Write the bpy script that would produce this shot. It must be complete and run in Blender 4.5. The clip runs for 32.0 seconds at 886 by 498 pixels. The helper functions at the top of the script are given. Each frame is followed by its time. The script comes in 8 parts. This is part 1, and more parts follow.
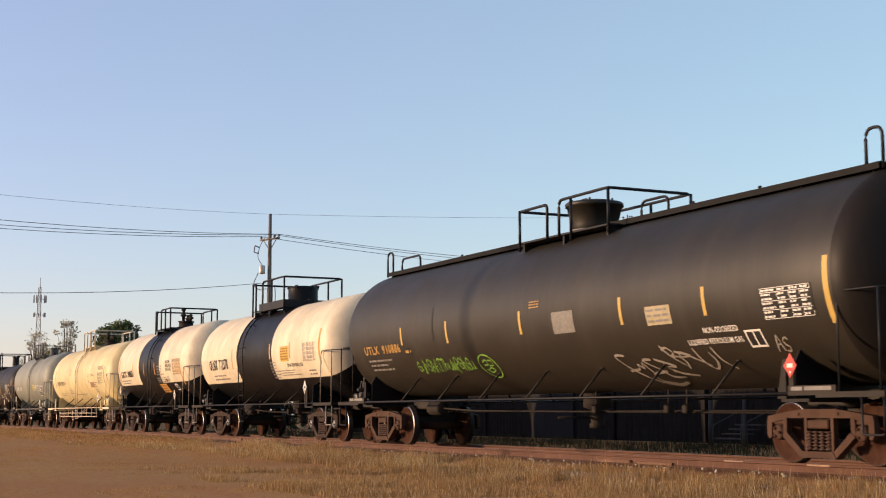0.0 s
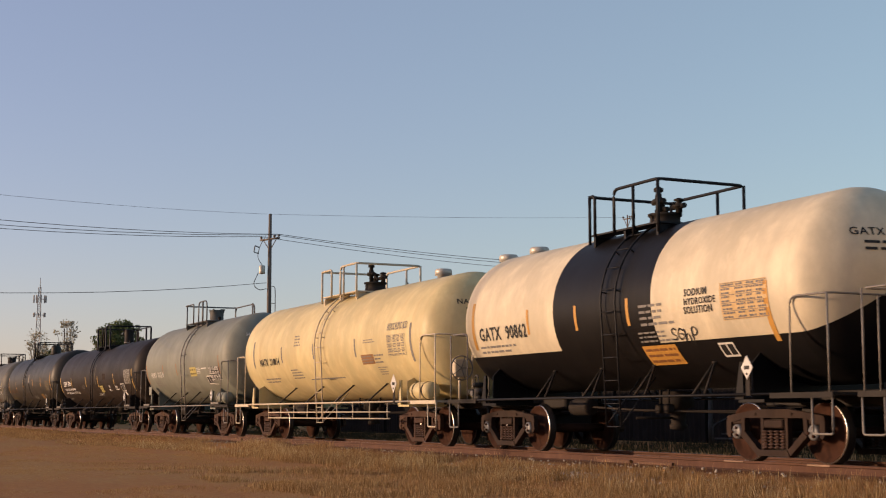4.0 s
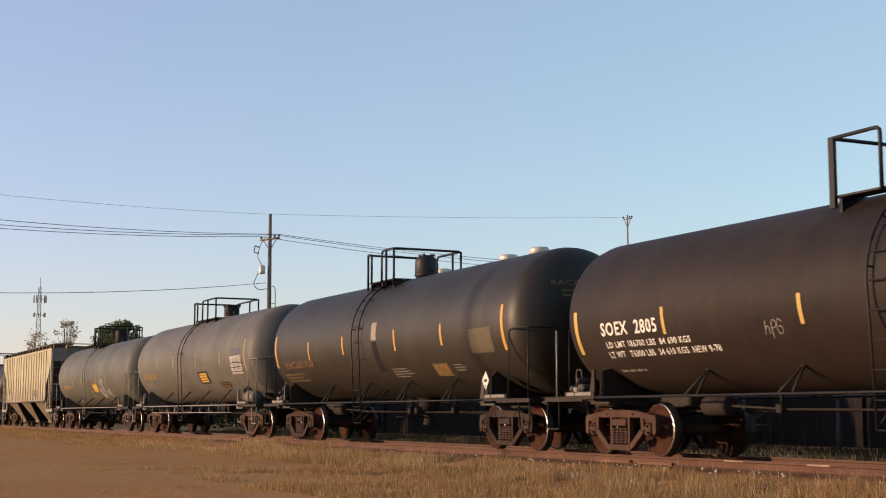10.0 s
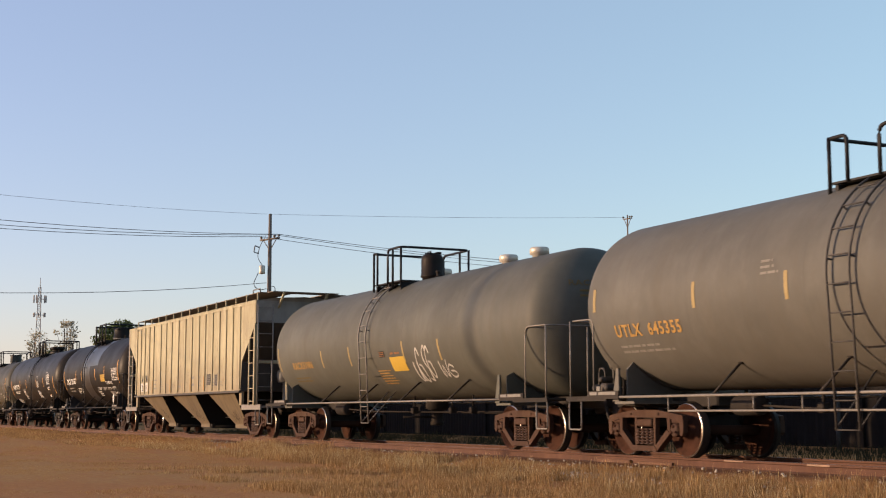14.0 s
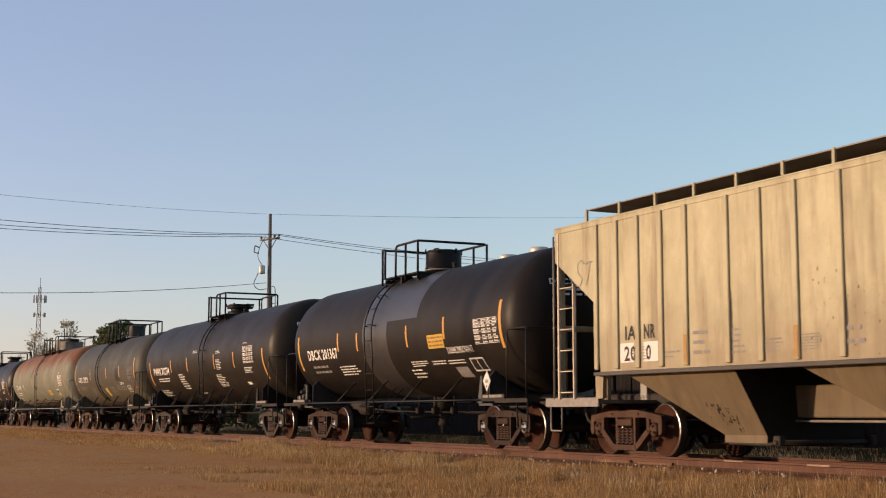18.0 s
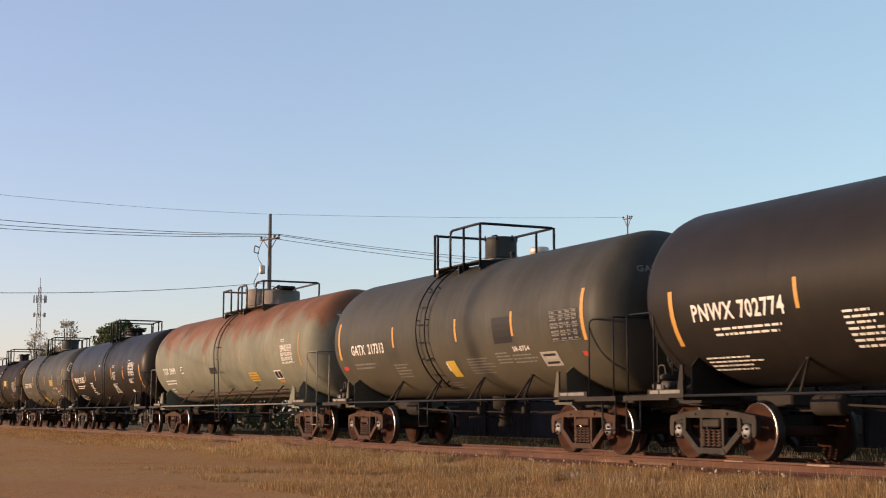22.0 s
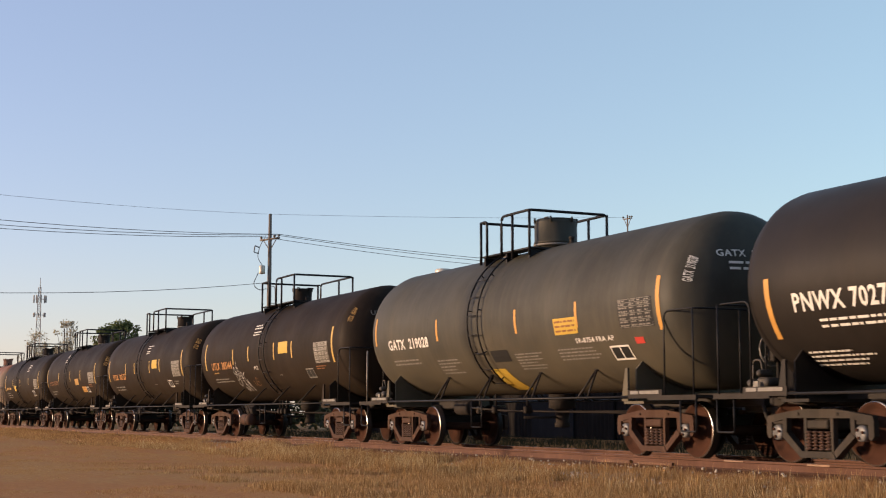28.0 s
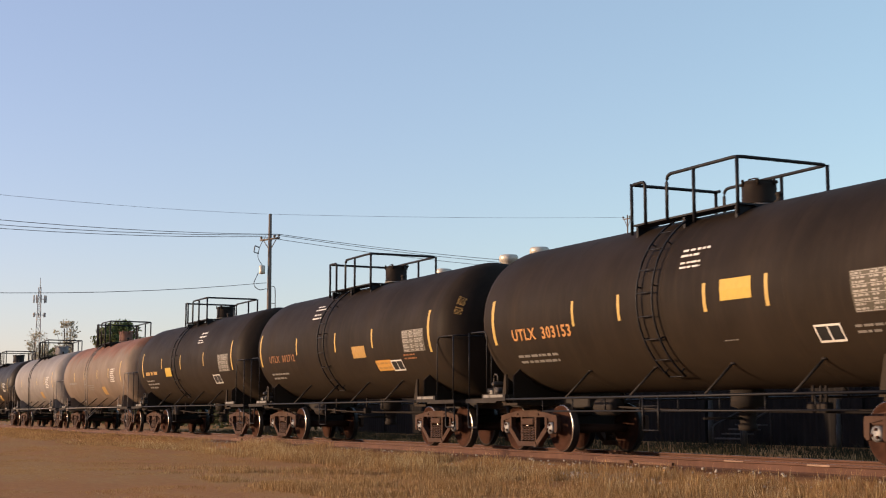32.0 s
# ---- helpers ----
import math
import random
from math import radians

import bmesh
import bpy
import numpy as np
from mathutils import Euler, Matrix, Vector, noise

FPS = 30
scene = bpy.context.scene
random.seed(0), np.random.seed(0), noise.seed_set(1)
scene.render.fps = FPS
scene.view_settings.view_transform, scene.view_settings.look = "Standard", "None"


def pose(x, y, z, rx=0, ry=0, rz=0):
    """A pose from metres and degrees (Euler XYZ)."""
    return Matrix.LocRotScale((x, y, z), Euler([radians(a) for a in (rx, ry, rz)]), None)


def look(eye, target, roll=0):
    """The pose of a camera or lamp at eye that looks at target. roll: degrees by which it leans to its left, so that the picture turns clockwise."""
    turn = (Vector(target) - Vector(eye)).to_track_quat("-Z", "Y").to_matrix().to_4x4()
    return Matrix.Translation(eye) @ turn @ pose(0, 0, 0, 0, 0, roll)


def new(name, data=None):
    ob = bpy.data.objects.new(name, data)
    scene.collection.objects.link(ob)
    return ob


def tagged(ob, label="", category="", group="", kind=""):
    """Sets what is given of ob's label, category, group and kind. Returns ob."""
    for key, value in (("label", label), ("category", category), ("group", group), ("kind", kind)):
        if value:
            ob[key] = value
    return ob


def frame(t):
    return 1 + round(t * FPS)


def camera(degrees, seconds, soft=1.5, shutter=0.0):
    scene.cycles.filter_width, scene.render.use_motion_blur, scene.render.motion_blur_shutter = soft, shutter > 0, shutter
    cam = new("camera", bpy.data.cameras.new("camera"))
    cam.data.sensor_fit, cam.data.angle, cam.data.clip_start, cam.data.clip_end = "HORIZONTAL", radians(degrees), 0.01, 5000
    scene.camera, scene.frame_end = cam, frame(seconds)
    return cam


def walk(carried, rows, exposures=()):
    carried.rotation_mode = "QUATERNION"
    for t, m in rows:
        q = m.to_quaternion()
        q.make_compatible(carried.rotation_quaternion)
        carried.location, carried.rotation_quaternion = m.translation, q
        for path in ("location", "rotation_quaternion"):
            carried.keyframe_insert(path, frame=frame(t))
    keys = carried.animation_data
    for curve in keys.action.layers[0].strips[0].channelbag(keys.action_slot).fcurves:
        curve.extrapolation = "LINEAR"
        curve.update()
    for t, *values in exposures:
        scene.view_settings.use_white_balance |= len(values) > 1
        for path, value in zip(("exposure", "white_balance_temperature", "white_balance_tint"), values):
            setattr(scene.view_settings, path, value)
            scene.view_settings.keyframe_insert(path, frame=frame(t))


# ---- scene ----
cam = camera(35.45, 32.0, soft=1.1, shutter=0.12)
# the clip's camera stops down and warms while the pale cars pass
EXPOSURES = [(0.0, 1.05, 7070, 19), (1.0, 0.85, 7120, 19), (2.0, 0.73, 7330, 21), (3.0, 0.67, 7330, 22), (5.5, 0.57, 7380, 23), (6.3, 0.63, 7350, 22), (7.0, 0.79, 7230, 21), (7.8, 1.00, 7120, 19),
             (14.5, 1.02, 7070, 19), (16.0, 0.87, 7170, 19), (17.0, 0.79, 7270, 19), (18.0, 0.84, 7220, 19), (19.0, 1.02, 7070, 19), (32.0, 1.02, 7070, 19)]
EYE = pose(0.0, -14.68, 0.724, 96.80, 0, 64.294)
walk(cam, [(0.0, EYE), (32.0, EYE)], exposures=EXPOSURES)

# ---------------------------------------------------------------- light
SUN_ELEV, SUN_AZ = radians(8.5), radians(24.0)     # azimuth: from the track's normal towards the tail of the train
sun_dir = Vector((-math.sin(SUN_AZ) * math.cos(SUN_ELEV), -math.cos(SUN_AZ) * math.cos(SUN_ELEV), math.sin(SUN_ELEV)))
SKY_WEST, SKY_EAST = (1.06, 0.94, 0.945, 1), (1.11, 1.15, 1.00, 1)
world = bpy.data.worlds.new("sky")
scene.world = world
world.use_nodes = True
wn = world.node_tree
wn.nodes.clear()
sky = wn.nodes.new("ShaderNodeTexSky")
sky.sky_type, sky.sun_disc = "NISHITA", False
sky.sun_elevation, sky.sun_rotation = SUN_ELEV, math.atan2(sun_dir.x, sun_dir.y)
sky.altitude, sky.air_density, sky.dust_density, sky.ozone_density = 0, 1.0, 0.6, 3.0
bg = wn.nodes.new("ShaderNodeBackground")
bg.inputs[1].default_value = 0.15
wo = wn.nodes.new("ShaderNodeOutputWorld")
tone = wn.nodes.new("ShaderNodeMix")
tone.data_type, tone.blend_type = "RGBA", "MULTIPLY"
tone.inputs[0].default_value, tone.inputs[7].default_value = 1.0, (1.13, 1.0, 1.02, 1)    # a faint rosy evening haze
wn.links.new(sky.outputs[0], tone.inputs[6])
veil = wn.nodes.new("ShaderNodeMix")
veil.data_type = "RGBA"
veil.inputs[0].default_value, veil.inputs[7].default_value = 0.35, (1.30, 1.95, 2.72, 1)     # thin even haze
wn.links.new(tone.outputs[2], veil.inputs[6])
# the evening sky turns from lavender in the west to a clearer blue-green in the east
where = wn.nodes.new("ShaderNodeTexCoord")
east = wn.nodes.new("ShaderNodeVectorMath")
east.operation = "DOT_PRODUCT"
east.inputs[1].default_value = (0.434, 0.901, 0.0)
span_e = wn.nodes.new("ShaderNodeMapRange")
span_e.interpolation_type = "SMOOTHSTEP"
span_e.inputs[1].default_value, span_e.inputs[2].default_value = -0.50, 0.50
hue = wn.nodes.new("ShaderNodeMix")
hue.data_type = "RGBA"
hue.inputs[6].default_value, hue.inputs[7].default_value = SKY_WEST, SKY_EAST
shade = wn.nodes.new("ShaderNodeMix")
shade.data_type, shade.blend_type = "RGBA", "MULTIPLY"
shade.inputs[0].default_value = 1.0
wn.links.new(where.outputs["Generated"], east.inputs[0])
wn.links.new(east.outputs["Value"], span_e.inputs[0])
wn.links.new(span_e.outputs[0], hue.inputs[0])
wn.links.new(veil.outputs[2], shade.inputs[6])
wn.links.new(hue.outputs[2], shade.inputs[7])
wn.links.new(shade.outputs[2], bg.inputs[0])
wn.links.new(bg.outputs[0], wo.inputs[0])
sun = new("sun", bpy.data.lights.new("sun", "SUN"))
sun.data.energy, sun.data.angle, sun.data.color = 3.1, radians(0.6), (1.0, 0.745, 0.485)
sun.matrix_world = look(sun_dir * 100, (0, 0, 0))

# ---------------------------------------------------------------- materials
MATS = {}


def nodes_of(name):
    m = bpy.data.materials.new(name)
    m.use_nodes = True
    nt = m.node_tree
    return m, nt, nt.nodes["Principled BSDF"], nt.links


def ramp(nt, fac, stops):
    r = nt.nodes.new("ShaderNodeValToRGB")
    e = r.color_ramp.elements
    while len(e) < len(stops):
        e.new(0.5)
    for el, (p, c) in zip(e, stops):
        el.position, el.color = p, (*c, 1) if len(c) == 3 else c
    nt.links.new(fac, r.inputs[0])
    return r.outputs[0]


def noise_tex(nt, scale=(1, 1, 1), size=5.0, detail=4.0, rough=0.55, coord="Object"):
    tc = nt.nodes.new("ShaderNodeTexCoord")
    mp = nt.nodes.new("ShaderNodeMapping")
    mp.inputs["Scale"].default_value = scale
    n = nt.nodes.new("ShaderNodeTexNoise")
    n.inputs["Scale"].default_value, n.inputs["Detail"].default_value, n.inputs["Roughness"].default_value = size, detail, rough
    nt.links.new(tc.outputs[coord], mp.inputs[0])
    nt.links.new(mp.outputs[0], n.inputs["Vector"])
    return n.outputs["Fac"]


def mixed(nt, fac, a, b):
    m = nt.nodes.new("ShaderNodeMix")
    m.data_type = "RGBA"
    for s, v in ((m.inputs[0], fac), (m.inputs[6], a), (m.inputs[7], b)):
        if isinstance(v, (tuple, list)):
            s.default_value = (*v, 1)
        elif isinstance(v, float):
            s.default_value = v
        else:
            nt.links.new(v, s)
    return m.outputs[2]


def maths(nt, op, a, b):
    m = nt.nodes.new("ShaderNodeMath")
    m.operation = op
    for s, v in zip(m.inputs, (a, b)):
        if isinstance(v, (int, float)):
            s.default_value = v
        else:
            nt.links.new(v, s)
    return m.outputs[0]


def bump(nt, bsdf, height, strength=0.2, dist=0.01):
    b = nt.nodes.new("ShaderNodeBump")
    b.inputs["Strength"].default_value, b.inputs["Distance"].default_value = strength, dist
    nt.links.new(height, b.inputs["Height"])
    nt.links.new(b.outputs[0], bsdf.inputs["Normal"])


def paint(name, color, rough=0.5, metal=0.0, grime=(0.10, 0.07, 0.045), amount=0.35, spec=0.4, rust=None, rust_low=None, rust_high=None, dust=None, fade=0.0):
    """Weathered paint: mottling, run-down streaks, dust; a rusty crown where rust is given."""
    if name in MATS:
        return MATS[name]
    m, nt, b, ln = nodes_of(name)
    mott = noise_tex(nt, (1, 1, 1), 0.9, 6, 0.6)
    streak = noise_tex(nt, (2.6, 0.6, 0.30), 1.6, 6, 0.62)
    speck = noise_tex(nt, (1, 1, 1), 22, 4, 0.7)
    c = mixed(nt, ramp(nt, mott, ((0.3, (0, 0, 0)), (0.75, (1, 1, 1)))), color, tuple(v * 0.8 for v in color))
    band = noise_tex(nt, (0.9, 0.25, 0.10), 1.0, 3, 0.55)
    c = mixed(nt, maths(nt, "MULTIPLY", ramp(nt, band, ((0.42, (0, 0, 0)), (0.68, (1, 1, 1)))), 0.55), c, tuple(v * 0.62 for v in color))
    blot = noise_tex(nt, (1, 1, 0.6), 2.4, 6, 0.62)
    c = mixed(nt, maths(nt, "MULTIPLY", ramp(nt, blot, ((0.35, (1, 1, 1)), (0.52, (0, 0, 0)))), 0.35), c, tuple(v * 0.62 for v in color))
    c = mixed(nt, maths(nt, "MULTIPLY", ramp(nt, blot, ((0.52, (0, 0, 0)), (0.70, (1, 1, 1)))), 0.35), c, tuple(min(0.8, v * 1.28 + 0.002) for v in color))
    if fade:
        pale = noise_tex(nt, (0.8, 0.5, 0.7), 0.45, 5, 0.6)
        c = mixed(nt, maths(nt, "MULTIPLY", ramp(nt, pale, ((0.40, (0, 0, 0)), (0.66, (1, 1, 1)))), fade), c, tuple(v * 1.7 + 0.004 for v in color))
        run = noise_tex(nt, (3.2, 0.5, 0.16), 1.3, 4, 0.6)
        c = mixed(nt, maths(nt, "MULTIPLY", ramp(nt, run, ((0.55, (0, 0, 0)), (0.72, (1, 1, 1)))), fade * 0.8), c, tuple(v * 0.5 for v in color))
    fac = maths(nt, "MULTIPLY", ramp(nt, streak, ((0.48, (0, 0, 0)), (0.8, (1, 1, 1)))), amount)
    c = mixed(nt, fac, c, grime)
    c = mixed(nt, maths(nt, "MULTIPLY", ramp(nt, speck, ((0.58, (0, 0, 0)), (0.75, (1, 1, 1)))), amount * 0.3), c, grime)
    if dust:
        tc = nt.nodes.new("ShaderNodeTexCoord")
        sx = nt.nodes.new("ShaderNodeSeparateXYZ")
        ln.new(tc.outputs["Object"], sx.inputs[0])
        z = nt.nodes.new("ShaderNodeMapRange")
        z.inputs[1].default_value, z.inputs[2].default_value = 2.75, 1.3
        ln.new(sx.outputs[2], z.inputs[0])
        f = maths(nt, "ADD", z.outputs[0], maths(nt, "MULTIPLY", maths(nt, "SUBTRACT", mott, 0.5), 1.2))
        c = mixed(nt, maths(nt, "MULTIPLY", ramp(nt, f, ((0.15, (0, 0, 0)), (1.0, (1, 1, 1)))), dust[3]), c, dust[:3])
    if rust:
        tc = nt.nodes.new("ShaderNodeTexCoord")
        sx = nt.nodes.new("ShaderNodeSeparateXYZ")
        ln.new(tc.outputs["Object"], sx.inputs[0])
        big = noise_tex(nt, (1.0, 1, 0.55), 1.1, 8, 0.7)
        z = nt.nodes.new("ShaderNodeMapRange")
        z.inputs[1].default_value, z.inputs[2].default_value = rust_low, rust_high
        ln.new(sx.outputs[2], z.inputs[0])
        f = maths(nt, "ADD", z.outputs[0], maths(nt, "MULTIPLY", maths(nt, "SUBTRACT", big, 0.5), 1.9))
        c = mixed(nt, ramp(nt, f, ((0.38, (0, 0, 0)), (0.72, (1, 1, 1)))), c, mixed(nt, ramp(nt, mott, ((0.35, (0, 0, 0)), (0.7, (1, 1, 1)))), rust, tuple(v * 0.55 for v in rust)))
    ln.new(c, b.inputs["Base Color"])
    rr = nt.nodes.new("ShaderNodeMapRange")
    rr.inputs[3].default_value, rr.inputs[4].default_value = rough - 0.1, min(1.0, rough + 0.18)
    ln.new(mott, rr.inputs[0])
    ln.new(rr.outputs[0], b.inputs["Roughness"])
    b.inputs["Metallic"].default_value = metal
    b.inputs["Specular IOR Level"].default_value = spec
    bump(nt, b, maths(nt, "ADD", maths(nt, "MULTIPLY", mott, 4.0), maths(nt, "MULTIPLY", speck, 0.35)), 0.12, 0.006)
    MATS[name] = m
    return m


def plain(name, color, rough=0.6, metal=0.0, var=0.25, size=12.0):
    if name in MATS:
        return MATS[name]
    m, nt, b, ln = nodes_of(name)
    n = noise_tex(nt, (1, 1, 1), size, 4, 0.6)
    ln.new(mixed(nt, ramp(nt, n, ((0.3, (0, 0, 0)), (0.7, (1, 1, 1)))), color, tuple(v * (1 - var) for v in color)), b.inputs["Base Color"])
    b.inputs["Roughness"].default_value, b.inputs["Metallic"].default_value = rough, metal
    b.inputs["Specular IOR Level"].default_value = 0.15 if max(color) < 0.05 else 0.3
    MATS[name] = m
    return m


STEEL_DARK = paint("dark_underframe_steel", (0.0300, 0.0255, 0.0225), 0.65, 0.0, (0.025, 0.016, 0.012), 0.3, 0.12)
# brake gear below the tank; its dark tone holds the shade there
GEAR = paint("dark_brake_gear_paint", (0.030, 0.0250, 0.0215), 0.8, 0.0, (0.015, 0.010, 0.008), 0.3, 0.1)
TRUCK_RUST = paint("rusty_truck_casting", (0.056, 0.0270, 0.0175), 0.75, 0.0, (0.10, 0.062, 0.042), 0.45, 0.2)
TRUCK_DARK = paint("dark_brown_truck_casting", (0.027, 0.0145, 0.0105), 0.75, 0.0, (0.07, 0.043, 0.030), 0.40, 0.2)
TRUCK_GREY = paint("dusty_grey_truck_casting", (0.028, 0.023, 0.019), 0.7, 0.0, (0.08, 0.06, 0.045), 0.5, 0.2)
WHEEL_RUST = paint("rusty_wheel_plate", (0.042, 0.0185, 0.0120), 0.85, 0.0, (0.014, 0.010, 0.009), 0.9, 0.05, fade=0.5)
SPRING = plain("rusty_spring_steel", (0.066, 0.034, 0.024), 0.65, 0.1, 0.4)
TREAD = plain("bright_worn_wheel_tread", (0.3850, 0.3640, 0.3360), 0.25, 0.9, 0.2)
TREAD_DARK = plain("dark_worn_wheel_tread", (0.022, 0.018, 0.016), 0.45, 0.3, 0.3)
VALVE = paint("dusty_valve_casting", (0.045, 0.038, 0.032), 0.6, 0.1, (0.03, 0.022, 0.017), 0.5)
CAP = plain("galvanised_bearing_cap", (0.16, 0.16, 0.165), 0.5, 0.3, 0.4)
RAIL_RUST = paint("rusty_rail_steel", (0.080, 0.032, 0.0175), 0.8, 0.0, (0.15, 0.075, 0.042), 0.4)
RAIL_TOP = plain("polished_rail_head", (0.45, 0.36, 0.30), 0.3, 0.8, 0.3)
BLACK_RAIL = plain("black_painted_pipe", (0.0145, 0.0145, 0.0165), 0.5, 0.0, 0.3)
GREY_PIPE = plain("weathered_grey_pipe", (0.20, 0.185, 0.17), 0.55, 0.2, 0.3)
DARK_PIPE = plain("dull_dark_grey_pipe", (0.055, 0.05, 0.046), 0.6, 0.1, 0.3)
CREAM_PIPE = plain("cream_painted_pipe", (0.5270, 0.4505, 0.3400), 0.55, 0.0, 0.2)
STRIPE = plain("orange_yellow_reflector_tape", (0.46, 0.235, 0.055), 0.5, 0.0, 0.12)
STRIPE_DULL = plain("dirty_orange_reflector_tape", (0.30, 0.17, 0.05), 0.6, 0.0, 0.2)
STRIPE_Y = plain("yellow_reflector_tape", (0.42, 0.28, 0.075), 0.5, 0.0, 0.12)
FADED_TAPE = plain("faded_pale_yellow_tape", (0.27, 0.20, 0.085), 0.6, 0.0, 0.2)
WHITE_INK = plain("white_stencil_paint", (0.60, 0.585, 0.55), 0.6, 0.0, 0.15)
DIM_INK = plain("faded_white_stencil_paint", (0.1870, 0.1760, 0.1595), 0.7, 0.0, 0.3)
YELLOW_INK = plain("faded_yellow_stencil_paint", (0.35, 0.205, 0.058), 0.6, 0.0, 0.25)
FADED_ORANGE = plain("nearly_gone_orange_stencil", (0.150, 0.076, 0.032), 0.7, 0.0, 0.4)
FADED_YELLOW = plain("dull_yellow_stencil_paint", (0.13, 0.092, 0.035), 0.7, 0.0, 0.3)
ORANGE_INK = plain("faded_orange_stencil_paint", (0.22, 0.095, 0.035), 0.6, 0.0, 0.25)
BLACK_INK = plain("black_stencil_paint", (0.03, 0.03, 0.03), 0.6, 0.0, 0.1)
GREY_INK = plain("weathered_grey_stencil_paint", (0.20, 0.19, 0.18), 0.7, 0.0, 0.3)
GREEN_INK = plain("bright_green_spray_paint", (0.1650, 0.3400, 0.0560), 0.5, 0.0, 0.2)
CHALK = plain("white_spray_paint", (0.4340, 0.4200, 0.3920), 0.6, 0.0, 0.3)
PALE_CHALK = plain("faint_grey_spray_paint", (0.24, 0.215, 0.185), 0.7, 0.0, 0.3)
YELLOW_CARD = plain("yellow_notice_panel", (0.44, 0.29, 0.045), 0.5, 0.0, 0.12)
WHITE_CARD = plain("white_placard", (0.5304, 0.5168, 0.4896), 0.45, 0.0, 0.08)
FADED_CARD = plain("faded_grey_data_panel", (0.30, 0.285, 0.26), 0.55, 0.0, 0.2)
FLAT_BLACK = plain("flat_black_coat", (0.009, 0.009, 0.009), 0.8, 0.0, 0.2)
RED_CARD = plain("red_placard", (0.42, 0.045, 0.035), 0.45, 0.0, 0.1)
PALE_YELLOW = plain("sun_bleached_yellow_notice", (0.42, 0.345, 0.115), 0.55, 0.0, 0.12)
OLIVE_INK = plain("olive_stencil_paint", (0.16, 0.135, 0.05), 0.6, 0.0, 0.2)
BRIGHT_ORANGE = plain("orange_stencil_paint", (0.44, 0.205, 0.062), 0.6, 0.0, 0.25)
RUST_SMEAR = plain("brown_rust_smear", (0.030, 0.0165, 0.0115), 0.75, 0.0, 0.5, 5.0)
PALE_CARD = plain("faded_cream_notice", (0.34, 0.29, 0.18), 0.6, 0.0, 0.2)
PANEL_DIM = plain("faded_olive_panel", (0.075, 0.066, 0.050), 0.6, 0.0, 0.2)
STRIPE_PALE = plain("pale_orange_panel", (0.52, 0.36, 0.18), 0.6, 0.0, 0.15)
DARK_CARD = plain("black_panel", (0.02, 0.02, 0.02), 0.5, 0.0, 0.1)


# ---------------------------------------------------------------- mesh helpers
def part(name, bm, mats, parent=None, label="", smooth=False, at=None):
    """Links a bmesh as one mesh object under a thing or a part."""
    me = bpy.data.meshes.new(name)
    bm.to_mesh(me)
    bm.free()
    return part_of(name, me, mats, parent, label, smooth, at)


def part_of(name, me, mats=None, parent=None, label="", smooth=False, at=None):
    for m in (mats if isinstance(mats, (list, tuple)) else [mats] if mats else []):
        me.materials.append(m)
    if smooth:
        me.shade_smooth()
    ob = new(name, me)
    ob.parent = parent
    if at is not None:
        ob.matrix_basis = at
    if label:
        tagged(ob, label)
    if name in ("stencil_block", "graffiti"):
        tagged(ob, kind="stuff")      # strokes too small to part
    return ob


def box(bm, lo, hi, mat=0, bevel=0.0):
    b = bmesh.new()
    bmesh.ops.create_cube(b, size=1, matrix=Matrix.Translation([(p + q) / 2 for p, q in zip(lo, hi)]) @ Matrix.Diagonal([abs(q - p) for p, q in zip(lo, hi)] + [1]))
    if bevel:
        bmesh.ops.bevel(b, geom=b.edges[:], offset=bevel, segments=1, affect="EDGES")
    merge(bm, b, mat)
    return bm


def merge(bm, b, mat=0):
    vs = [bm.verts.new(v.co) for v in b.verts]
    b.verts.index_update()
    for f in b.faces:
        try:
            g = bm.faces.new([vs[v.index] for v in f.verts])
            g.material_index, g.smooth = mat, f.smooth
        except ValueError:
            pass
    b.free()


def tube(bm, pts, r, seg=8, mat=0, closed=False):
    """A round bar along a run of points."""
    pts = [Vector(p) for p in pts]
    rings = []
    n = len(pts)
    for i, p in enumerate(pts):
        a = pts[(i - 1) % n] if (i or closed) else p
        c = pts[(i + 1) % n] if (i < n - 1 or closed) else p
        d = (c - a).normalized()
        up = Vector((0, 0, 1)) if abs(d.z) < 0.95 else Vector((1, 0, 0))
        s = d.cross(up).normalized()
        u = s.cross(d)
        rings.append([bm.verts.new(p + r * (math.cos(k * 2 * math.pi / seg) * s + math.sin(k * 2 * math.pi / seg) * u)) for k in range(seg)])
    m = n if closed else n - 1
    for i in range(m):
        for k in range(seg):
            f = bm.faces.new([rings[i][k], rings[i][(k + 1) % seg], rings[(i + 1) % n][(k + 1) % seg], rings[(i + 1) % n][k]])
            f.material_index, f.smooth = mat, True
    if not closed:
        for ring in (rings[0][::-1], rings[-1]):
            bm.faces.new(ring).material_index = mat
    return bm


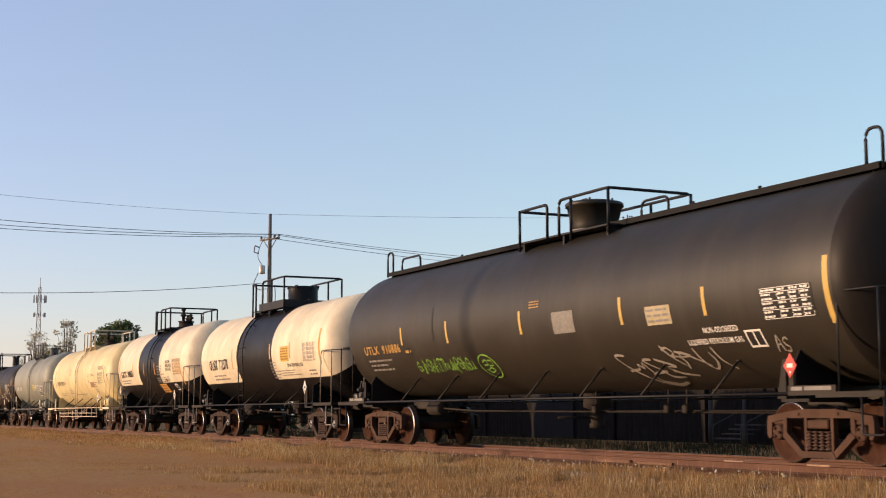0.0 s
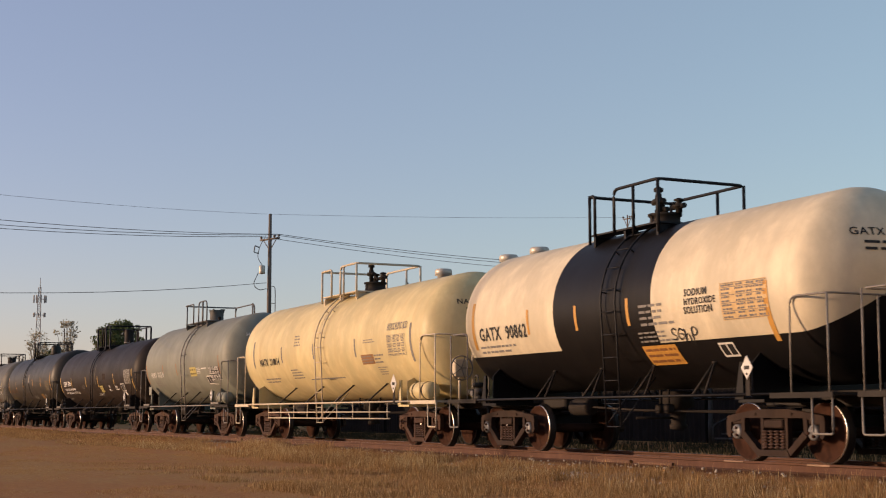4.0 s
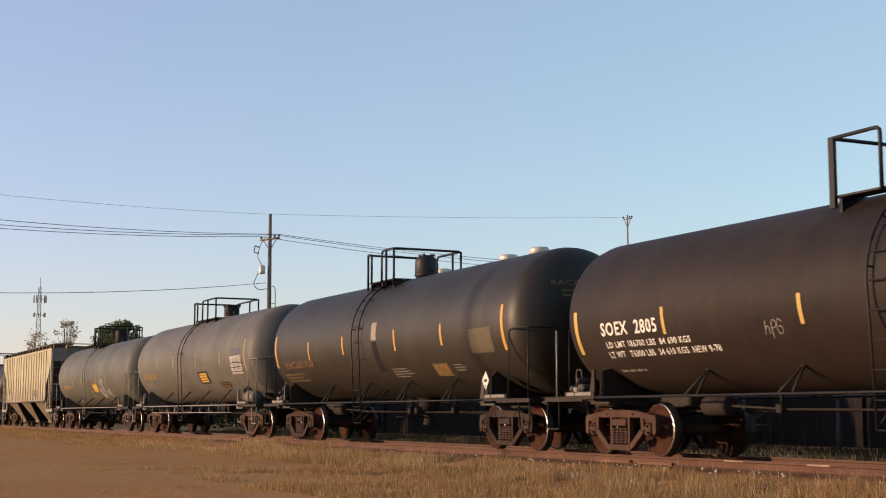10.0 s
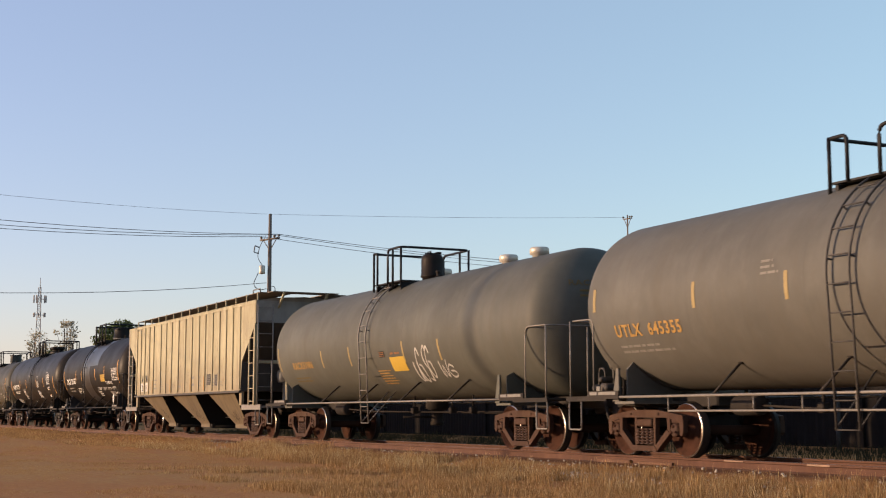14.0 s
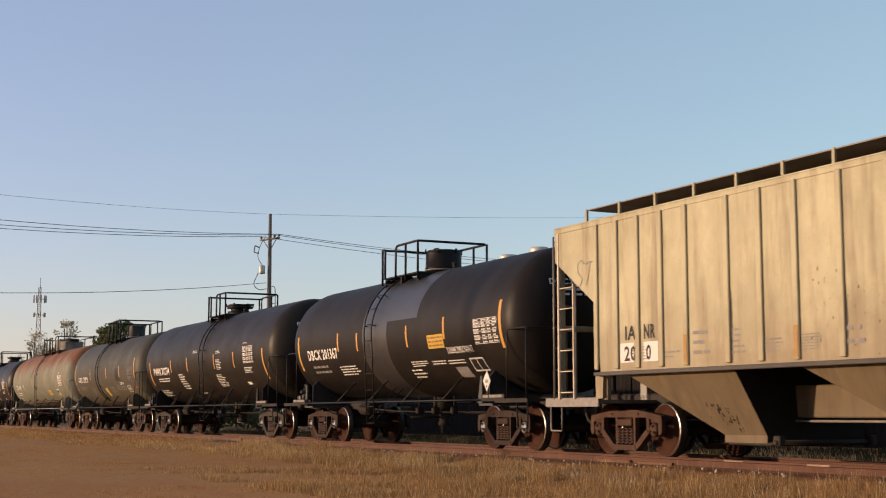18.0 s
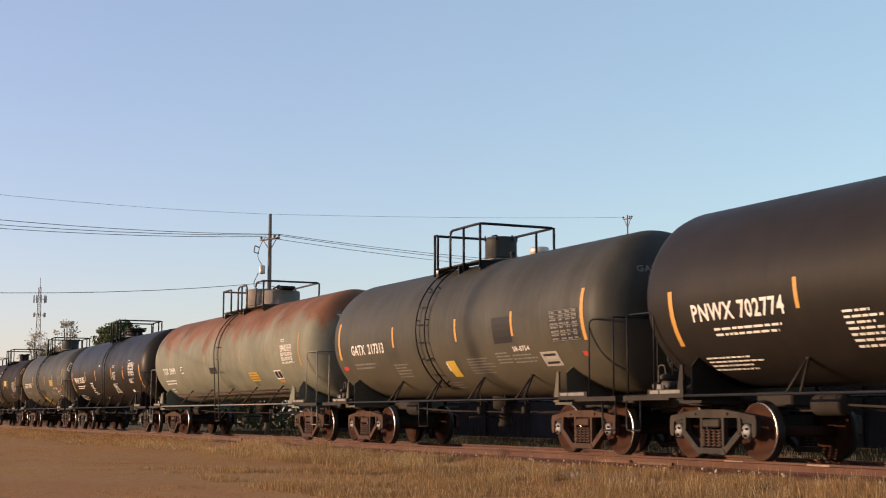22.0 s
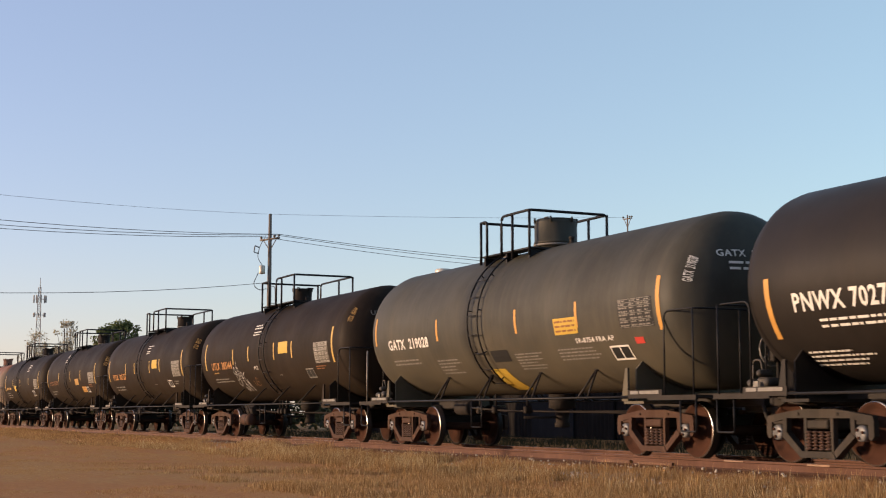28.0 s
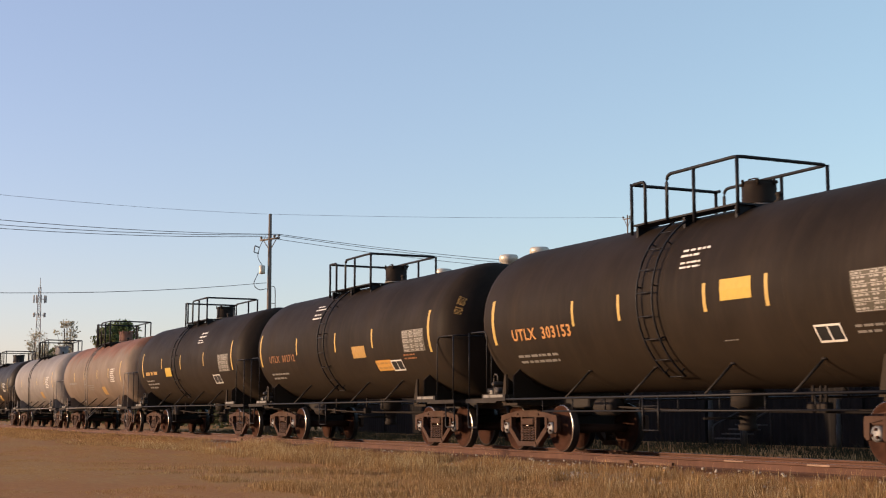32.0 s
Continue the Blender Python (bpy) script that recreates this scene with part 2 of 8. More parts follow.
def lathe(bm, prof, axis="z", seg=32, mats=None, at=(0, 0, 0), smooth=True):
    """Turns a profile of (radius, along) round an axis."""
    at = Vector(at)
    rings = []
    for r, h in prof:
        ring = []
        for k in range(seg):
            a = 2 * math.pi * k / seg
            c, s = r * math.cos(a), r * math.sin(a)
            ring.append(bm.verts.new(at + Vector({"x": (h, c, s), "y": (s, h, c), "z": (c, s, h)}[axis])))
        rings.append(ring)
    for i in range(len(rings) - 1):
        for k in range(seg):
            f = bm.faces.new([rings[i][k], rings[i][(k + 1) % seg], rings[i + 1][(k + 1) % seg], rings[i + 1][k]])
            f.smooth = smooth
            if mats:
                f.material_index = mats[i]
    for ring, fi in ((rings[0][::-1], 0), (rings[-1], -1)):
        f = bm.faces.new(ring)
        if mats:
            f.material_index = mats[fi]
    return bm


def slab(bm, pts, y0, y1, mat=0):
    """A flat polygon in x and z, given thickness along y."""
    a = [bm.verts.new((x, y0, z)) for x, z in pts]
    b = [bm.verts.new((x, y1, z)) for x, z in pts]
    n = len(pts)
    fs = [bm.faces.new(a), bm.faces.new(b[::-1])]
    for i in range(n):
        fs.append(bm.faces.new([a[i], b[i], b[(i + 1) % n], a[(i + 1) % n]]))
    for f in fs:
        f.material_index = mat
    return bm


def rounded(pts, r=0.12, n=4):
    """Rounds the inner corners of a run of points."""
    pts = [Vector(p) for p in pts]
    out = [pts[0]]
    for a, p, c in zip(pts, pts[1:], pts[2:]):
        u, v = (a - p), (c - p)
        k = min(r, u.length * 0.45, v.length * 0.45)
        s, e = p + u.normalized() * k, p + v.normalized() * k
        for i in range(n + 1):
            t = i / n
            out.append(s * (1 - t) ** 2 + p * 2 * t * (1 - t) + e * t * t)
    return out + [pts[-1]]


# ---------------------------------------------------------------- running gear
def make_wheelset_mesh(cap):
    bm = bmesh.new()
    for s in (-1, 1):
        y = 0.755 * s
        prof = [(0.10, -0.10), (0.16, -0.09), (0.17, -0.05), (0.36, 0.0), (0.39, -0.05), (0.43, -0.06), (0.440, -0.064), (0.457, -0.048), (0.459, 0.03), (0.487, 0.045), (0.485, 0.07), (0.43, 0.075), (0.38, 0.06), (0.17, 0.03), (0.14, 0.08), (0.10, 0.08)]
        # the outer side faces away from the other wheel
        lathe(bm, [(r, y + (-h if s > 0 else h)) for r, h in prof], "y", 40, [0, 0, 0, 0, 0, 0, 1, 3, 3, 3, 3, 0, 0, 0, 0])
        lathe(bm, [(0.0, s * 1.085), (0.05, s * 1.083), (0.09, s * 1.075), (0.115, s * 1.06), (0.115, s * 0.95), (0.09, s * 0.93)], "y", 20, [2] * 6)
        for k in range(3):
            a = 2 * math.pi * k / 3
            lathe(bm, [(0.022, s * 1.07), (0.022, s * 1.105), (0.0, s * 1.106)], "y", 6, [0] * 3, (0.065 * math.cos(a), 0, 0.065 * math.sin(a)))
    lathe(bm, [(0.085, -1.0), (0.085, 1.0)], "y", 14, [0] * 2)
    me = bpy.data.meshes.new("wheelset")
    bmesh.ops.recalc_face_normals(bm, faces=bm.faces[:])
    bm.to_mesh(me)
    bm.free()
    for m in (WHEEL_RUST, TREAD, cap, TREAD_DARK):
        me.materials.append(m)
    return me


def make_side_frame_mesh(mat, name):
    """A cast side frame: arched top chord, open triangular windows, columns round the spring nest."""
    bm = bmesh.new()
    y0, y1 = -1.06, -0.965
    slab(bm, [(-1.14, 0.60), (-1.12, 0.70), (-0.72, 0.755), (-0.34, 0.80), (0.34, 0.80), (0.72, 0.755), (1.12, 0.70), (1.14, 0.60), (0.98, 0.605), (0.66, 0.668), (-0.66, 0.668), (-0.98, 0.605)], y0, y1)
    for s in (-1, 1):
        slab(bm, [(s * 1.14, 0.63), (s * 1.14, 0.42), (s * 1.09, 0.36), (s * 1.035, 0.38), (s * 1.02, 0.63)], y0, y1)
        slab(bm, [(s * 0.765, 0.69), (s * 0.775, 0.40), (s * 0.71, 0.36), (s * 0.685, 0.42), (s * 0.675, 0.69)], y0 - 0.004, y1)
        slab(bm, [(s * 0.778, 0.40), (s * 0.36, 0.085), (s * 0.24, 0.09), (s * 0.30, 0.165), (s * 0.685, 0.47)], y0 - 0.016, y1 + 0.01)
        slab(bm, [(s * 0.25, 0.69), (s * 0.315, 0.69), (s * 0.31, 0.20), (s * 0.25, 0.14)], y0 + 0.012, y1 + 0.008)
        box(bm, (s * 0.889 - 0.13, -1.04, 0.57), (s * 0.889 + 0.13, -0.92, 0.65), 0, 0.02)
        box(bm, (s * 0.42 - 0.028, -1.078, 0.705), (s * 0.42 + 0.028, -1.055, 0.75), 0, 0.008)
    slab(bm, [(-0.39, 0.098), (0.39, 0.098), (0.33, 0.19), (-0.33, 0.19)], y0 - 0.03, y1 + 0.06)
    box(bm, (-0.225, -1.075, 0.515), (0.225, -0.90, 0.645), 0, 0.02)
    me = bpy.data.meshes.new(name)
    bmesh.ops.recalc_face_normals(bm, faces=bm.faces[:])
    bmesh.ops.bevel(bm, geom=bm.edges[:], offset=0.013, segments=2, affect="EDGES", clamp_overlap=True)
    bm.to_mesh(me)
    bm.free()
    me.materials.append(mat)
    return me


def make_spring_mesh():
    bm = bmesh.new()
    prof = []
    for i in range(6):
        z = 0.205 + i * 0.049
        prof += [(0.036, z), (0.062, z + 0.010), (0.067, z + 0.018), (0.062, z + 0.026), (0.036, z + 0.036)]
    lathe(bm, prof, "z", 12, None, (0, -1.03, 0))
    me = bpy.data.meshes.new("spring")
    bmesh.ops.recalc_face_normals(bm, faces=bm.faces[:])
    bm.to_mesh(me)
    bm.free()
    me.materials.append(SPRING)
    return me


def make_bolster_mesh():
    bm = bmesh.new()
    box(bm, (-0.20, -0.95, 0.50), (0.20, 0.95, 0.72), 0, 0.03)
    box(bm, (-0.30, -0.30, 0.70), (0.30, 0.30, 0.84), 0, 0.03)
    for s in (-1, 1):
        box(bm, (s * 0.42 - 0.05, -0.70, 0.36), (s * 0.42 + 0.05, 0.70, 0.46), 0, 0.02)
        box(bm, (-0.10, s * 0.62 - 0.05, 0.70), (0.10, s * 0.62 + 0.05, 0.82), 0, 0.015)
    me = bpy.data.meshes.new("truck")
    bm.to_mesh(me)
    bm.free()
    me.materials.append(STEEL_DARK)
    return me


WHEELSET, WHEELSET_RUSTY = make_wheelset_mesh(CAP), make_wheelset_mesh(TRUCK_RUST)
SPRINGS, BOLSTER = make_spring_mesh(), make_bolster_mesh()
FRAMES = {m: make_side_frame_mesh(m, "side_frame") for m in (TRUCK_RUST, TRUCK_DARK, TRUCK_GREY)}
WHEELSETS = []


def add_truck(car, x, casting=TRUCK_RUST, bright_caps=False):
    """A three-piece freight truck; its wheelsets turn."""
    t = part_of("truck", BOLSTER, None, car, "grimy cast steel freight truck with coil springs", at=pose(x, 0, 0))
    for rz in (0, 180):
        part_of("side_frame", FRAMES[casting], None, t, at=pose(0, 0, 0, 0, 0, rz))
        for x in (-0.205, -0.068, 0.068, 0.205):
            part_of("spring", SPRINGS, None, t, at=pose(x, 0, 0, 0, 0, rz))
    for s in (-1, 1):
        w = part_of("wheelset", WHEELSET if bright_caps else WHEELSET_RUSTY, None, t, "rusty wheels with bright worn treads", at=pose(s * 0.889, 0, 0.457))
        WHEELSETS.append((w, s))
    return t


def make_coupler_mesh():
    bm = bmesh.new()
    box(bm, (-0.75, -0.11, 0.74), (0.02, 0.11, 0.95), 0, 0.03)
    slab(bm, [(0.0, 0.72), (0.0, 1.02), (0.16, 1.02), (0.20, 0.95), (0.20, 0.76), (0.16, 0.72)], -0.16, 0.14)
    tube(bm, rounded([(-0.05, -0.28, 0.9), (0.1, -0.3, 0.62), (0.3, -0.2, 0.45), (0.42, -0.1, 0.5)], 0.1), 0.035, 7)
    me = bpy.data.meshes.new("coupler")
    bmesh.ops.recalc_face_normals(bm, faces=bm.faces[:])
    bm.to_mesh(me)
    bm.free()
    me.materials.append(STEEL_DARK)
    return me


COUPLER = make_coupler_mesh()


# ---------------------------------------------------------------- marks on the tank
def cyl(x, z, r, zc, off=0.004):
    """A point of the near side of a tank, at height z."""
    s = max(-0.999, min(0.999, (z - zc) / r))
    a = math.asin(s)
    return Vector((x, -(r + off) * math.cos(a), zc + (r + off) * math.sin(a)))


def patch(bm, x0, x1, z0, z1, r, zc, off=0.004, mat=0, lean=0.0):
    """A curved sheet on the tank's side; lean shifts its top along the tank."""
    a0, a1 = math.asin(max(-1, min(1, (z0 - zc) / r))), math.asin(max(-1, min(1, (z1 - zc) / r)))
    n = max(1, int(abs(a1 - a0) * r / 0.12))
    rows = []
    for i in range(n + 1):
        t = i / n
        a = a0 + (a1 - a0) * t
        y, z = -(r + off) * math.cos(a), zc + (r + off) * math.sin(a)
        rows.append([bm.verts.new((x0 + lean * t, y, z)), bm.verts.new((x1 + lean * t, y, z))])
    for p, q in zip(rows, rows[1:]):
        f = bm.faces.new([p[0], p[1], q[1], q[0]])
        f.material_index = mat
    return bm


TEXT_CACHE = {}


def text_mesh(s, weight=0.016):
    if (s, weight) not in TEXT_CACHE:
        cu = bpy.data.curves.new("lettering", "FONT")
        cu.body, cu.size, cu.resolution_u, cu.offset, cu.space_character = s, 1.0, 2, weight, 1.10
        ob = bpy.data.objects.new("lettering", cu)
        scene.collection.objects.link(ob)
        dg = bpy.context.evaluated_depsgraph_get()
        me = bpy.data.meshes.new_from_object(ob.evaluated_get(dg))
        bpy.data.objects.remove(ob)
        bpy.data.curves.remove(cu)
        vs = np.array([v.co[:2] for v in me.vertices])
        fs = [tuple(p.vertices) for p in me.polygons]
        bpy.data.meshes.remove(me)
        vs -= vs.min(axis=0)
        w, h = vs.max(axis=0)
        TEXT_CACHE[s, weight] = (vs / np.array((w, h)), fs)
    return TEXT_CACHE[s, weight]


def lettering(bm, s, x0, x1, z0, z1, place, mat=0):
    """Fits the words into a field; place(x, z) gives the point on the surface."""
    vs, fs = text_mesh(s, 0.024 if z1 - z0 > 0.18 else 0.016)
    made = [bm.verts.new(place(x0 + (x1 - x0) * u, z0 + (z1 - z0) * v)) for u, v in vs]
    for f in fs:
        try:
            bm.faces.new([made[i] for i in f]).material_index = mat
        except ValueError:
            pass
    return bm


def bars(bm, x0, x1, z0, z1, rows, place, rnd, mat=0, fill=0.55, full=False):
    """Rows of short bars: writing too small to read."""
    h = (z1 - z0) / rows
    for i in range(rows):
        zb = z0 + i * h + h * (1 - fill) / 2
        x = x0
        end = x1 if full else x0 + (x1 - x0) * rnd.uniform(0.6, 1.0)
        while x < end:
            w = min(end - x, rnd.uniform(0.8, 2.6) * h)
            vs = [bm.verts.new(place(a, b)) for a, b in ((x, zb), (x + w, zb), (x + w, zb + h * fill), (x, zb + h * fill))]
            bm.faces.new(vs).material_index = mat
            x += w + h * rnd.uniform(0.25, 0.6)
    return bm


def ruled(bm, x0, x1, z0, z1, rows, place, rnd):
    """A stencilled table: ruled frame, columns, and short words in its cells."""
    def cell(a, b, c, d):
        bm.faces.new([bm.verts.new(place(u, v)) for u, v in ((a, c), (b, c), (b, d), (a, d))])
    t = 0.009
    h = (z1 - z0) / rows
    for i in range(rows + 1):
        if i in (0, rows - 1, rows) or i % 2 == 0:
            cell(x0, x1, z0 + i * h - t / 2, z0 + i * h + t / 2)
    cols = [0.0, 0.34, 0.58, 0.80, 1.0]
    for c in cols:
        x = x0 + (x1 - x0) * c
        cell(x - t / 2, x + t / 2, z0, z1 - (h if 0 < c < 1 else 0))
    for i in range(rows):
        zb = z0 + (i + 0.28) * h
        for a, b in zip(cols, cols[1:]):
            x, end = x0 + (x1 - x0) * a + 0.02, x0 + (x1 - x0) * (a + (b - a) * rnd.uniform(0.55, 0.95))
            while x < end - 0.015:
                w = min(end - x, rnd.uniform(0.03, 0.11))
                cell(x, x + w, zb, zb + h * 0.46)
                x += w + 0.018


# ---------------------------------------------------------------- paint marks and plates
TAG_STROKES = (
    ((0.0, 0.9), (0.5, 1.0), (1.0, 0.92), (0.55, 0.95), (0.45, 0.4), (0.35, 0.0)),
    ((0.15, 1.0), (0.1, 0.4), (0.0, 0.0), (0.2, 0.5), (0.6, 0.6), (0.75, 0.3), (0.7, 0.0)),
    ((0.95, 0.85), (0.6, 1.0), (0.2, 0.8), (0.4, 0.5), (0.8, 0.35), (0.6, 0.05), (0.1, 0.1)),
    ((0.0, 0.6), (0.1, 0.15), (0.45, 0.0), (0.75, 0.2), (0.8, 0.65), (0.85, 0.1), (1.0, 0.0)),
    ((0.9, 0.75), (0.4, 0.95), (0.05, 0.5), (0.3, 0.05), (0.85, 0.15), (0.8, 0.45), (0.3, 0.5)),
    ((0.2, -0.3), (0.2, 0.9), (0.7, 1.0), (0.95, 0.7), (0.6, 0.45), (0.2, 0.5)),
    ((0.0, 0.0), (0.45, 1.0), (0.9, 0.0), (0.7, 0.42), (0.15, 0.38)),
    ((0.0, 0.95), (0.2, 0.05), (0.45, 0.7), (0.7, 0.05), (1.0, 1.0)),
)


def spray(bm, pts, width, place, mat=0):
    """One sprayed line through points of (along, height), smoothed."""
    pts = [Vector(p) for p in pts]
    run = []
    for i in range(len(pts) - 1):
        a, b, c, d = pts[max(0, i - 1)], pts[i], pts[i + 1], pts[min(len(pts) - 1, i + 2)]
        for k in range(4):
            t = k / 4
            run.append(0.5 * ((2 * b) + (c - a) * t + (2 * a - 5 * b + 4 * c - d) * t * t + (3 * b - a - 3 * c + d) * t ** 3))
    run.append(pts[-1])
    prev = None
    for i, p in enumerate(run):
        d = run[min(len(run) - 1, i + 1)] - run[max(0, i - 1)]
        d = d.normalized() if d.length else Vector((1, 0))
        nn = Vector((-d.y, d.x)) * width * (0.42 + 0.12 * math.sin(i * 0.7))
        cur = [bm.verts.new(place(p.x + nn.x, p.y + nn.y)), bm.verts.new(place(p.x - nn.x, p.y - nn.y))]
        if prev:
            bm.faces.new([prev[0], prev[1], cur[1], cur[0]]).material_index = mat
        prev = cur


def scrawl(bm, x0, x1, z0, z1, width, loops, place, rnd, mat=0):
    """A sprayed tag: a row of slanted letter-like strokes."""
    h = z1 - z0
    n = max(1, round((x1 - x0) / (h * 0.75)) + loops - 2)
    step = (x1 - x0) / n
    for k in range(n):
        q = h * rnd.uniform(0.72, 1.0)
        za, xa = z0 + (h - q) * rnd.random(), x0 + step * k
        lean = rnd.uniform(0.05, 0.25) * q
        spray(bm, [(xa + u * step * 1.02 + v * lean, za + v * q) for u, v in rnd.choice(TAG_STROKES)], width, place, mat)


TAG_WORDS = (
    ((0.10, 0.81), (0.01, 0.81), (0.06, 0.54), (0.13, 0.29), (0.21, 0.08), (0.31, 0.0), (0.43, 0.06)),
    ((0.05, 0.40), (0.15, 0.44), (0.17, 0.56), (0.20, 0.46), (0.22, 0.60), (0.25, 0.33)),
    ((0.38, 0.35), (0.24, 0.29), (0.23, 0.12), (0.33, 0.02)),
    ((0.32, 0.67), (0.24, 0.65), (0.33, 0.42), (0.38, 0.21), (0.48, 0.19)),
    ((0.35, 0.67), (0.50, 0.46), (0.41, 0.46), (0.49, 0.29), (0.61, 0.21)),
    ((0.47, 1.0), (0.52, 0.73), (0.61, 0.42)),
    ((0.47, 0.88), (0.52, 0.94), (0.56, 0.79), (0.53, 0.71), (0.59, 0.69), (0.62, 0.54), (0.60, 0.38)),
    ((0.57, 0.83), (0.69, 0.71), (0.61, 0.69), (0.63, 0.79), (0.80, 0.44)),
    ((0.74, 0.88), (0.77, 0.50), (0.82, 0.35), (0.87, 0.54), (0.85, 0.75)),
    ((0.89, 0.88), (0.92, 0.54), (0.98, 0.33)),
)


TAG_SCRIPT = (
    ((0.10, 0.80), (0.00, 0.72), (0.02, 0.60), (0.15, 0.60), (0.17, 0.74), (0.08, 0.81), (0.02, 0.74)),
    ((0.17, 0.70), (0.12, 0.50), (0.02, 0.32), (0.10, 0.20), (0.28, 0.30), (0.30, 0.42), (0.14, 0.38)),
    ((0.24, 0.66), (0.26, 0.48), (0.36, 0.46), (0.38, 0.62), (0.40, 0.46), (0.46, 0.44)),
    ((0.46, 0.46), (0.48, 0.60), (0.54, 0.58), (0.56, 0.44), (0.60, 0.44), (0.68, 0.56), (0.60, 0.62), (0.60, 0.44), (0.74, 0.46)),
    ((0.36, 1.00), (0.38, 0.88), (0.36, 0.72)),
    ((0.30, 0.80), (0.46, 0.76), (0.34, 0.70), (0.46, 0.66)),
    ((0.92, 0.62), (0.80, 0.54), (0.78, 0.40), (0.90, 0.26), (1.00, 0.12), (0.94, 0.04), (0.86, 0.20), (0.96, 0.40)),
    ((0.84, 0.34), (0.82, 0.22), (0.92, 0.20), (0.94, 0.32), (0.84, 0.34)),
    ((0.46, 0.36), (0.60, 0.34), (0.50, 0.26), (0.62, 0.24)),
    ((0.58, 0.30), (0.66, 0.14), (0.74, 0.02), (0.66, 0.16), (0.56, 0.20)),
    ((0.32, 0.18), (0.36, 0.02), (0.42, 0.16), (0.46, 0.04), (0.50, 0.14), (0.56, 0.04)),
)


def tag_face(bm, x0, x1, z0, z1, width, place, mat=0):
    """A sprayed slanting oval with a scribbled face in it."""
    xc, zc, a, b = (x0 + x1) / 2, (z0 + z1) / 2, (x1 - x0) / 2, (z1 - z0) / 2
    spray(bm, [(xc + a * math.cos(t) - 0.25 * b * math.sin(t), zc + b * math.sin(t)) for t in [2 * math.pi * k / 14 for k in range(16)]], width, place, mat)
    for row in (((-0.55, 0.35), (-0.1, 0.55), (0.0, 0.15), (-0.5, 0.1)), ((0.15, 0.5), (0.5, 0.45), (0.55, 0.05), (0.1, 0.05)), ((-0.5, -0.25), (-0.1, -0.55), (0.4, -0.35), (0.1, -0.15), (-0.3, -0.3))):
        spray(bm, [(xc + a * u, zc + b * v) for u, v in row], width * 0.8, place, mat)


def placard(car, x, z, size, mat, number="", y=-1.53):
    bm = bmesh.new()
    slab(bm, [(x, z - size), (x + size * 0.78, z), (x, z + size), (x - size * 0.78, z)], y, y + 0.012, 0)
    if not number:
        slab(bm, [(x - size * 0.34, z - size * 0.16), (x + size * 0.34, z - size * 0.16), (x + size * 0.34, z + size * 0.16), (x - size * 0.34, z + size * 0.16)], y - 0.004, y, 1 if mat == WHITE_CARD else 2)
    slab(bm, [(x - size * 0.10, z - size * 0.62), (x + size * 0.10, z - size * 0.62), (x + size * 0.10, z - size * 0.42), (x - size * 0.10, z - size * 0.42)], y - 0.004, y, 1 if mat == WHITE_CARD else 2)
    bmesh.ops.recalc_face_normals(bm, faces=bm.faces[:])
    p = part("placard", bm, [mat, BLACK_INK, WHITE_CARD], car, "diamond hazard placard")
    if number:
        bm = bmesh.new()
        lettering(bm, number, x - size * 0.36, x + size * 0.36, z - size * 0.15, z + size * 0.15, lambda u, v: Vector((u, y - 0.007, v)))
        part("lettering", bm, BLACK_INK, p)
    bm = bmesh.new()
    slab(bm, [(x - 0.05, 1.0), (x + 0.05, 1.0), (x + 0.04, z + size * 0.5), (x - 0.04, z + size * 0.5)], y + 0.014, y + 0.024, 0)
    part("placard_bracket", bm, STEEL_DARK, p)


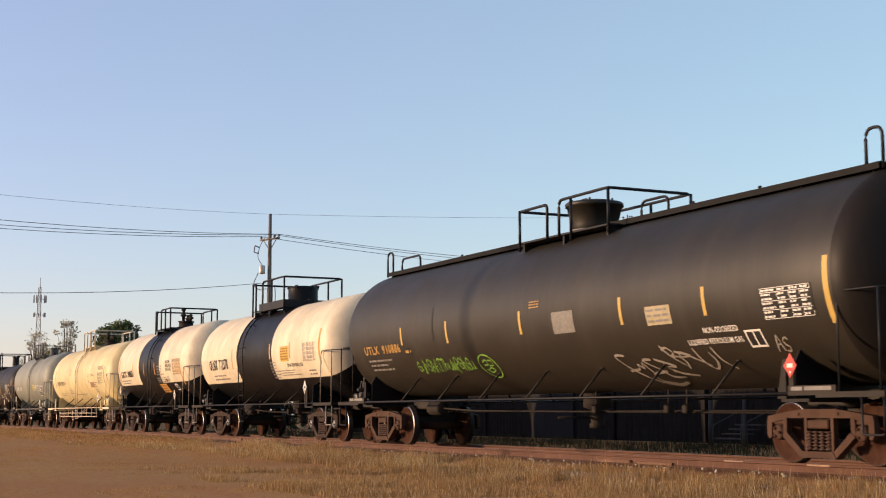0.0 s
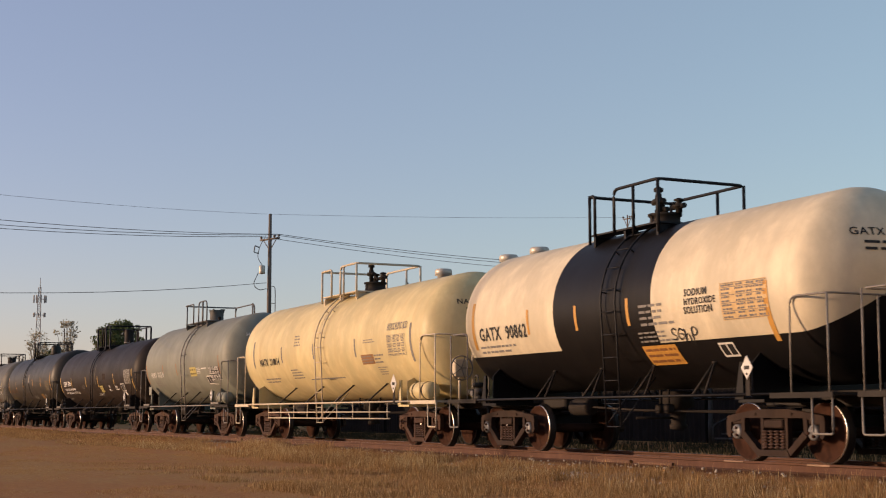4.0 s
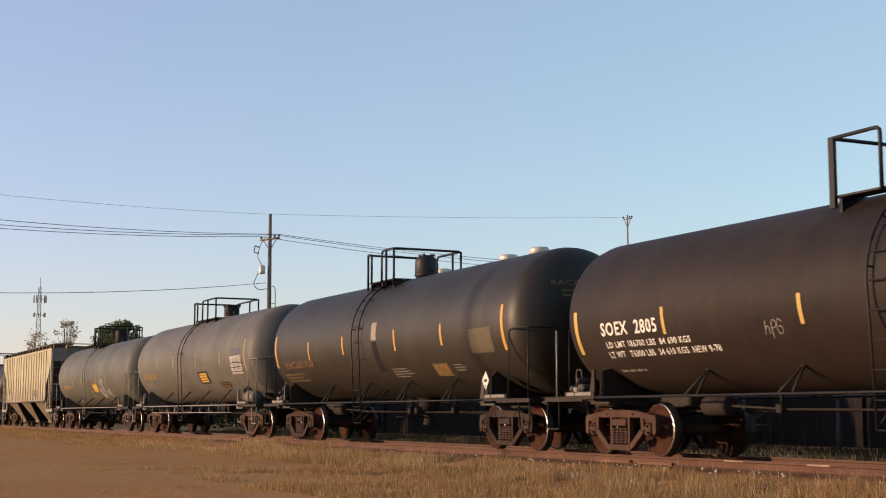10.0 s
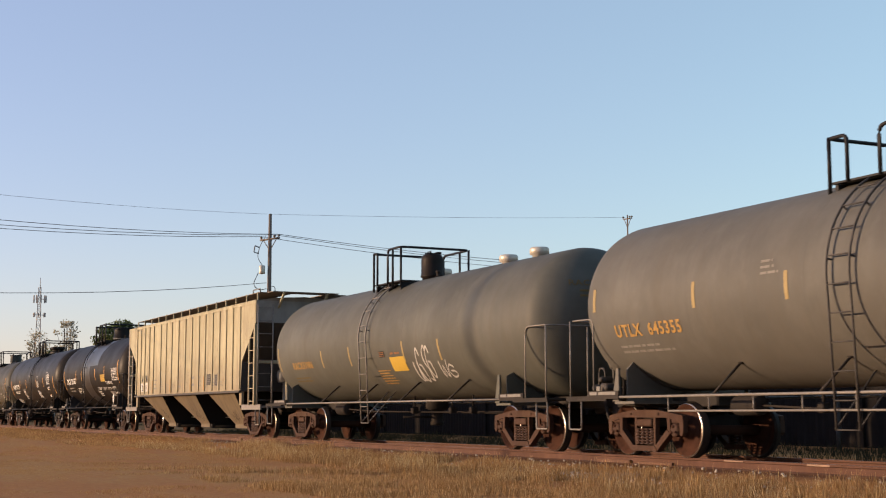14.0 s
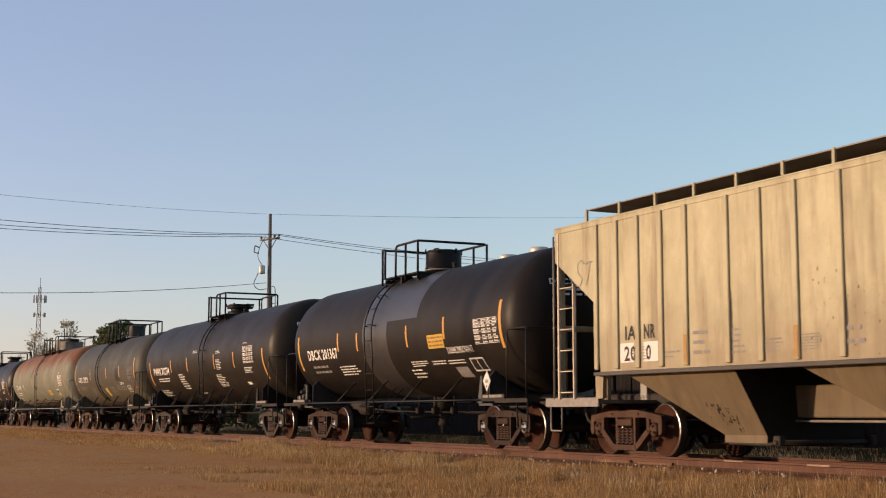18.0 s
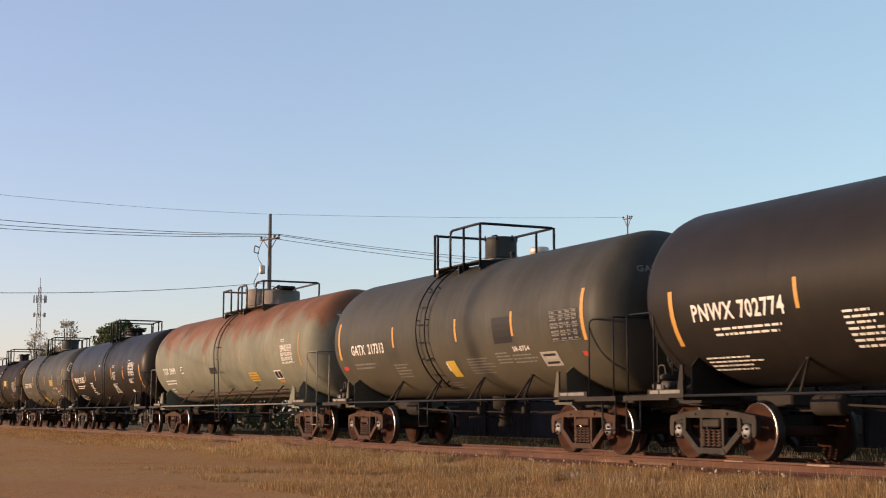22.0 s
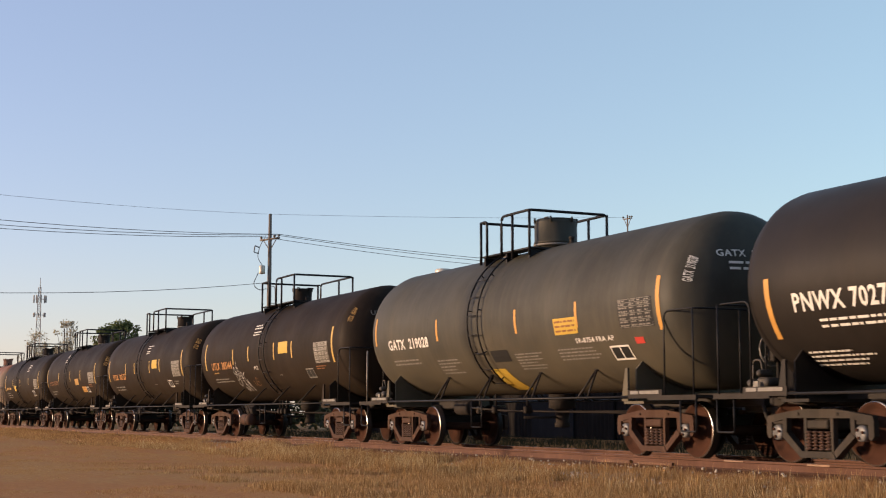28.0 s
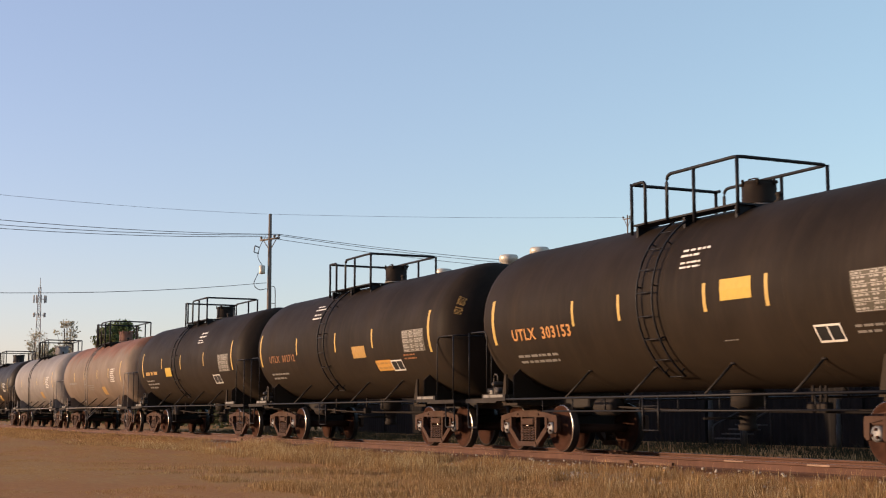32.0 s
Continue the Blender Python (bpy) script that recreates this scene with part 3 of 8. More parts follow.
def decorate(made, tape, stripes, marks):
    car, r, zc = made
    rnd = random.Random(len(marks) * 7 + int(-car.location.x))
    end = HALF[car.name] + 0.84
    for x, z0, z1 in stripes:
        bm = bmesh.new()
        x = max(-end, min(end, x))
        w = 0.042 if z1 - z0 < 0.7 else 0.055
        patch(bm, x - w, x + w, z0, z1, r, zc, 0.006)
        part("tape_mark", bm, tape, car)

    def on(off):
        return lambda x, z: cyl(x, z, r, zc, off)

    for kind, *a in marks:
        bm = bmesh.new()
        if kind == "T":
            x0, x1, z0, z1, words, ink = a
            lettering(bm, words, x0, x1, z0, z1, on(0.010))
            part("lettering", bm, ink, car)
        elif kind == "B":
            x0, x1, z0, z1, rows, ink = a
            bars(bm, x0, x1, z0, z1, rows, on(0.008), rnd, 0, 0.42)
            part("stencil_block", bm, ink, car)
        elif kind == "P":
            x0, x1, z0, z1, card, rows, ink = a
            if card == WHITE_CARD:
                card = FADED_CARD
            patch(bm, x0, x1, z0, z1, r, zc, 0.009 if card == YELLOW_CARD else 0.006)
            c = part("notice_card" if card != DARK_CARD else "data_panel", bm, card, car)
            if rows:
                bm = bmesh.new()
                dx, dz = (x1 - x0) * 0.06, (z1 - z0) * 0.07
                if rows >= 7:
                    ruled(bm, x0 + dx * 0.4, x1 - dx * 0.4, z0 + dz * 0.4, z1 - dz * 0.4, rows, on(0.013), rnd)
                else:
                    bars(bm, x0 + dx, x1 - dx, z0 + dz, z1 - dz, rows, on(0.013), rnd, 0, 0.42, True)
                part("stencil_block", bm, ink, c)
        elif kind == "O":
            x0, x1, z0, z1, ink = a
            t = 0.03
            patch(bm, x0, x1, z0, z1, r, zc, 0.006, 1)
            for p, q, u, v in ((x0, x1, z0, z0 + t), (x0, x1, z1 - t, z1), (x0, x0 + t, z0, z1), (x1 - t, x1, z0, z1), ((x0 + x1) / 2 - t / 2, (x0 + x1) / 2 + t / 2, z0, z1)):
                patch(bm, p, q, u, v, r, zc, 0.010)
            part("inspection_box", bm, [ink, DARK_CARD], car)
        elif kind == "L":
            x0, x1, z0, z1, ink = a
            patch(bm, x0, x1, z0, z1, r, zc, 0.007)
            part("paint_patch", bm, ink, car)
        elif kind == "Z":
            x0, x1, z0, z1, ink = a
            patch(bm, x0 + 0.16, x1 + 0.16, z0, z1, r, zc, 0.007, 0, -0.16)
            part("paint_patch", bm, ink, car)
        elif kind == "G":
            x0, x1, z0, z1, ink, width, loops = a
            scrawl(bm, x0, x1, z0, z1, width, loops, on(0.012), rnd)
            part("graffiti", bm, ink, car)
        elif kind == "W":
            x0, x1, z0, z1, ink, width = a
            for stroke in TAG_WORDS:
                spray(bm, [(x0 + (x1 - x0) * u, z0 + (z1 - z0) * v) for u, v in stroke], width, on(0.012))
            part("graffiti", bm, ink, car)
        elif kind == "S":
            x0, x1, z0, z1, ink, width = a
            for stroke in TAG_SCRIPT:
                spray(bm, [(x0 + (x1 - x0) * u, z0 + (z1 - z0) * v) for u, v in stroke], width, on(0.012))
            part("graffiti", bm, ink, car)
        elif kind == "F":
            x0, x1, z0, z1, ink, width = a
            tag_face(bm, x0, x1, z0, z1, width, on(0.012))
            part("graffiti", bm, ink, car)
        elif kind == "V":
            x0, x1, z0, z1, words, ink = a
            a0, a1 = math.asin((z0 - zc) / r), math.asin(min(0.98, (z1 - zc) / r))
            xc, hw = (x0 + x1) / 2, 0.058
            a0, a1 = a0 + (a1 - a0) * 0.14, a1 - (a1 - a0) * 0.14


            def along(u, v):
                x, t = xc + hw * (1 - 2 * v), a0 + (a1 - a0) * u
                q = r * math.sqrt(max(0.0, 1 - (max(0.0, x - end - 0.09) / 0.80) ** 2)) + 0.008
                return Vector((x, -q * math.cos(t), zc + q * math.sin(t)))

            lettering(bm, words, 0, 1, 0, 1, along)
            part("lettering", bm, ink, car)
        elif kind == "D":
            bm.free()
            placard(car, a[0], a[1], max(0.18, min(0.26, a[2] * 0.92)), *a[3:])


# ---------------------------------------------------------------- tank car
def make_tank(car, half, r, zc, mats, zones=None, bands=(), over=0.93):
    """The shell: straight part, dished ends; zones(x, z) picks the paint."""
    c, h = half + over, 0.80
    xs = [(-c - h * math.sin(a), math.cos(a)) for a in [math.pi / 2 * k / 9 for k in range(9, 0, -1)]]
    cut = sorted(set([-c, c] + [b for b in bands] + [-c + 2 * c * k / 14 for k in range(1, 14)]))
    ring = [(x, max(q, 0.02)) for x, q in xs] + [(x, 1.0) for x in cut] + [(-x, max(q, 0.02)) for x, q in reversed(xs)]
    seg = 72
    bm = bmesh.new()
    rings = []
    for x, q in ring:
        rings.append([bm.verts.new((x, -r * q * math.cos(a), zc + r * q * math.sin(a))) for a in [2 * math.pi * k / seg for k in range(seg)]])
    for i in range(len(rings) - 1):
        for k in range(seg):
            f = bm.faces.new([rings[i][k], rings[i + 1][k], rings[i + 1][(k + 1) % seg], rings[i][(k + 1) % seg]])
            f.smooth = True
            if zones:
                m = f.calc_center_median()
                f.material_index = zones(m.x, math.degrees(math.asin(max(-1, min(1, (m.z - zc) / r)))) if abs(m.x) < c else math.degrees(math.atan2(m.z - zc, math.hypot(m.y, 0.001))))
    bm.faces.new(rings[0])
    bm.faces.new(rings[-1][::-1])
    bmesh.ops.recalc_face_normals(bm, faces=bm.faces[:])
    return part("tank", bm, mats, car)


def add_platform(car, x0, x1, top, tank_top, mat, gap, rail_r=0.030, w=0.93, style=""):
    """The walkway round the manway: grating, posts and a pipe rail, open at the ladder."""
    bm = bmesh.new()
    zf = tank_top - 0.10
    for s in (-1, 1):
        box(bm, (x0, s * (w - 0.18) - 0.16, zf + 0.015), (x1, s * (w - 0.18) + 0.16, zf + 0.045), 0)
        for x in (x0 + 0.1, (x0 + x1) / 2, x1 - 0.1):
            slab(bm, [(x - 0.03, zf - 0.22), (x + 0.03, zf - 0.22), (x + 0.03, zf), (x - 0.03, zf)], s * 0.48, s * (w - 0.04))
    for x in (x0, x1 - 0.12):
        box(bm, (x, -w + 0.34, zf + 0.004), (x + 0.12, w - 0.34, zf + 0.046), 0)
    plat = part("platform", bm, mat, car, "steel walkway grating beside the manway")
    g0, g1 = gap
    me = bpy.data.meshes.new("post")
    b = bmesh.new()
    tube(b, [(0, 0, 0), (0, 0, 1)], rail_r, 8)
    b.to_mesh(me)
    b.free()
    me.materials.append(mat)
    if style == "plated":
        # flat plate posts at the corners
        b = bmesh.new()
        box(b, (-0.055, -0.03, 0), (0.055, 0.03, 1))
        me.clear_geometry()
        b.to_mesh(me)
        b.free()
    for x in {"plated": (x0, g1 + 0.12, x1), "bent": (x0 + 0.24, g1 + 0.5, x1 - 0.5), "hoops": (x0 + 0.05, g1 + 0.40, x1 - 0.02)}.get(style, (x0, (x0 + x1) / 2 + 0.35, x1)):
        for s in (-1, 1):
            p = part_of("post", me, None, car, at=Matrix.Translation((x, s * w, zf - 0.14)) @ Matrix.Diagonal((1, 1, top - zf + 0.14, 1)))
    runs = []
    if style == "plated":
        runs.append(rounded([(g1 - 0.25, -w, zf), (g1 - 0.25, -w, top - 0.06), (g1 + 0.12, -w, top - 0.02), (g1 + 0.34, -w, top - 0.02), (g1 + 0.46, -w, top + 0.05), (x1 - 0.34, -w, top + 0.05), (x1 - 0.16, -w, top - 0.02), (x1, -w, top - 0.02), (x1, w, top), (x0 + 0.25, w, top), (x0 + 0.25, w, zf)], 0.14))
    elif style == "hoops":
        runs.append(rounded([(g1, -w, zf), (g1, -w, top), (g1 + 0.94, -w, top), (g1 + 0.94, -w, zf)], 0.18))
        runs.append(rounded([(g1 + 1.86, -w, zf), (g1 + 1.86, -w, top), (x1, -w, top), (x1, w, top), (x0 + 0.25, w, top), (x0 + 0.25, w, zf)], 0.18))
    elif style == "bent":
        runs.append(rounded([(g1, -w, zf), (g1, -w, top), (x1, -w, top), (x1, -w, zf)], 0.22))
        runs.append(rounded([(x0 + 0.25, w, zf), (x0 + 0.25, w, top - 0.04), (x1 - 0.3, w, top - 0.04), (x1 - 0.3, w, zf)], 0.22))
    else:
        runs.append(rounded([(g1, -w, zf), (g1, -w, top), (x1, -w, top), (x1, w, top), (x0 + 0.25, w, top), (x0 + 0.25, w, zf)], 0.14))
    runs.append(rounded([(g0, -w, zf), (g0, -w, top - 0.02), (x0, -w, top - 0.02), (x0, w, top - 0.02), (x0 + 0.12, w, top - 0.02)], 0.10))
    for run in runs:
        bm = bmesh.new()
        tube(bm, run, rail_r, 8)
        part("pipe_rail", bm, mat, car)
    return plat


def add_manway(car, x, d, z0, top, mat, style, dark):
    r = d / 2
    bm = bmesh.new()
    if style == "valve":
        lathe(bm, [(r * 1.3, z0), (r * 1.3, z0 + 0.10), (r * 1.05, z0 + 0.11), (r * 1.0, z0 + 0.28), (r * 1.15, z0 + 0.29), (r * 1.15, z0 + 0.33), (r * 0.2, z0 + 0.36)], "z", 24, None, (x, 0, 0))
        man = part("manway", bm, dark, car, "black steel manway with valves")
        for dx, dy, hh in ((-0.05, -0.1, 0.55), (0.3, 0.1, 0.30), (-0.3, 0.15, 0.32)):
            bm = bmesh.new()
            zb = z0 + 0.3
            lathe(bm, [(0.06, zb), (0.06, zb + hh * 0.4), (0.12, zb + hh * 0.42), (0.12, zb + hh * 0.55), (0.07, zb + hh * 0.57), (0.05, zb + hh * 0.8), (0.09, zb + hh * 0.82), (0.09, zb + hh * 0.92), (0.02, zb + hh)], "z", 14, None, (x + dx, dy, 0))
            tube(bm, [(x + dx - 0.18, dy, zb + hh * 0.48), (x + dx + 0.18, dy, zb + hh * 0.48)], 0.05, 10)
            part("valve", bm, dark, man)
        return man
    h = top - z0
    if style == "bowl":
        prof = [(r * 0.95, z0), (r, z0 + h * 0.35), (r * 1.2, top - 0.10), (r * 1.27, top - 0.09), (r * 1.27, top - 0.02), (r * 1.2, top)]
    elif style == "dome":
        prof = [(r * 0.92, z0), (r * 0.92, z0 + h * 0.15), (r * 1.04, z0 + h * 0.17), (r * 1.04, z0 + h * 0.24), (r, z0 + h * 0.26), (r, top - 0.14), (r * 0.93, top - 0.05), (r * 0.75, top), (0.05, top + 0.02)]
    elif style == "flange":
        prof = [(r * 0.95, z0), (r * 0.95, z0 + h * 0.45), (r * 0.7, z0 + h * 0.5), (r * 0.7, z0 + h * 0.7), (r * 1.0, z0 + h * 0.74), (r * 1.0, z0 + h * 0.9), (r * 0.6, top), (0.02, top + 0.01)]
    else:
        prof = [(r * 0.9, z0), (r * 0.9, z0 + h * 0.22), (r * 1.03, z0 + h * 0.24), (r * 1.03, z0 + h * 0.30), (r, z0 + h * 0.31), (r, top - 0.05), (r * 0.97, top - 0.01), (r * 0.9, top)]
    lathe(bm, prof, "z", 32, None, (x, 0, 0))
    man = part("manway", bm, mat, car, "round steel manway bonnet on the tank's crown")
    bm = bmesh.new()
    if style == "dome":
        r *= 0.6
    lathe(bm, [(r * 0.93, top - 0.02), (r * 0.93, top + 0.015), (r * 0.88, top + 0.03), (0.03, top + 0.035)], "z", 28, None, (x, 0, 0))
    tube(bm, rounded([(x - 0.1, -r * 0.5, top + 0.03), (x - 0.1, -r * 0.5, top + 0.07), (x + 0.1, -r * 0.5, top + 0.07), (x + 0.1, -r * 0.5, top + 0.03)], 0.03), 0.012, 6)
    box(bm, (x - 0.09, r * 0.55, top + 0.02), (x + 0.09, r + 0.05, top + 0.07), 0, 0.012)
    for k in range(6):
        a = math.pi / 3 * k + 0.3
        lathe(bm, [(0.022, top - 0.06), (0.022, top + 0.05), (0.0, top + 0.055)], "z", 6, None, (x + r * 1.02 * math.cos(a), r * 1.02 * math.sin(a), 0))
    part("lid", bm, mat, man)
    bm = bmesh.new()
    lathe(bm, [(r * 0.92, z0 + h * 0.16), (r * 1.06, z0 + h * 0.17), (r * 1.06, z0 + h * 0.22), (r * 0.92, z0 + h * 0.23)], "z", 32, None, (x, 0, 0))
    part("flange_ring", bm, GREY_INK, man, "worn bare steel flange")
    # small fittings beside the bonnet
    for dx, s, hh, rr in ((-r - 0.35, 0.1, 0.16, 0.12), (r + 0.28, -0.05, 0.24, 0.07)):
        bm = bmesh.new()
        lathe(bm, [(rr * 1.3, z0), (rr * 1.3, z0 + hh * 0.4), (rr * 0.7, z0 + hh * 0.45), (rr * 0.7, z0 + hh * 0.8), (rr, z0 + hh * 0.85), (rr * 0.8, z0 + hh), (0.01, z0 + hh * 1.05)], "z", 14, None, (x + dx, s, 0))
        part("valve", bm, dark, car)
    return man


RUNG = bpy.data.meshes.new("rung")
_b = bmesh.new()
tube(_b, [(-0.23, 0, 0), (0.23, 0, 0)], 0.012, 6)
_b.to_mesh(RUNG)
_b.free()


def add_ladder(car, x, r, zc, top, mat, bottom=0.5, hug=False):
    """A side ladder bent over the tank's shoulder: below the middle it hangs free, or hugs the shell down to the sill."""
    g, half_w = 0.085, 0.23
    arc = [(-(r + g) * math.cos(a), zc + (r + g) * math.sin(a)) for a in [math.radians(66 - k * 6) for k in range(12)]]
    runs = []
    if hug:
        arc += [(-(r + g) * math.cos(a), zc - (r + g) * math.sin(a)) for a in [math.radians(6 * k) for k in range(1, 10)]]
        runs = [arc, [(-1.50, 1.02), (-1.50, bottom - 0.05)]]
    else:
        runs = [arc + [(-r - g + 0.03, zc - 0.55), (-r - g + 0.10, bottom)]]
    bm = bmesh.new()
    for pts in runs:
        for s in (-1, 1):
            tube(bm, [(x + s * half_w, y, z) for y, z in pts], 0.019, 6)
    for a in (38, 8) + ((-25, -50) if hug else ()):
        a = math.radians(a)
        for s in (-1, 1):
            tube(bm, [(x + s * half_w, -q * math.cos(a), zc + q * math.sin(a)) for q in (r + g, r - 0.01)], 0.014, 6)
    for s in () if hug else (-1, 1):
        # braces from the tank's belly out to the ladder's foot
        a = math.radians(60)
        tube(bm, [(x + s * half_w, -r * math.cos(a), zc - r * math.sin(a)), (x + s * half_w, runs[-1][-1][0] + 0.02, bottom + 0.05)], 0.014, 6)
    lad = part("ladder", bm, mat, car, "side ladder bent over the tank")
    rung = RUNG.copy()
    rung.materials.append(mat)
    for pts in runs:
        steps, acc = [0.0], 0
        for p, q in zip(pts, pts[1:]):
            acc += math.dist(p, q)
            steps.append(acc)
        d = acc - 0.01
        while d > 0:
            i = max(k for k in range(len(steps) - 1) if steps[k] <= d)
            t = (d - steps[i]) / (steps[i + 1] - steps[i])
            y, z = [pts[i][j] * (1 - t) + pts[i + 1][j] * t for j in (0, 1)]
            part_of("rung", rung, None, lad, at=pose(x, y, z))
            d -= 0.40
    return lad


def add_ends(car, half, r, zc, mat, pipe, steel, near_rail=2.42, brake=-1, pole=False):
    """Stub sills, saddles, end platforms, couplers, grab rails and steps at both ends."""
    e = half + 2.0
    for s in (-1, 1):
        bm = bmesh.new()
        box(bm, (s * (half - 1.1), -0.32, 0.84), (s * e, 0.32, 1.08), 0, 0.03)
        part("stub_sill", bm, steel, car)
        bm = bmesh.new()
        n = 14
        xa = s * half - 0.24
        w = 1.13 if mat == GREY else 1.26
        pr = [(-w, 0.94), (-w, 1.50)] + [(-r * 0.995 * math.cos(a), zc - r * 0.995 * math.sin(a)) for a in [math.radians(42 + 96 * k / n) for k in range(n + 1)]] + [(w, 1.50), (w, 0.94)]
        va = [bm.verts.new((xa, y, z)) for y, z in pr]
        vb = [bm.verts.new((xa + 0.04, y, z)) for y, z in pr]
        bm.faces.new(va), bm.faces.new(vb[::-1])
        for i in range(len(pr)):
            j = (i + 1) % len(pr)
            bm.faces.new([va[i], vb[i], vb[j], va[j]])
        box(bm, (s * half - 0.30, -1.46, 0.90), (s * half + 0.30, 1.46, 0.945), 0)
        bmesh.ops.recalc_face_normals(bm, faces=bm.faces[:])
        part("saddle", bm, mat, car, "welded steel saddle under the tank")
        for y in (-1.40, 1.40):
            bm = bmesh.new()
            xa = s * half - 0.24
            if mat == GREY:
                # a slanting post with a small square plate on it
                slab(bm, [(xa - 0.10, 0.95), (xa - 0.02, 0.95), (xa + 0.10, 1.50), (xa + 0.02, 1.50)], y - 0.03, y + 0.03)
                if s < 0:
                    box(bm, (xa - 0.28, y - 0.05, 1.46), (xa + 0.10, y - 0.025, 1.78), 0, 0.01)
            elif mat == RUSTY:
                slab(bm, [(xa - 0.50, 0.95), (xa + 0.06, 0.95), (xa + 0.06, 1.46), (xa - 0.12, 1.52)], y - 0.02, y + 0.02)
            else:
                slab(bm, [(xa - 0.20, 0.95), (xa, 0.95), (xa, 1.52), (xa - 0.07, 1.52)], y - 0.02, y + 0.02)
            part("saddle_flange", bm, mat, car)
        bm = bmesh.new()
        x0, x1 = sorted((s * (half + 0.5), s * (e - 0.15)))
        box(bm, (x0, -1.5, 0.99), (x1, 1.5, 1.03), 0)
        box(bm, (x0, -1.52, 0.955), (x1, -1.47, 1.035), 0)
        box(bm, (x0, 1.47, 0.955), (x1, 1.52, 1.035), 0)
        part("end_platform", bm, pipe if pipe == CREAM_PIPE else steel, car)
        if mat not in (WHITE, CREAM, BAND):
            xs = s * half + (0.42 if s > 0 else -0.6)
            for xa, xb in ((xs - 0.42, xs - 0.18), (xs - 0.14, xs + 0.42)):
                bm = bmesh.new()
                box(bm, (xa, -1.532, 1.06), (xb, -1.522, 1.115))
                part("sill_plate", bm, DIM_INK if xb - xa > 0.3 else GREY_INK, car, "small white plate on the sill")
            bm = bmesh.new()
            box(bm, (xs - 0.5, -1.522, 0.99), (xs + 0.5, -1.49, 1.13))
            part("side_sill", bm, steel, car)
        part_of("coupler", COUPLER, None, car, at=pose(s * (e + 0.0), 0, 0, 0, 0, 0 if s > 0 else 180))
        bm = bmesh.new()
        xr = s * (e - 0.25)
        if pole and s < 0:
            for y in (-1.48, 1.48):
                b2 = bmesh.new()
                tube(b2, [(xr + 0.3, y, 1.02), (xr + 0.3, y, 2.28)], 0.02, 7)
                part("grab_pole", b2, GREY_PIPE, car, "single upright grab pole")
            bm.free()
        else:
            tube(bm, rounded([(s * (half + 0.95), -1.48, 1.03), (s * (half + 0.95), -1.48, near_rail), (xr, -1.48, near_rail), (xr, 1.48, near_rail), (s * (half + 0.95), 1.48, near_rail), (s * (half + 0.95), 1.48, 1.03)], 0.16), 0.016, 7)
            for y in (-1.48, 1.48, -0.55, 0.55):
                tube(bm, [(xr, y, 1.02), (xr, y, near_rail)], 0.016, 7)
            part("handrail", bm, pipe, car, "pipe handrail round the end platform")
        for y in (-1.48, 1.48):
            bm = bmesh.new()
            xa, xb = s * (e - 0.62), s * (e - 0.20)
            tube(bm, rounded([(xa, y, 1.0), (xa, y, 0.45), (xb, y, 0.45), (xb, y, 1.0)], 0.05), 0.018, 6)
            part("sill_step", bm, pipe, car)
    # hand brake at one end
    bm = bmesh.new()
    xb, yb = brake * (e - 0.30), (-0.35 if brake < 0 else -0.85)
    tube(bm, [(xb, yb, 1.02), (xb, yb, 1.75)], 0.03, 8)
    box(bm, (xb - 0.08, yb - 0.15, 1.55), (xb + 0.08, yb + 0.15, 1.95), 0, 0.02)
    stand = part("brake_stand", bm, pipe if pipe == CREAM_PIPE else steel, car)
    bm = bmesh.new()
    xw = xb + brake * 0.11
    tube(bm, [(xw, yb + 0.27 * math.cos(k * math.pi / 9), 1.75 + 0.27 * math.sin(k * math.pi / 9)) for k in range(18)], 0.016, 6, closed=True)
    for k in range(5):
        a = k * 2 * math.pi / 5
        tube(bm, [(xw, yb, 1.75), (xw, yb + 0.27 * math.cos(a), 1.75 + 0.27 * math.sin(a))], 0.011, 5)
    part("brake_wheel", bm, GREY_PIPE, stand)


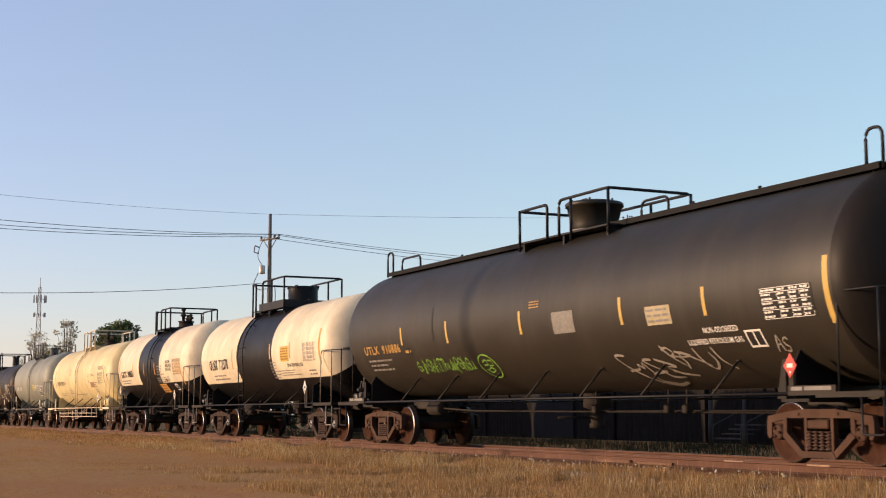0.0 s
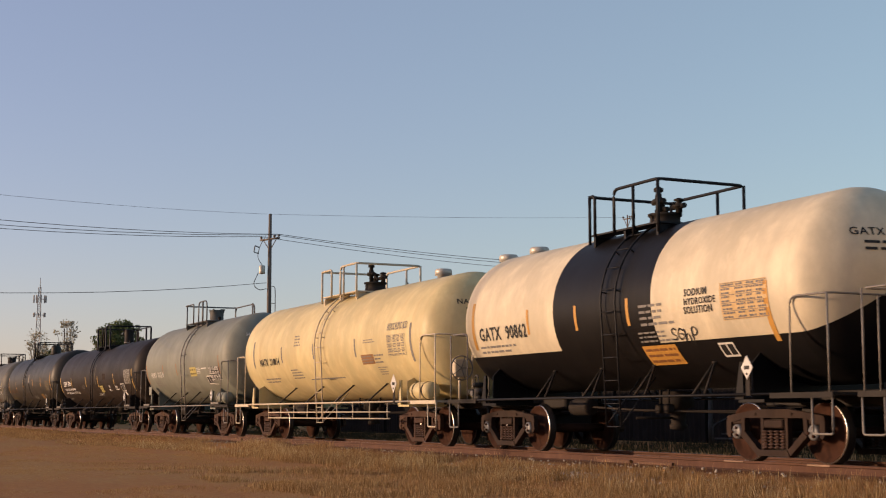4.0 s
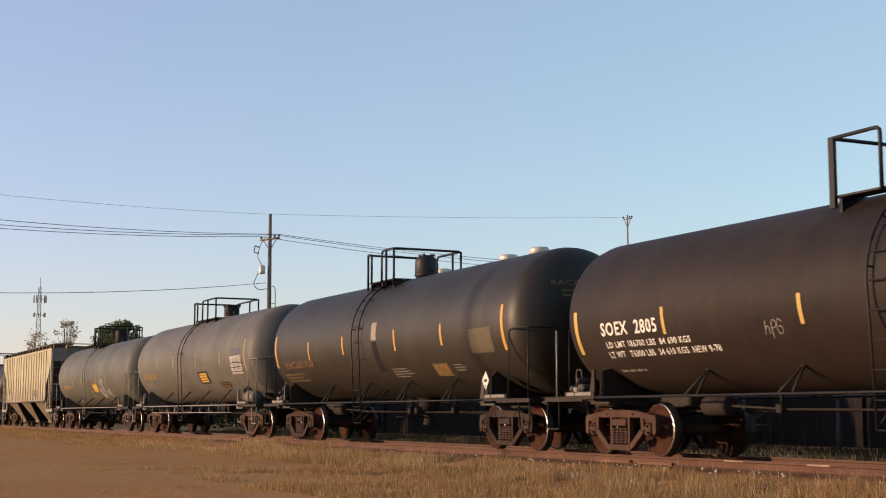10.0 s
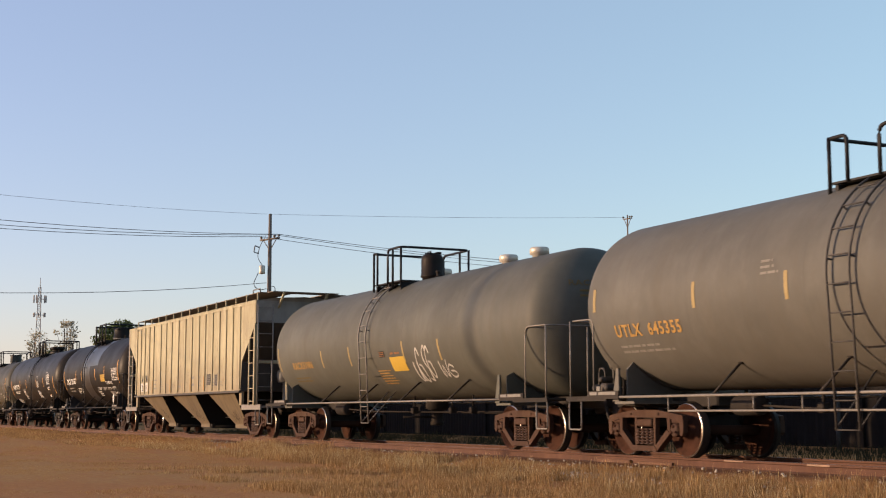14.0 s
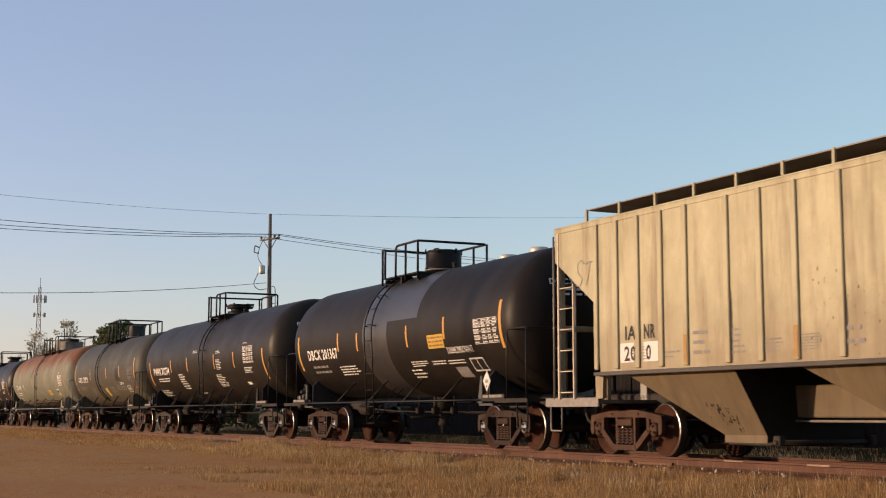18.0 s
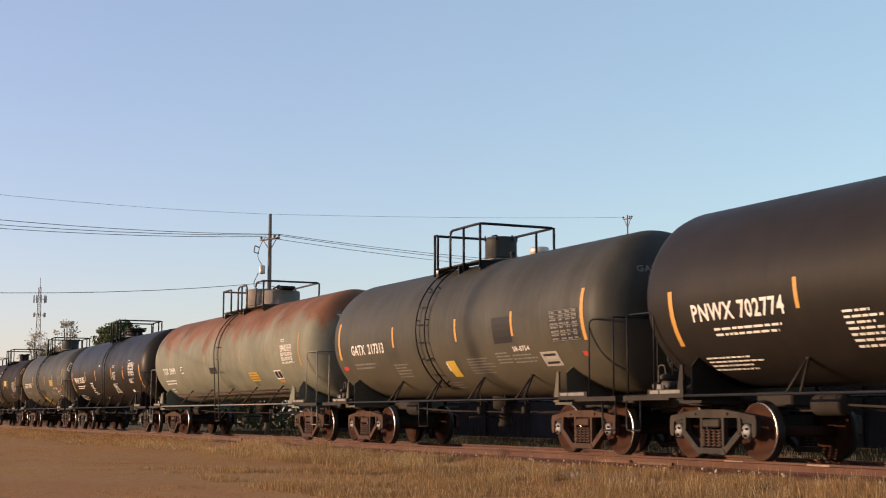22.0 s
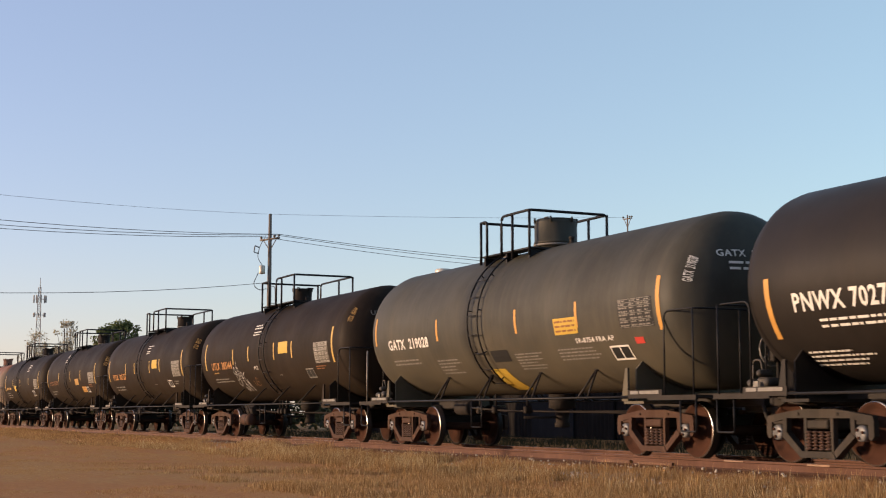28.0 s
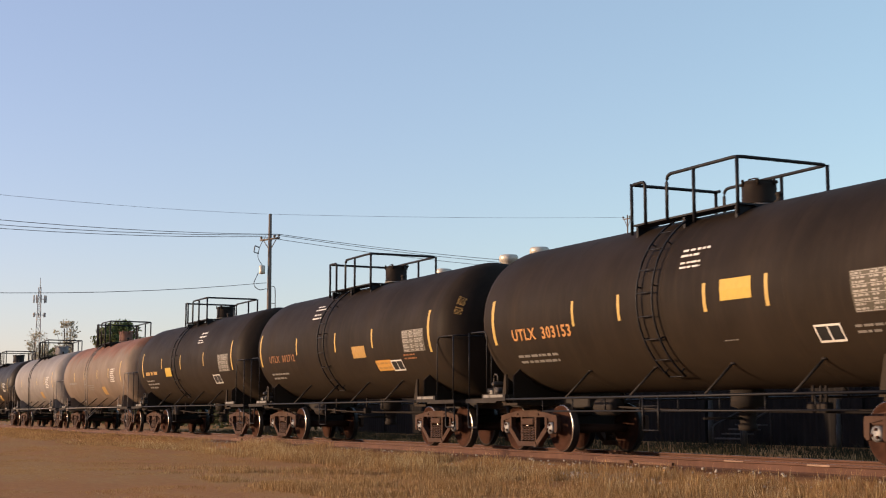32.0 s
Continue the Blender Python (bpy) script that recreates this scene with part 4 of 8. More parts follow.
def add_under(car, half, r, zc, pipe, steel, extra, rnd, braces=4, vee=False):
    """Side pipes, struts, outlet valve, brake cylinder and rods below the tank."""
    for s in (-1, 1):
        bm = bmesh.new()
        tube(bm, [(-half - 0.5, s * 1.49, 1.02), (half + 0.5, s * 1.49, 1.02)], 0.022, 8)
        part("side_pipe", bm, pipe, car)
        for k in range(braces):
            x = -half + 2 * half * (k + 1) / (braces + 1) + 0.2
            a = math.radians(48)
            bm = bmesh.new()
            yy, zz = -r * math.cos(a), zc - r * math.sin(a)
            tube(bm, [(x - 0.15, s * (1.34 if vee else 1.47), 1.03), (x, s * -(yy - 0.02), zz)], 0.021, 7)
            if vee:
                tube(bm, [(x + 0.17, s * 1.34, 1.03), (x + 0.02, s * -(yy - 0.02), zz)], 0.021, 7)
                for d in (-0.15, 0.17):
                    tube(bm, [(x + d, s * 1.34, 1.03), (x + d, s * 1.49, 1.02)], 0.018, 6)
            lathe(bm, [(0.0, 0.0), (0.055, 0.0), (0.055, 0.03), (0.0, 0.03)], "z", 10, None, (x, s * -yy, zz - 0.01))
            part("brace", bm, steel, car)
    if extra:
        bm = bmesh.new()
        x0, x1 = -half + 1.3, half - 0.8
        for z in (0.78, 0.62)[:extra]:
            tube(bm, [(x0, -1.46, z), (x1, -1.46, z)], 0.017, 7)
        k = x0
        while k < x1:
            tube(bm, [(k, -1.46, 0.62 if extra > 1 else 0.76), (k, -1.46, 1.0)], 0.014, 6)
            k += 1.1
        part("lower_rail", bm, pipe, car)
    bm = bmesh.new()
    lathe(bm, [(0.28, 0.98 + 0.15), (0.28, 0.86), (0.16, 0.82), (0.13, 0.56), (0.16, 0.54), (0.16, 0.46), (0.02, 0.45)], "z", 16, None, (0.3, 0, 0))
    tube(bm, [(0.3, 0, 0.66), (0.3, -0.9, 0.66)], 0.025, 6)
    part("outlet_valve", bm, GEAR, car)
    bm = bmesh.new()
    xb = -half + 2.5
    lathe(bm, [(0.02, xb - 0.32), (0.15, xb - 0.30), (0.16, xb - 0.26), (0.16, xb + 0.26), (0.15, xb + 0.30), (0.02, xb + 0.32)], "x", 16, None, (0, -0.75, 0.86))
    tube(bm, [(xb + 0.3, -0.75, 0.86), (xb + 1.6, -0.6, 0.80), (half - 1.2, -0.4, 0.74)], 0.02, 6)
    tube(bm, [(-half + 1.0, -0.35, 0.78), (half - 1.0, -0.35, 0.78)], 0.018, 6)
    part("brake_cylinder", bm, GEAR, car)
    for k in range(3):
        bm = bmesh.new()
        x = rnd.uniform(-half * 0.5, half * 0.55)
        box(bm, (x, -0.72, 0.74), (x + 0.14, -0.56, 0.9), 0, 0.02)
        tube(bm, [(x + 0.07, -0.64, 0.88), (x + 0.07, -0.64, 1.15)], 0.025, 6)
        part("brake_valve", bm, GEAR, car)


def add_brake_valves(car, half, rnd):
    """The brake control valve, its pipe bracket and pipes on the end platform at the tail."""
    x, y = -half - 1.0, -1.18
    bm = bmesh.new()
    box(bm, (x - 0.11, y - 0.08, 1.03), (x + 0.11, y + 0.10, 1.28), 0, 0.03)
    for dx, dz, q in ((-0.19, 0.16, 0.065), (0.19, 0.17, 0.07), (0.03, 0.31, 0.055)):
        lathe(bm, [(0.0, y - 0.17), (q * 0.6, y - 0.165), (q, y - 0.13), (q, y + 0.07), (q * 0.7, y + 0.10), (0.0, y + 0.10)], "y", 12, None, (x + dx, 0, 1.03 + dz))
    tube(bm, rounded([(x + 0.1, y, 1.08), (x + 0.45, y - 0.02, 1.10), (x + 0.5, y, 0.90), (x + 0.9, y + 0.2, 0.86)], 0.08), 0.022, 6)
    tube(bm, rounded([(x - 0.1, y + 0.05, 1.3), (x - 0.15, y + 0.05, 1.55), (x - 0.4, y + 0.1, 1.55), (x - 0.42, y + 0.1, 1.05)], 0.08), 0.018, 6)
    v = part("control_valve", bm, VALVE, car, "dusty cast brake control valve")
    bm = bmesh.new()
    box(bm, (x - 0.06, y - 0.185, 1.12), (x + 0.06, y - 0.165, 1.22), 0, 0.004)
    part("tag_plate", bm, DIM_INK, v)


def add_air_tank(car, x, mat, z=1.26, size=1.0):
    bm = bmesh.new()
    lathe(bm, [(q * size, x + d * size) for q, d in ((0.02, -0.50), (0.12, -0.48), (0.19, -0.42), (0.20, -0.36), (0.20, 0.36), (0.19, 0.42), (0.12, 0.48), (0.02, 0.50))], "x", 22, None, (0, -1.27, z))
    t = part("air_reservoir", bm, mat, car, "small horizontal air reservoir")
    for d in (-0.25 * size, 0.25 * size):
        bm = bmesh.new()
        lathe(bm, [(q * size, x + d + e) for q, e in ((0.202, -0.025), (0.208, -0.02), (0.208, 0.02), (0.202, 0.025))], "x", 22, None, (0, -1.27, z))
        part("strap", bm, STEEL_DARK, t)


def head_words(made, half, words, ink, z, w=1.2):
    """Lettering on the dished end that faces the front of the train."""
    car, r, zc = made
    c, h = half + 0.93, 0.80

    def place(u, v):
        q = min(0.98, math.hypot(u, v - zc) / r)
        return Vector((c + h * math.sqrt(1 - q * q) + 0.008, u, v))

    bm = bmesh.new()
    lettering(bm, words, -0.80, w - 0.80, z + 0.03, z + 0.15, place)
    part("lettering", bm, ink, car)
    bm = bmesh.new()
    bars(bm, -0.62, 0.22, z - 0.22, z - 0.02, 2, place, random.Random(5), 0, 0.42, True)
    part("stencil_block", bm, ink, car)


# crown height, platform span, gap, manway (x, diameter, top, style), ladder; paints
BLACK = paint("weathered_black_tank_paint", (0.0150, 0.0110, 0.0096), 0.50, 0, (0.040, 0.027, 0.020), 0.38, spec=0.12, dust=(0.031, 0.0215, 0.0160, 0.6), fade=0.65)
BLACK_GLOSS = paint("glossy_black_tank_paint", (0.0112, 0.0092, 0.0081), 0.46, 0, (0.025, 0.018, 0.014), 0.25, 0.12, fade=0.25)
BLACK_SATIN = paint("satin_black_tank_paint", (0.0165, 0.0138, 0.0120), 0.42, 0, (0.030, 0.022, 0.017), 0.25, 0.12, fade=0.2)
# repainted glossier band; its lighter base colour also holds some sheen
BLACK_SHEEN = paint("repainted_sheen_band", (0.026, 0.0255, 0.0275), 0.32, 0, (0.05, 0.04, 0.035), 0.3, 0.5, fade=0.5)
BLACK_OLIVE = paint("dusty_olive_black_tank_paint", (0.0135, 0.0116, 0.0086), 0.48, 0, (0.050, 0.040, 0.028), 0.25, spec=0.3, dust=(0.028, 0.0215, 0.0145, 0.6), fade=0.35)
BLACK_DUSTY = paint("dusty_faded_black_tank_paint", (0.034, 0.0335, 0.0275), 0.55, 0, (0.10, 0.084, 0.060), 0.25, spec=0.2, dust=(0.090, 0.076, 0.052, 0.85), fade=0.45)
BLACK_BROWN = paint("brownish_black_tank_paint", (0.0160, 0.0113, 0.0085), 0.58, 0, (0.040, 0.028, 0.018), 0.4, spec=0.07, dust=(0.034, 0.0245, 0.0160, 0.65), fade=0.4)
GREY = paint("weathered_grey_tank_paint", (0.180, 0.190, 0.158), 0.55, 0, (0.14, 0.125, 0.095), 0.3, fade=0.10)
GREY_DARK = paint("dark_warm_grey_tank_paint", (0.088, 0.086, 0.077), 0.55, 0, (0.082, 0.069, 0.053), 0.35, spec=0.22, dust=(0.110, 0.099, 0.082, 0.45), fade=0.2)
GREY_MID = paint("mid_grey_tank_paint", (0.077, 0.079, 0.069), 0.55, 0, (0.066, 0.058, 0.044), 0.45, spec=0.22, dust=(0.084, 0.080, 0.061, 0.4), fade=0.25)
WHITE = paint("off_white_tank_paint", (0.595, 0.52, 0.380), 0.5, 0, (0.38, 0.29, 0.18), 0.25)
BAND = paint("blue_black_band_paint", (0.0068, 0.0062, 0.0066), 0.40, 0, (0.022, 0.018, 0.016), 0.25, 0.14, fade=0.25)
CREAM = paint("dusty_cream_tank_paint", (0.560, 0.468, 0.252), 0.5, 0, (0.44, 0.27, 0.12), 0.32, 0.4, (0.47, 0.315, 0.155), 3.0, 5.6)
RUSTY = paint("grey_tank_paint_rusting_from_the_crown", (0.148, 0.152, 0.116), 0.65, 0, (0.15, 0.11, 0.070), 0.4, 0.2, (0.180, 0.078, 0.040), 2.30, 4.1, fade=0.15)
RUSTY2 = paint("tan_tank_paint_rusting_from_the_crown", (0.15, 0.112, 0.084), 0.65, 0, (0.16, 0.09, 0.06), 0.45, 0.3, (0.20, 0.085, 0.05), 2.7, 4.0)
LIGHT_GREY = paint("pale_grey_tank_paint", (0.184, 0.167, 0.159), 0.6, 0, (0.20, 0.15, 0.12), 0.35)


CARS = []
HALF = {}


def tank_car(uc, half, crown, r, mats, label, plat, man, ladder, pipe=GREY_PIPE, rail=BLACK_RAIL, zones=None, bands=(), extra=0, casting=TRUCK_RUST, steel=STEEL_DARK, near_rail=2.42, braces=4, dome_mat=None, wide=0.93, brake=-1, over=0.93, hug=False, bright_caps=False, valves=True, vee=False, pole=False, rails=""):
    car = new("tank_car")
    tagged(car, label, "railway car", "tank cars of the passing train")
    zc = crown - r
    rnd = random.Random(int(abs(uc) * 10))
    make_tank(car, half, r, zc, mats, zones, bands, over)
    dome = dome_mat or (mats[0] if mats[0] not in (WHITE, CREAM) else BAND)
    x0, x1, top, gap = plat
    add_platform(car, x0, x1, top, crown, rail, gap, 0.025 if rails == "bent" else 0.030, wide, rails)
    add_manway(car, man[0], man[1], crown - 0.07, man[2], dome, man[3], STEEL_DARK)
    if ladder is not None:
        add_ladder(car, ladder, r, zc, crown, GREY_PIPE if mats[0] in (GREY, GREY_MID, RUSTY2) else DARK_PIPE if mats[0] in (GREY_DARK, RUSTY) else rail, hug=hug)
    if valves:
        add_brake_valves(car, half, rnd)
    add_ends(car, half, r, zc, mats[-1], pipe, steel, near_rail, brake, pole)
    add_under(car, half, r, zc, BLACK_RAIL if mats[-1] == BAND else pipe, steel, extra, rnd, braces, vee)
    for s in (-1, 1):
        add_truck(car, s * half, casting, bright_caps)
    # lap seams of the shell's courses
    n = max(3, round((half + 0.9) * 2 / 2.9))
    c = half + over
    for k in range(1, n):
        x = -c + 2 * c * k / n
        bm = bmesh.new()
        lathe(bm, [(r - 0.001, x - 0.020), (r + 0.0012, x - 0.017), (r + 0.0012, x + 0.017), (r - 0.001, x + 0.020)], "x", 72, None, (0, 0, zc), False)
        if zones is None:
            part("shell_seam", bm, mats[0], car)
        else:
            bm.free()
    CARS.append((car, uc))
    HALF[car.name] = half
    car.location = (uc, 0, 0)
    return car, r, zc


BLUE_CARD = plain("faded_blue_grey_header", (0.055, 0.065, 0.085), 0.6, 0.0, 0.25)
BROWN_INK = plain("brown_orange_notice", (0.27, 0.13, 0.05), 0.6, 0.0, 0.25)
# ---------------------------------------------------------------- the train, from its head to its tail
def span(x0, x1, top, lad):
    x0, x1 = x0 + 0.28, x1 + 0.28
    g0 = max(x0 + 0.06, lad - 0.34)
    return (x0, x1, top, (g0, g0 + 0.66))


def bandzone(x0, x1, low):
    def pick(x, ang):
        return 1 if (x0 < x < x1 or ang < low) else 0
    return pick


BONNET = paint("tan_grey_bonnet_paint", (0.17, 0.145, 0.115), 0.65, 0, (0.14, 0.07, 0.04), 0.45)
# beyond x 8.93 the leading end is darker than the shell
c1 = tank_car(-23.77, 7.95, 4.29, 1.57, [BLACK_OLIVE, BLACK_GLOSS], "long dusty black pressure tank car with green scrawl", (-1.13, 2.25, 4.90, (0.0, 0.46)), (0.28, 0.92, 4.93, "bowl"), None, BLACK_RAIL, zones=lambda x, a: 1 if x > 8.93 else 0, braces=7)
c2 = tank_car(-40.76, 4.84, 4.04, 1.46, [WHITE, BAND], "off-white tank car with a broad black centre band", span(-2.13, 0.88, 4.86, -1.2), (0.26, 0.92, 4.62, "drum"), -1.2, GREY_PIPE, BLACK_RAIL, bandzone(-1.85, 1.6, -35), (-1.85, 1.6), bright_caps=True, casting=TRUCK_DARK)
c3 = tank_car(-54.02, 4.23, 4.13, 1.48, [WHITE, BAND], "off-white tank car with a black band and lower shell", span(-1.4, 0.85, 4.82, -0.6), (0.0, 0.55, 4.5, "valve"), 0.45, GREY_PIPE, BLACK_RAIL, bandzone(-1.6, 1.65, -30), (-1.6, 1.65), bright_caps=True, vee=True, casting=TRUCK_DARK)
c4 = tank_car(-68.07, 5.52, 4.03, 1.47, [CREAM], "cream acid tank car with cream ladder and rails", span(-1.55, 0.99, 4.70, -0.2), (0.35, 0.55, 4.6, "valve"), 0.05, CREAM_PIPE, CREAM_PIPE, extra=2, near_rail=2.5, brake=1, valves=False)
c5 = tank_car(-82.22, 4.12, 4.10, 1.49, [GREY], "short light grey tank car with a row of stencils", span(-1.75, 1.09, 4.74, 0.0), (-0.55, 0.5, 4.52, "drum"), 0.6, GREY_PIPE, paint("dark_grey_pipe_paint", (0.085, 0.085, 0.085), 0.5), near_rail=2.45, dome_mat=GREY_DARK, valves=False, rails="bent")
c6 = tank_car(-97.70, 7.00, 3.93, 1.43, [BLACK], "black tank car with orange tape marks and rusty trucks", span(-1.7, 0.95, 4.74, -0.1), (0.90, 0.42, 4.55, "drum"), 0.05, BLACK_RAIL, BLACK_RAIL, braces=5, vee=True, pole=True, rails="plated")
c7 = tank_car(-115.20, 6.20, 4.14, 1.51, [BLACK_OLIVE], "dusty black tank car with faded yellow lettering", span(-1.75, -0.1, 4.83, -0.9), (0.08, 0.56, 4.66, "dome"), -0.75, BLACK_RAIL, BLACK_RAIL, braces=4, vee=True, casting=TRUCK_DARK)
c8 = tank_car(-132.02, 6.17, 4.17, 1.52, [GREY_DARK], "warm grey tank car with a black-framed yellow notice", span(-1.9, 0.82, 4.79, -0.9), (0.45, 0.54, 4.56, "drum"), -0.6, GREY_PIPE, BLACK_RAIL, extra=1, braces=4, wide=0.78, dome_mat=BLACK)
c9 = tank_car(-149.05, 6.45, 4.06, 1.49, [GREY_MID], "grey tank car sprayed with white scrawl", span(-1.8, -0.1, 4.82, -0.95), (0.02, 0.56, 4.68, "dome"), -0.75, GREY_PIPE, BLACK_RAIL, braces=4, dome_mat=BLACK, valves=False, pole=True)
# the covered hopper (number ten) is built below
c11 = tank_car(-183.16, 5.24, 4.18, 1.52, [BLACK_GLOSS, BLACK_SHEEN], "glossy black tank car with orange tape and white lettering", span(-1.68, 0.45, 4.86, -0.9), (0.22, 0.88, 4.68, "drum"), -0.75, BLACK_RAIL, BLACK_RAIL, lambda x, a: 1 if (-1.3 < x < 0.2 or (0.2 < x < 1.9 and a > 12)) else 0, (-1.3, 0.2, 1.9), bright_caps=True, casting=TRUCK_DARK)
c12 = tank_car(-199.20, 6.45, 4.19, 1.52, [BLACK_SATIN], "long glossy black tank car with neat white lettering", span(-1.2, 0.8, 4.84, -0.3), (-0.25, 0.9, 4.52, "flange"), 0.5, BLACK_RAIL, BLACK_RAIL, braces=5, casting=TRUCK_GREY, bright_caps=True, vee=True)
c13 = tank_car(-214.88, 5.28, 4.13, 1.51, [BLACK_DUSTY], "dust-covered dark tank car with a drum manway", span(-1.68, 0.62, 4.87, -0.9), (0.12, 0.72, 4.66, "drum"), -0.8, BLACK_RAIL, BLACK_RAIL, hug=True, bright_caps=True, vee=True, pole=True)
c14 = tank_car(-231.65, 7.35, 4.22, 1.53, [RUSTY], "grey tank car streaked with rust from its crown", (-1.55, 2.81, 4.90, (-0.61, 0.16)), (-0.06, 1.11, 4.84, "drum"), 0.0, GREY_PIPE, DARK_PIPE, extra=0, braces=5, dome_mat=BONNET, rails="hoops")
c15 = tank_car(-249.60, 6.35, 4.18, 1.51, [BLACK_SATIN], "long glossy black tank car behind the rusty one", span(-1.35, 0.5, 4.87, -0.3), (-0.3, 0.9, 4.54, "flange"), 0.55, BLACK_RAIL, BLACK_RAIL, braces=5, casting=TRUCK_GREY, over=0.78, bright_caps=True, vee=True)
c16 = tank_car(-265.25, 5.15, 4.18, 1.52, [BLACK_DUSTY], "dusty brownish black tank car with a yellow patch", span(-1.8, 0.35, 4.88, -0.9), (0.1, 0.9, 4.76, "drum"), -0.65, BLACK_RAIL, BLACK_RAIL, hug=True, bright_caps=True, vee=True, pole=True)
c17 = tank_car(-280.18, 5.42, 4.13, 1.50, [BLACK_BROWN], "black tank car with yellow marks and white tag", span(-1.9, 1.07, 4.84, -0.6), (-0.5, 0.58, 4.56, "drum"), 0.3, BLACK_RAIL, BLACK_RAIL, hug=True, bright_caps=True)
c18 = tank_car(-295.08, 5.32, 4.15, 1.51, [BLACK_BROWN], "black tank car with orange lettering, yellow panel", span(-1.95, 1.09, 4.84, -0.9), (0.75, 0.58, 4.55, "drum"), -0.35, BLACK_RAIL, BLACK_RAIL, extra=1, hug=True, bright_caps=True)
c19 = tank_car(-309.95, 5.28, 4.15, 1.51, [BLACK_BROWN], "black tank car with orange lettering and small cards", span(-2.1, 0.8, 4.85, -1.0), (0.6, 0.56, 4.57, "drum"), -0.8, BLACK_RAIL, BLACK_RAIL, hug=True, bright_caps=True)
c20 = tank_car(-325.05, 5.60, 4.15, 1.52, [BLACK_BROWN], "black tank car near the train's tail", span(-1.9, 0.9, 4.84, -1.0), (0.3, 0.6, 4.57, "drum"), -0.8, BLACK_RAIL, BLACK_RAIL, hug=True)
c21 = tank_car(-340.75, 5.65, 4.05, 1.50, [RUSTY2], "tan tank car browned with rust on top", span(-1.9, 0.9, 4.95, -1.0), (0.3, 0.6, 4.5, "drum"), -0.8, GREY_PIPE, BLACK_RAIL)
c22 = tank_car(-356.60, 5.46, 4.05, 1.50, [LIGHT_GREY], "pale grey tank car near the train's tail", span(-1.9, 0.9, 4.85, -1.0), (0.3, 0.7, 4.5, "drum"), -0.8, GREY_PIPE, BLACK_RAIL)
c23 = tank_car(-372.00, 5.50, 4.10, 1.50, [BLACK], "last black tank car of the train", span(-1.9, 0.9, 4.85, -1.0), (0.3, 0.7, 4.6, "drum"), -0.8, BLACK_RAIL, BLACK_RAIL)


# ---------------------------------------------------------------- covered hopper
HOPPER = paint("faded_cream_hopper_paint", (0.355, 0.327, 0.212), 0.6, 0, (0.13, 0.088, 0.052), 0.9, dust=(0.155, 0.110, 0.064, 0.7), fade=0.12)
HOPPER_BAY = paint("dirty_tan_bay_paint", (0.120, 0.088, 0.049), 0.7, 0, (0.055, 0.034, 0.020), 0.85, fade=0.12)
# the bays' end slopes: shade put into a near-black paint
BAY_SHADE = paint("shade_dark_slope_sheet_paint", (0.020, 0.018, 0.017), 0.8, 0, (0.03, 0.022, 0.016), 0.4, 0.1)
HOPPER_ROOF = paint("dirty_hopper_roof_paint", (0.19, 0.16, 0.125), 0.7, 0, (0.12, 0.08, 0.06), 0.5)


HOPPER_TOP = paint("streaked_pale_grey_end_paint", (0.21, 0.20, 0.185), 0.65, 0, (0.06, 0.05, 0.045), 0.8, fade=0.2)
# dirty grey, darkened further to hold the shade under the ends
HOPPER_END = paint("dirty_grey_paint_toned_for_shade", (0.055, 0.050, 0.047), 0.7, 0, (0.03, 0.025, 0.02), 0.5)


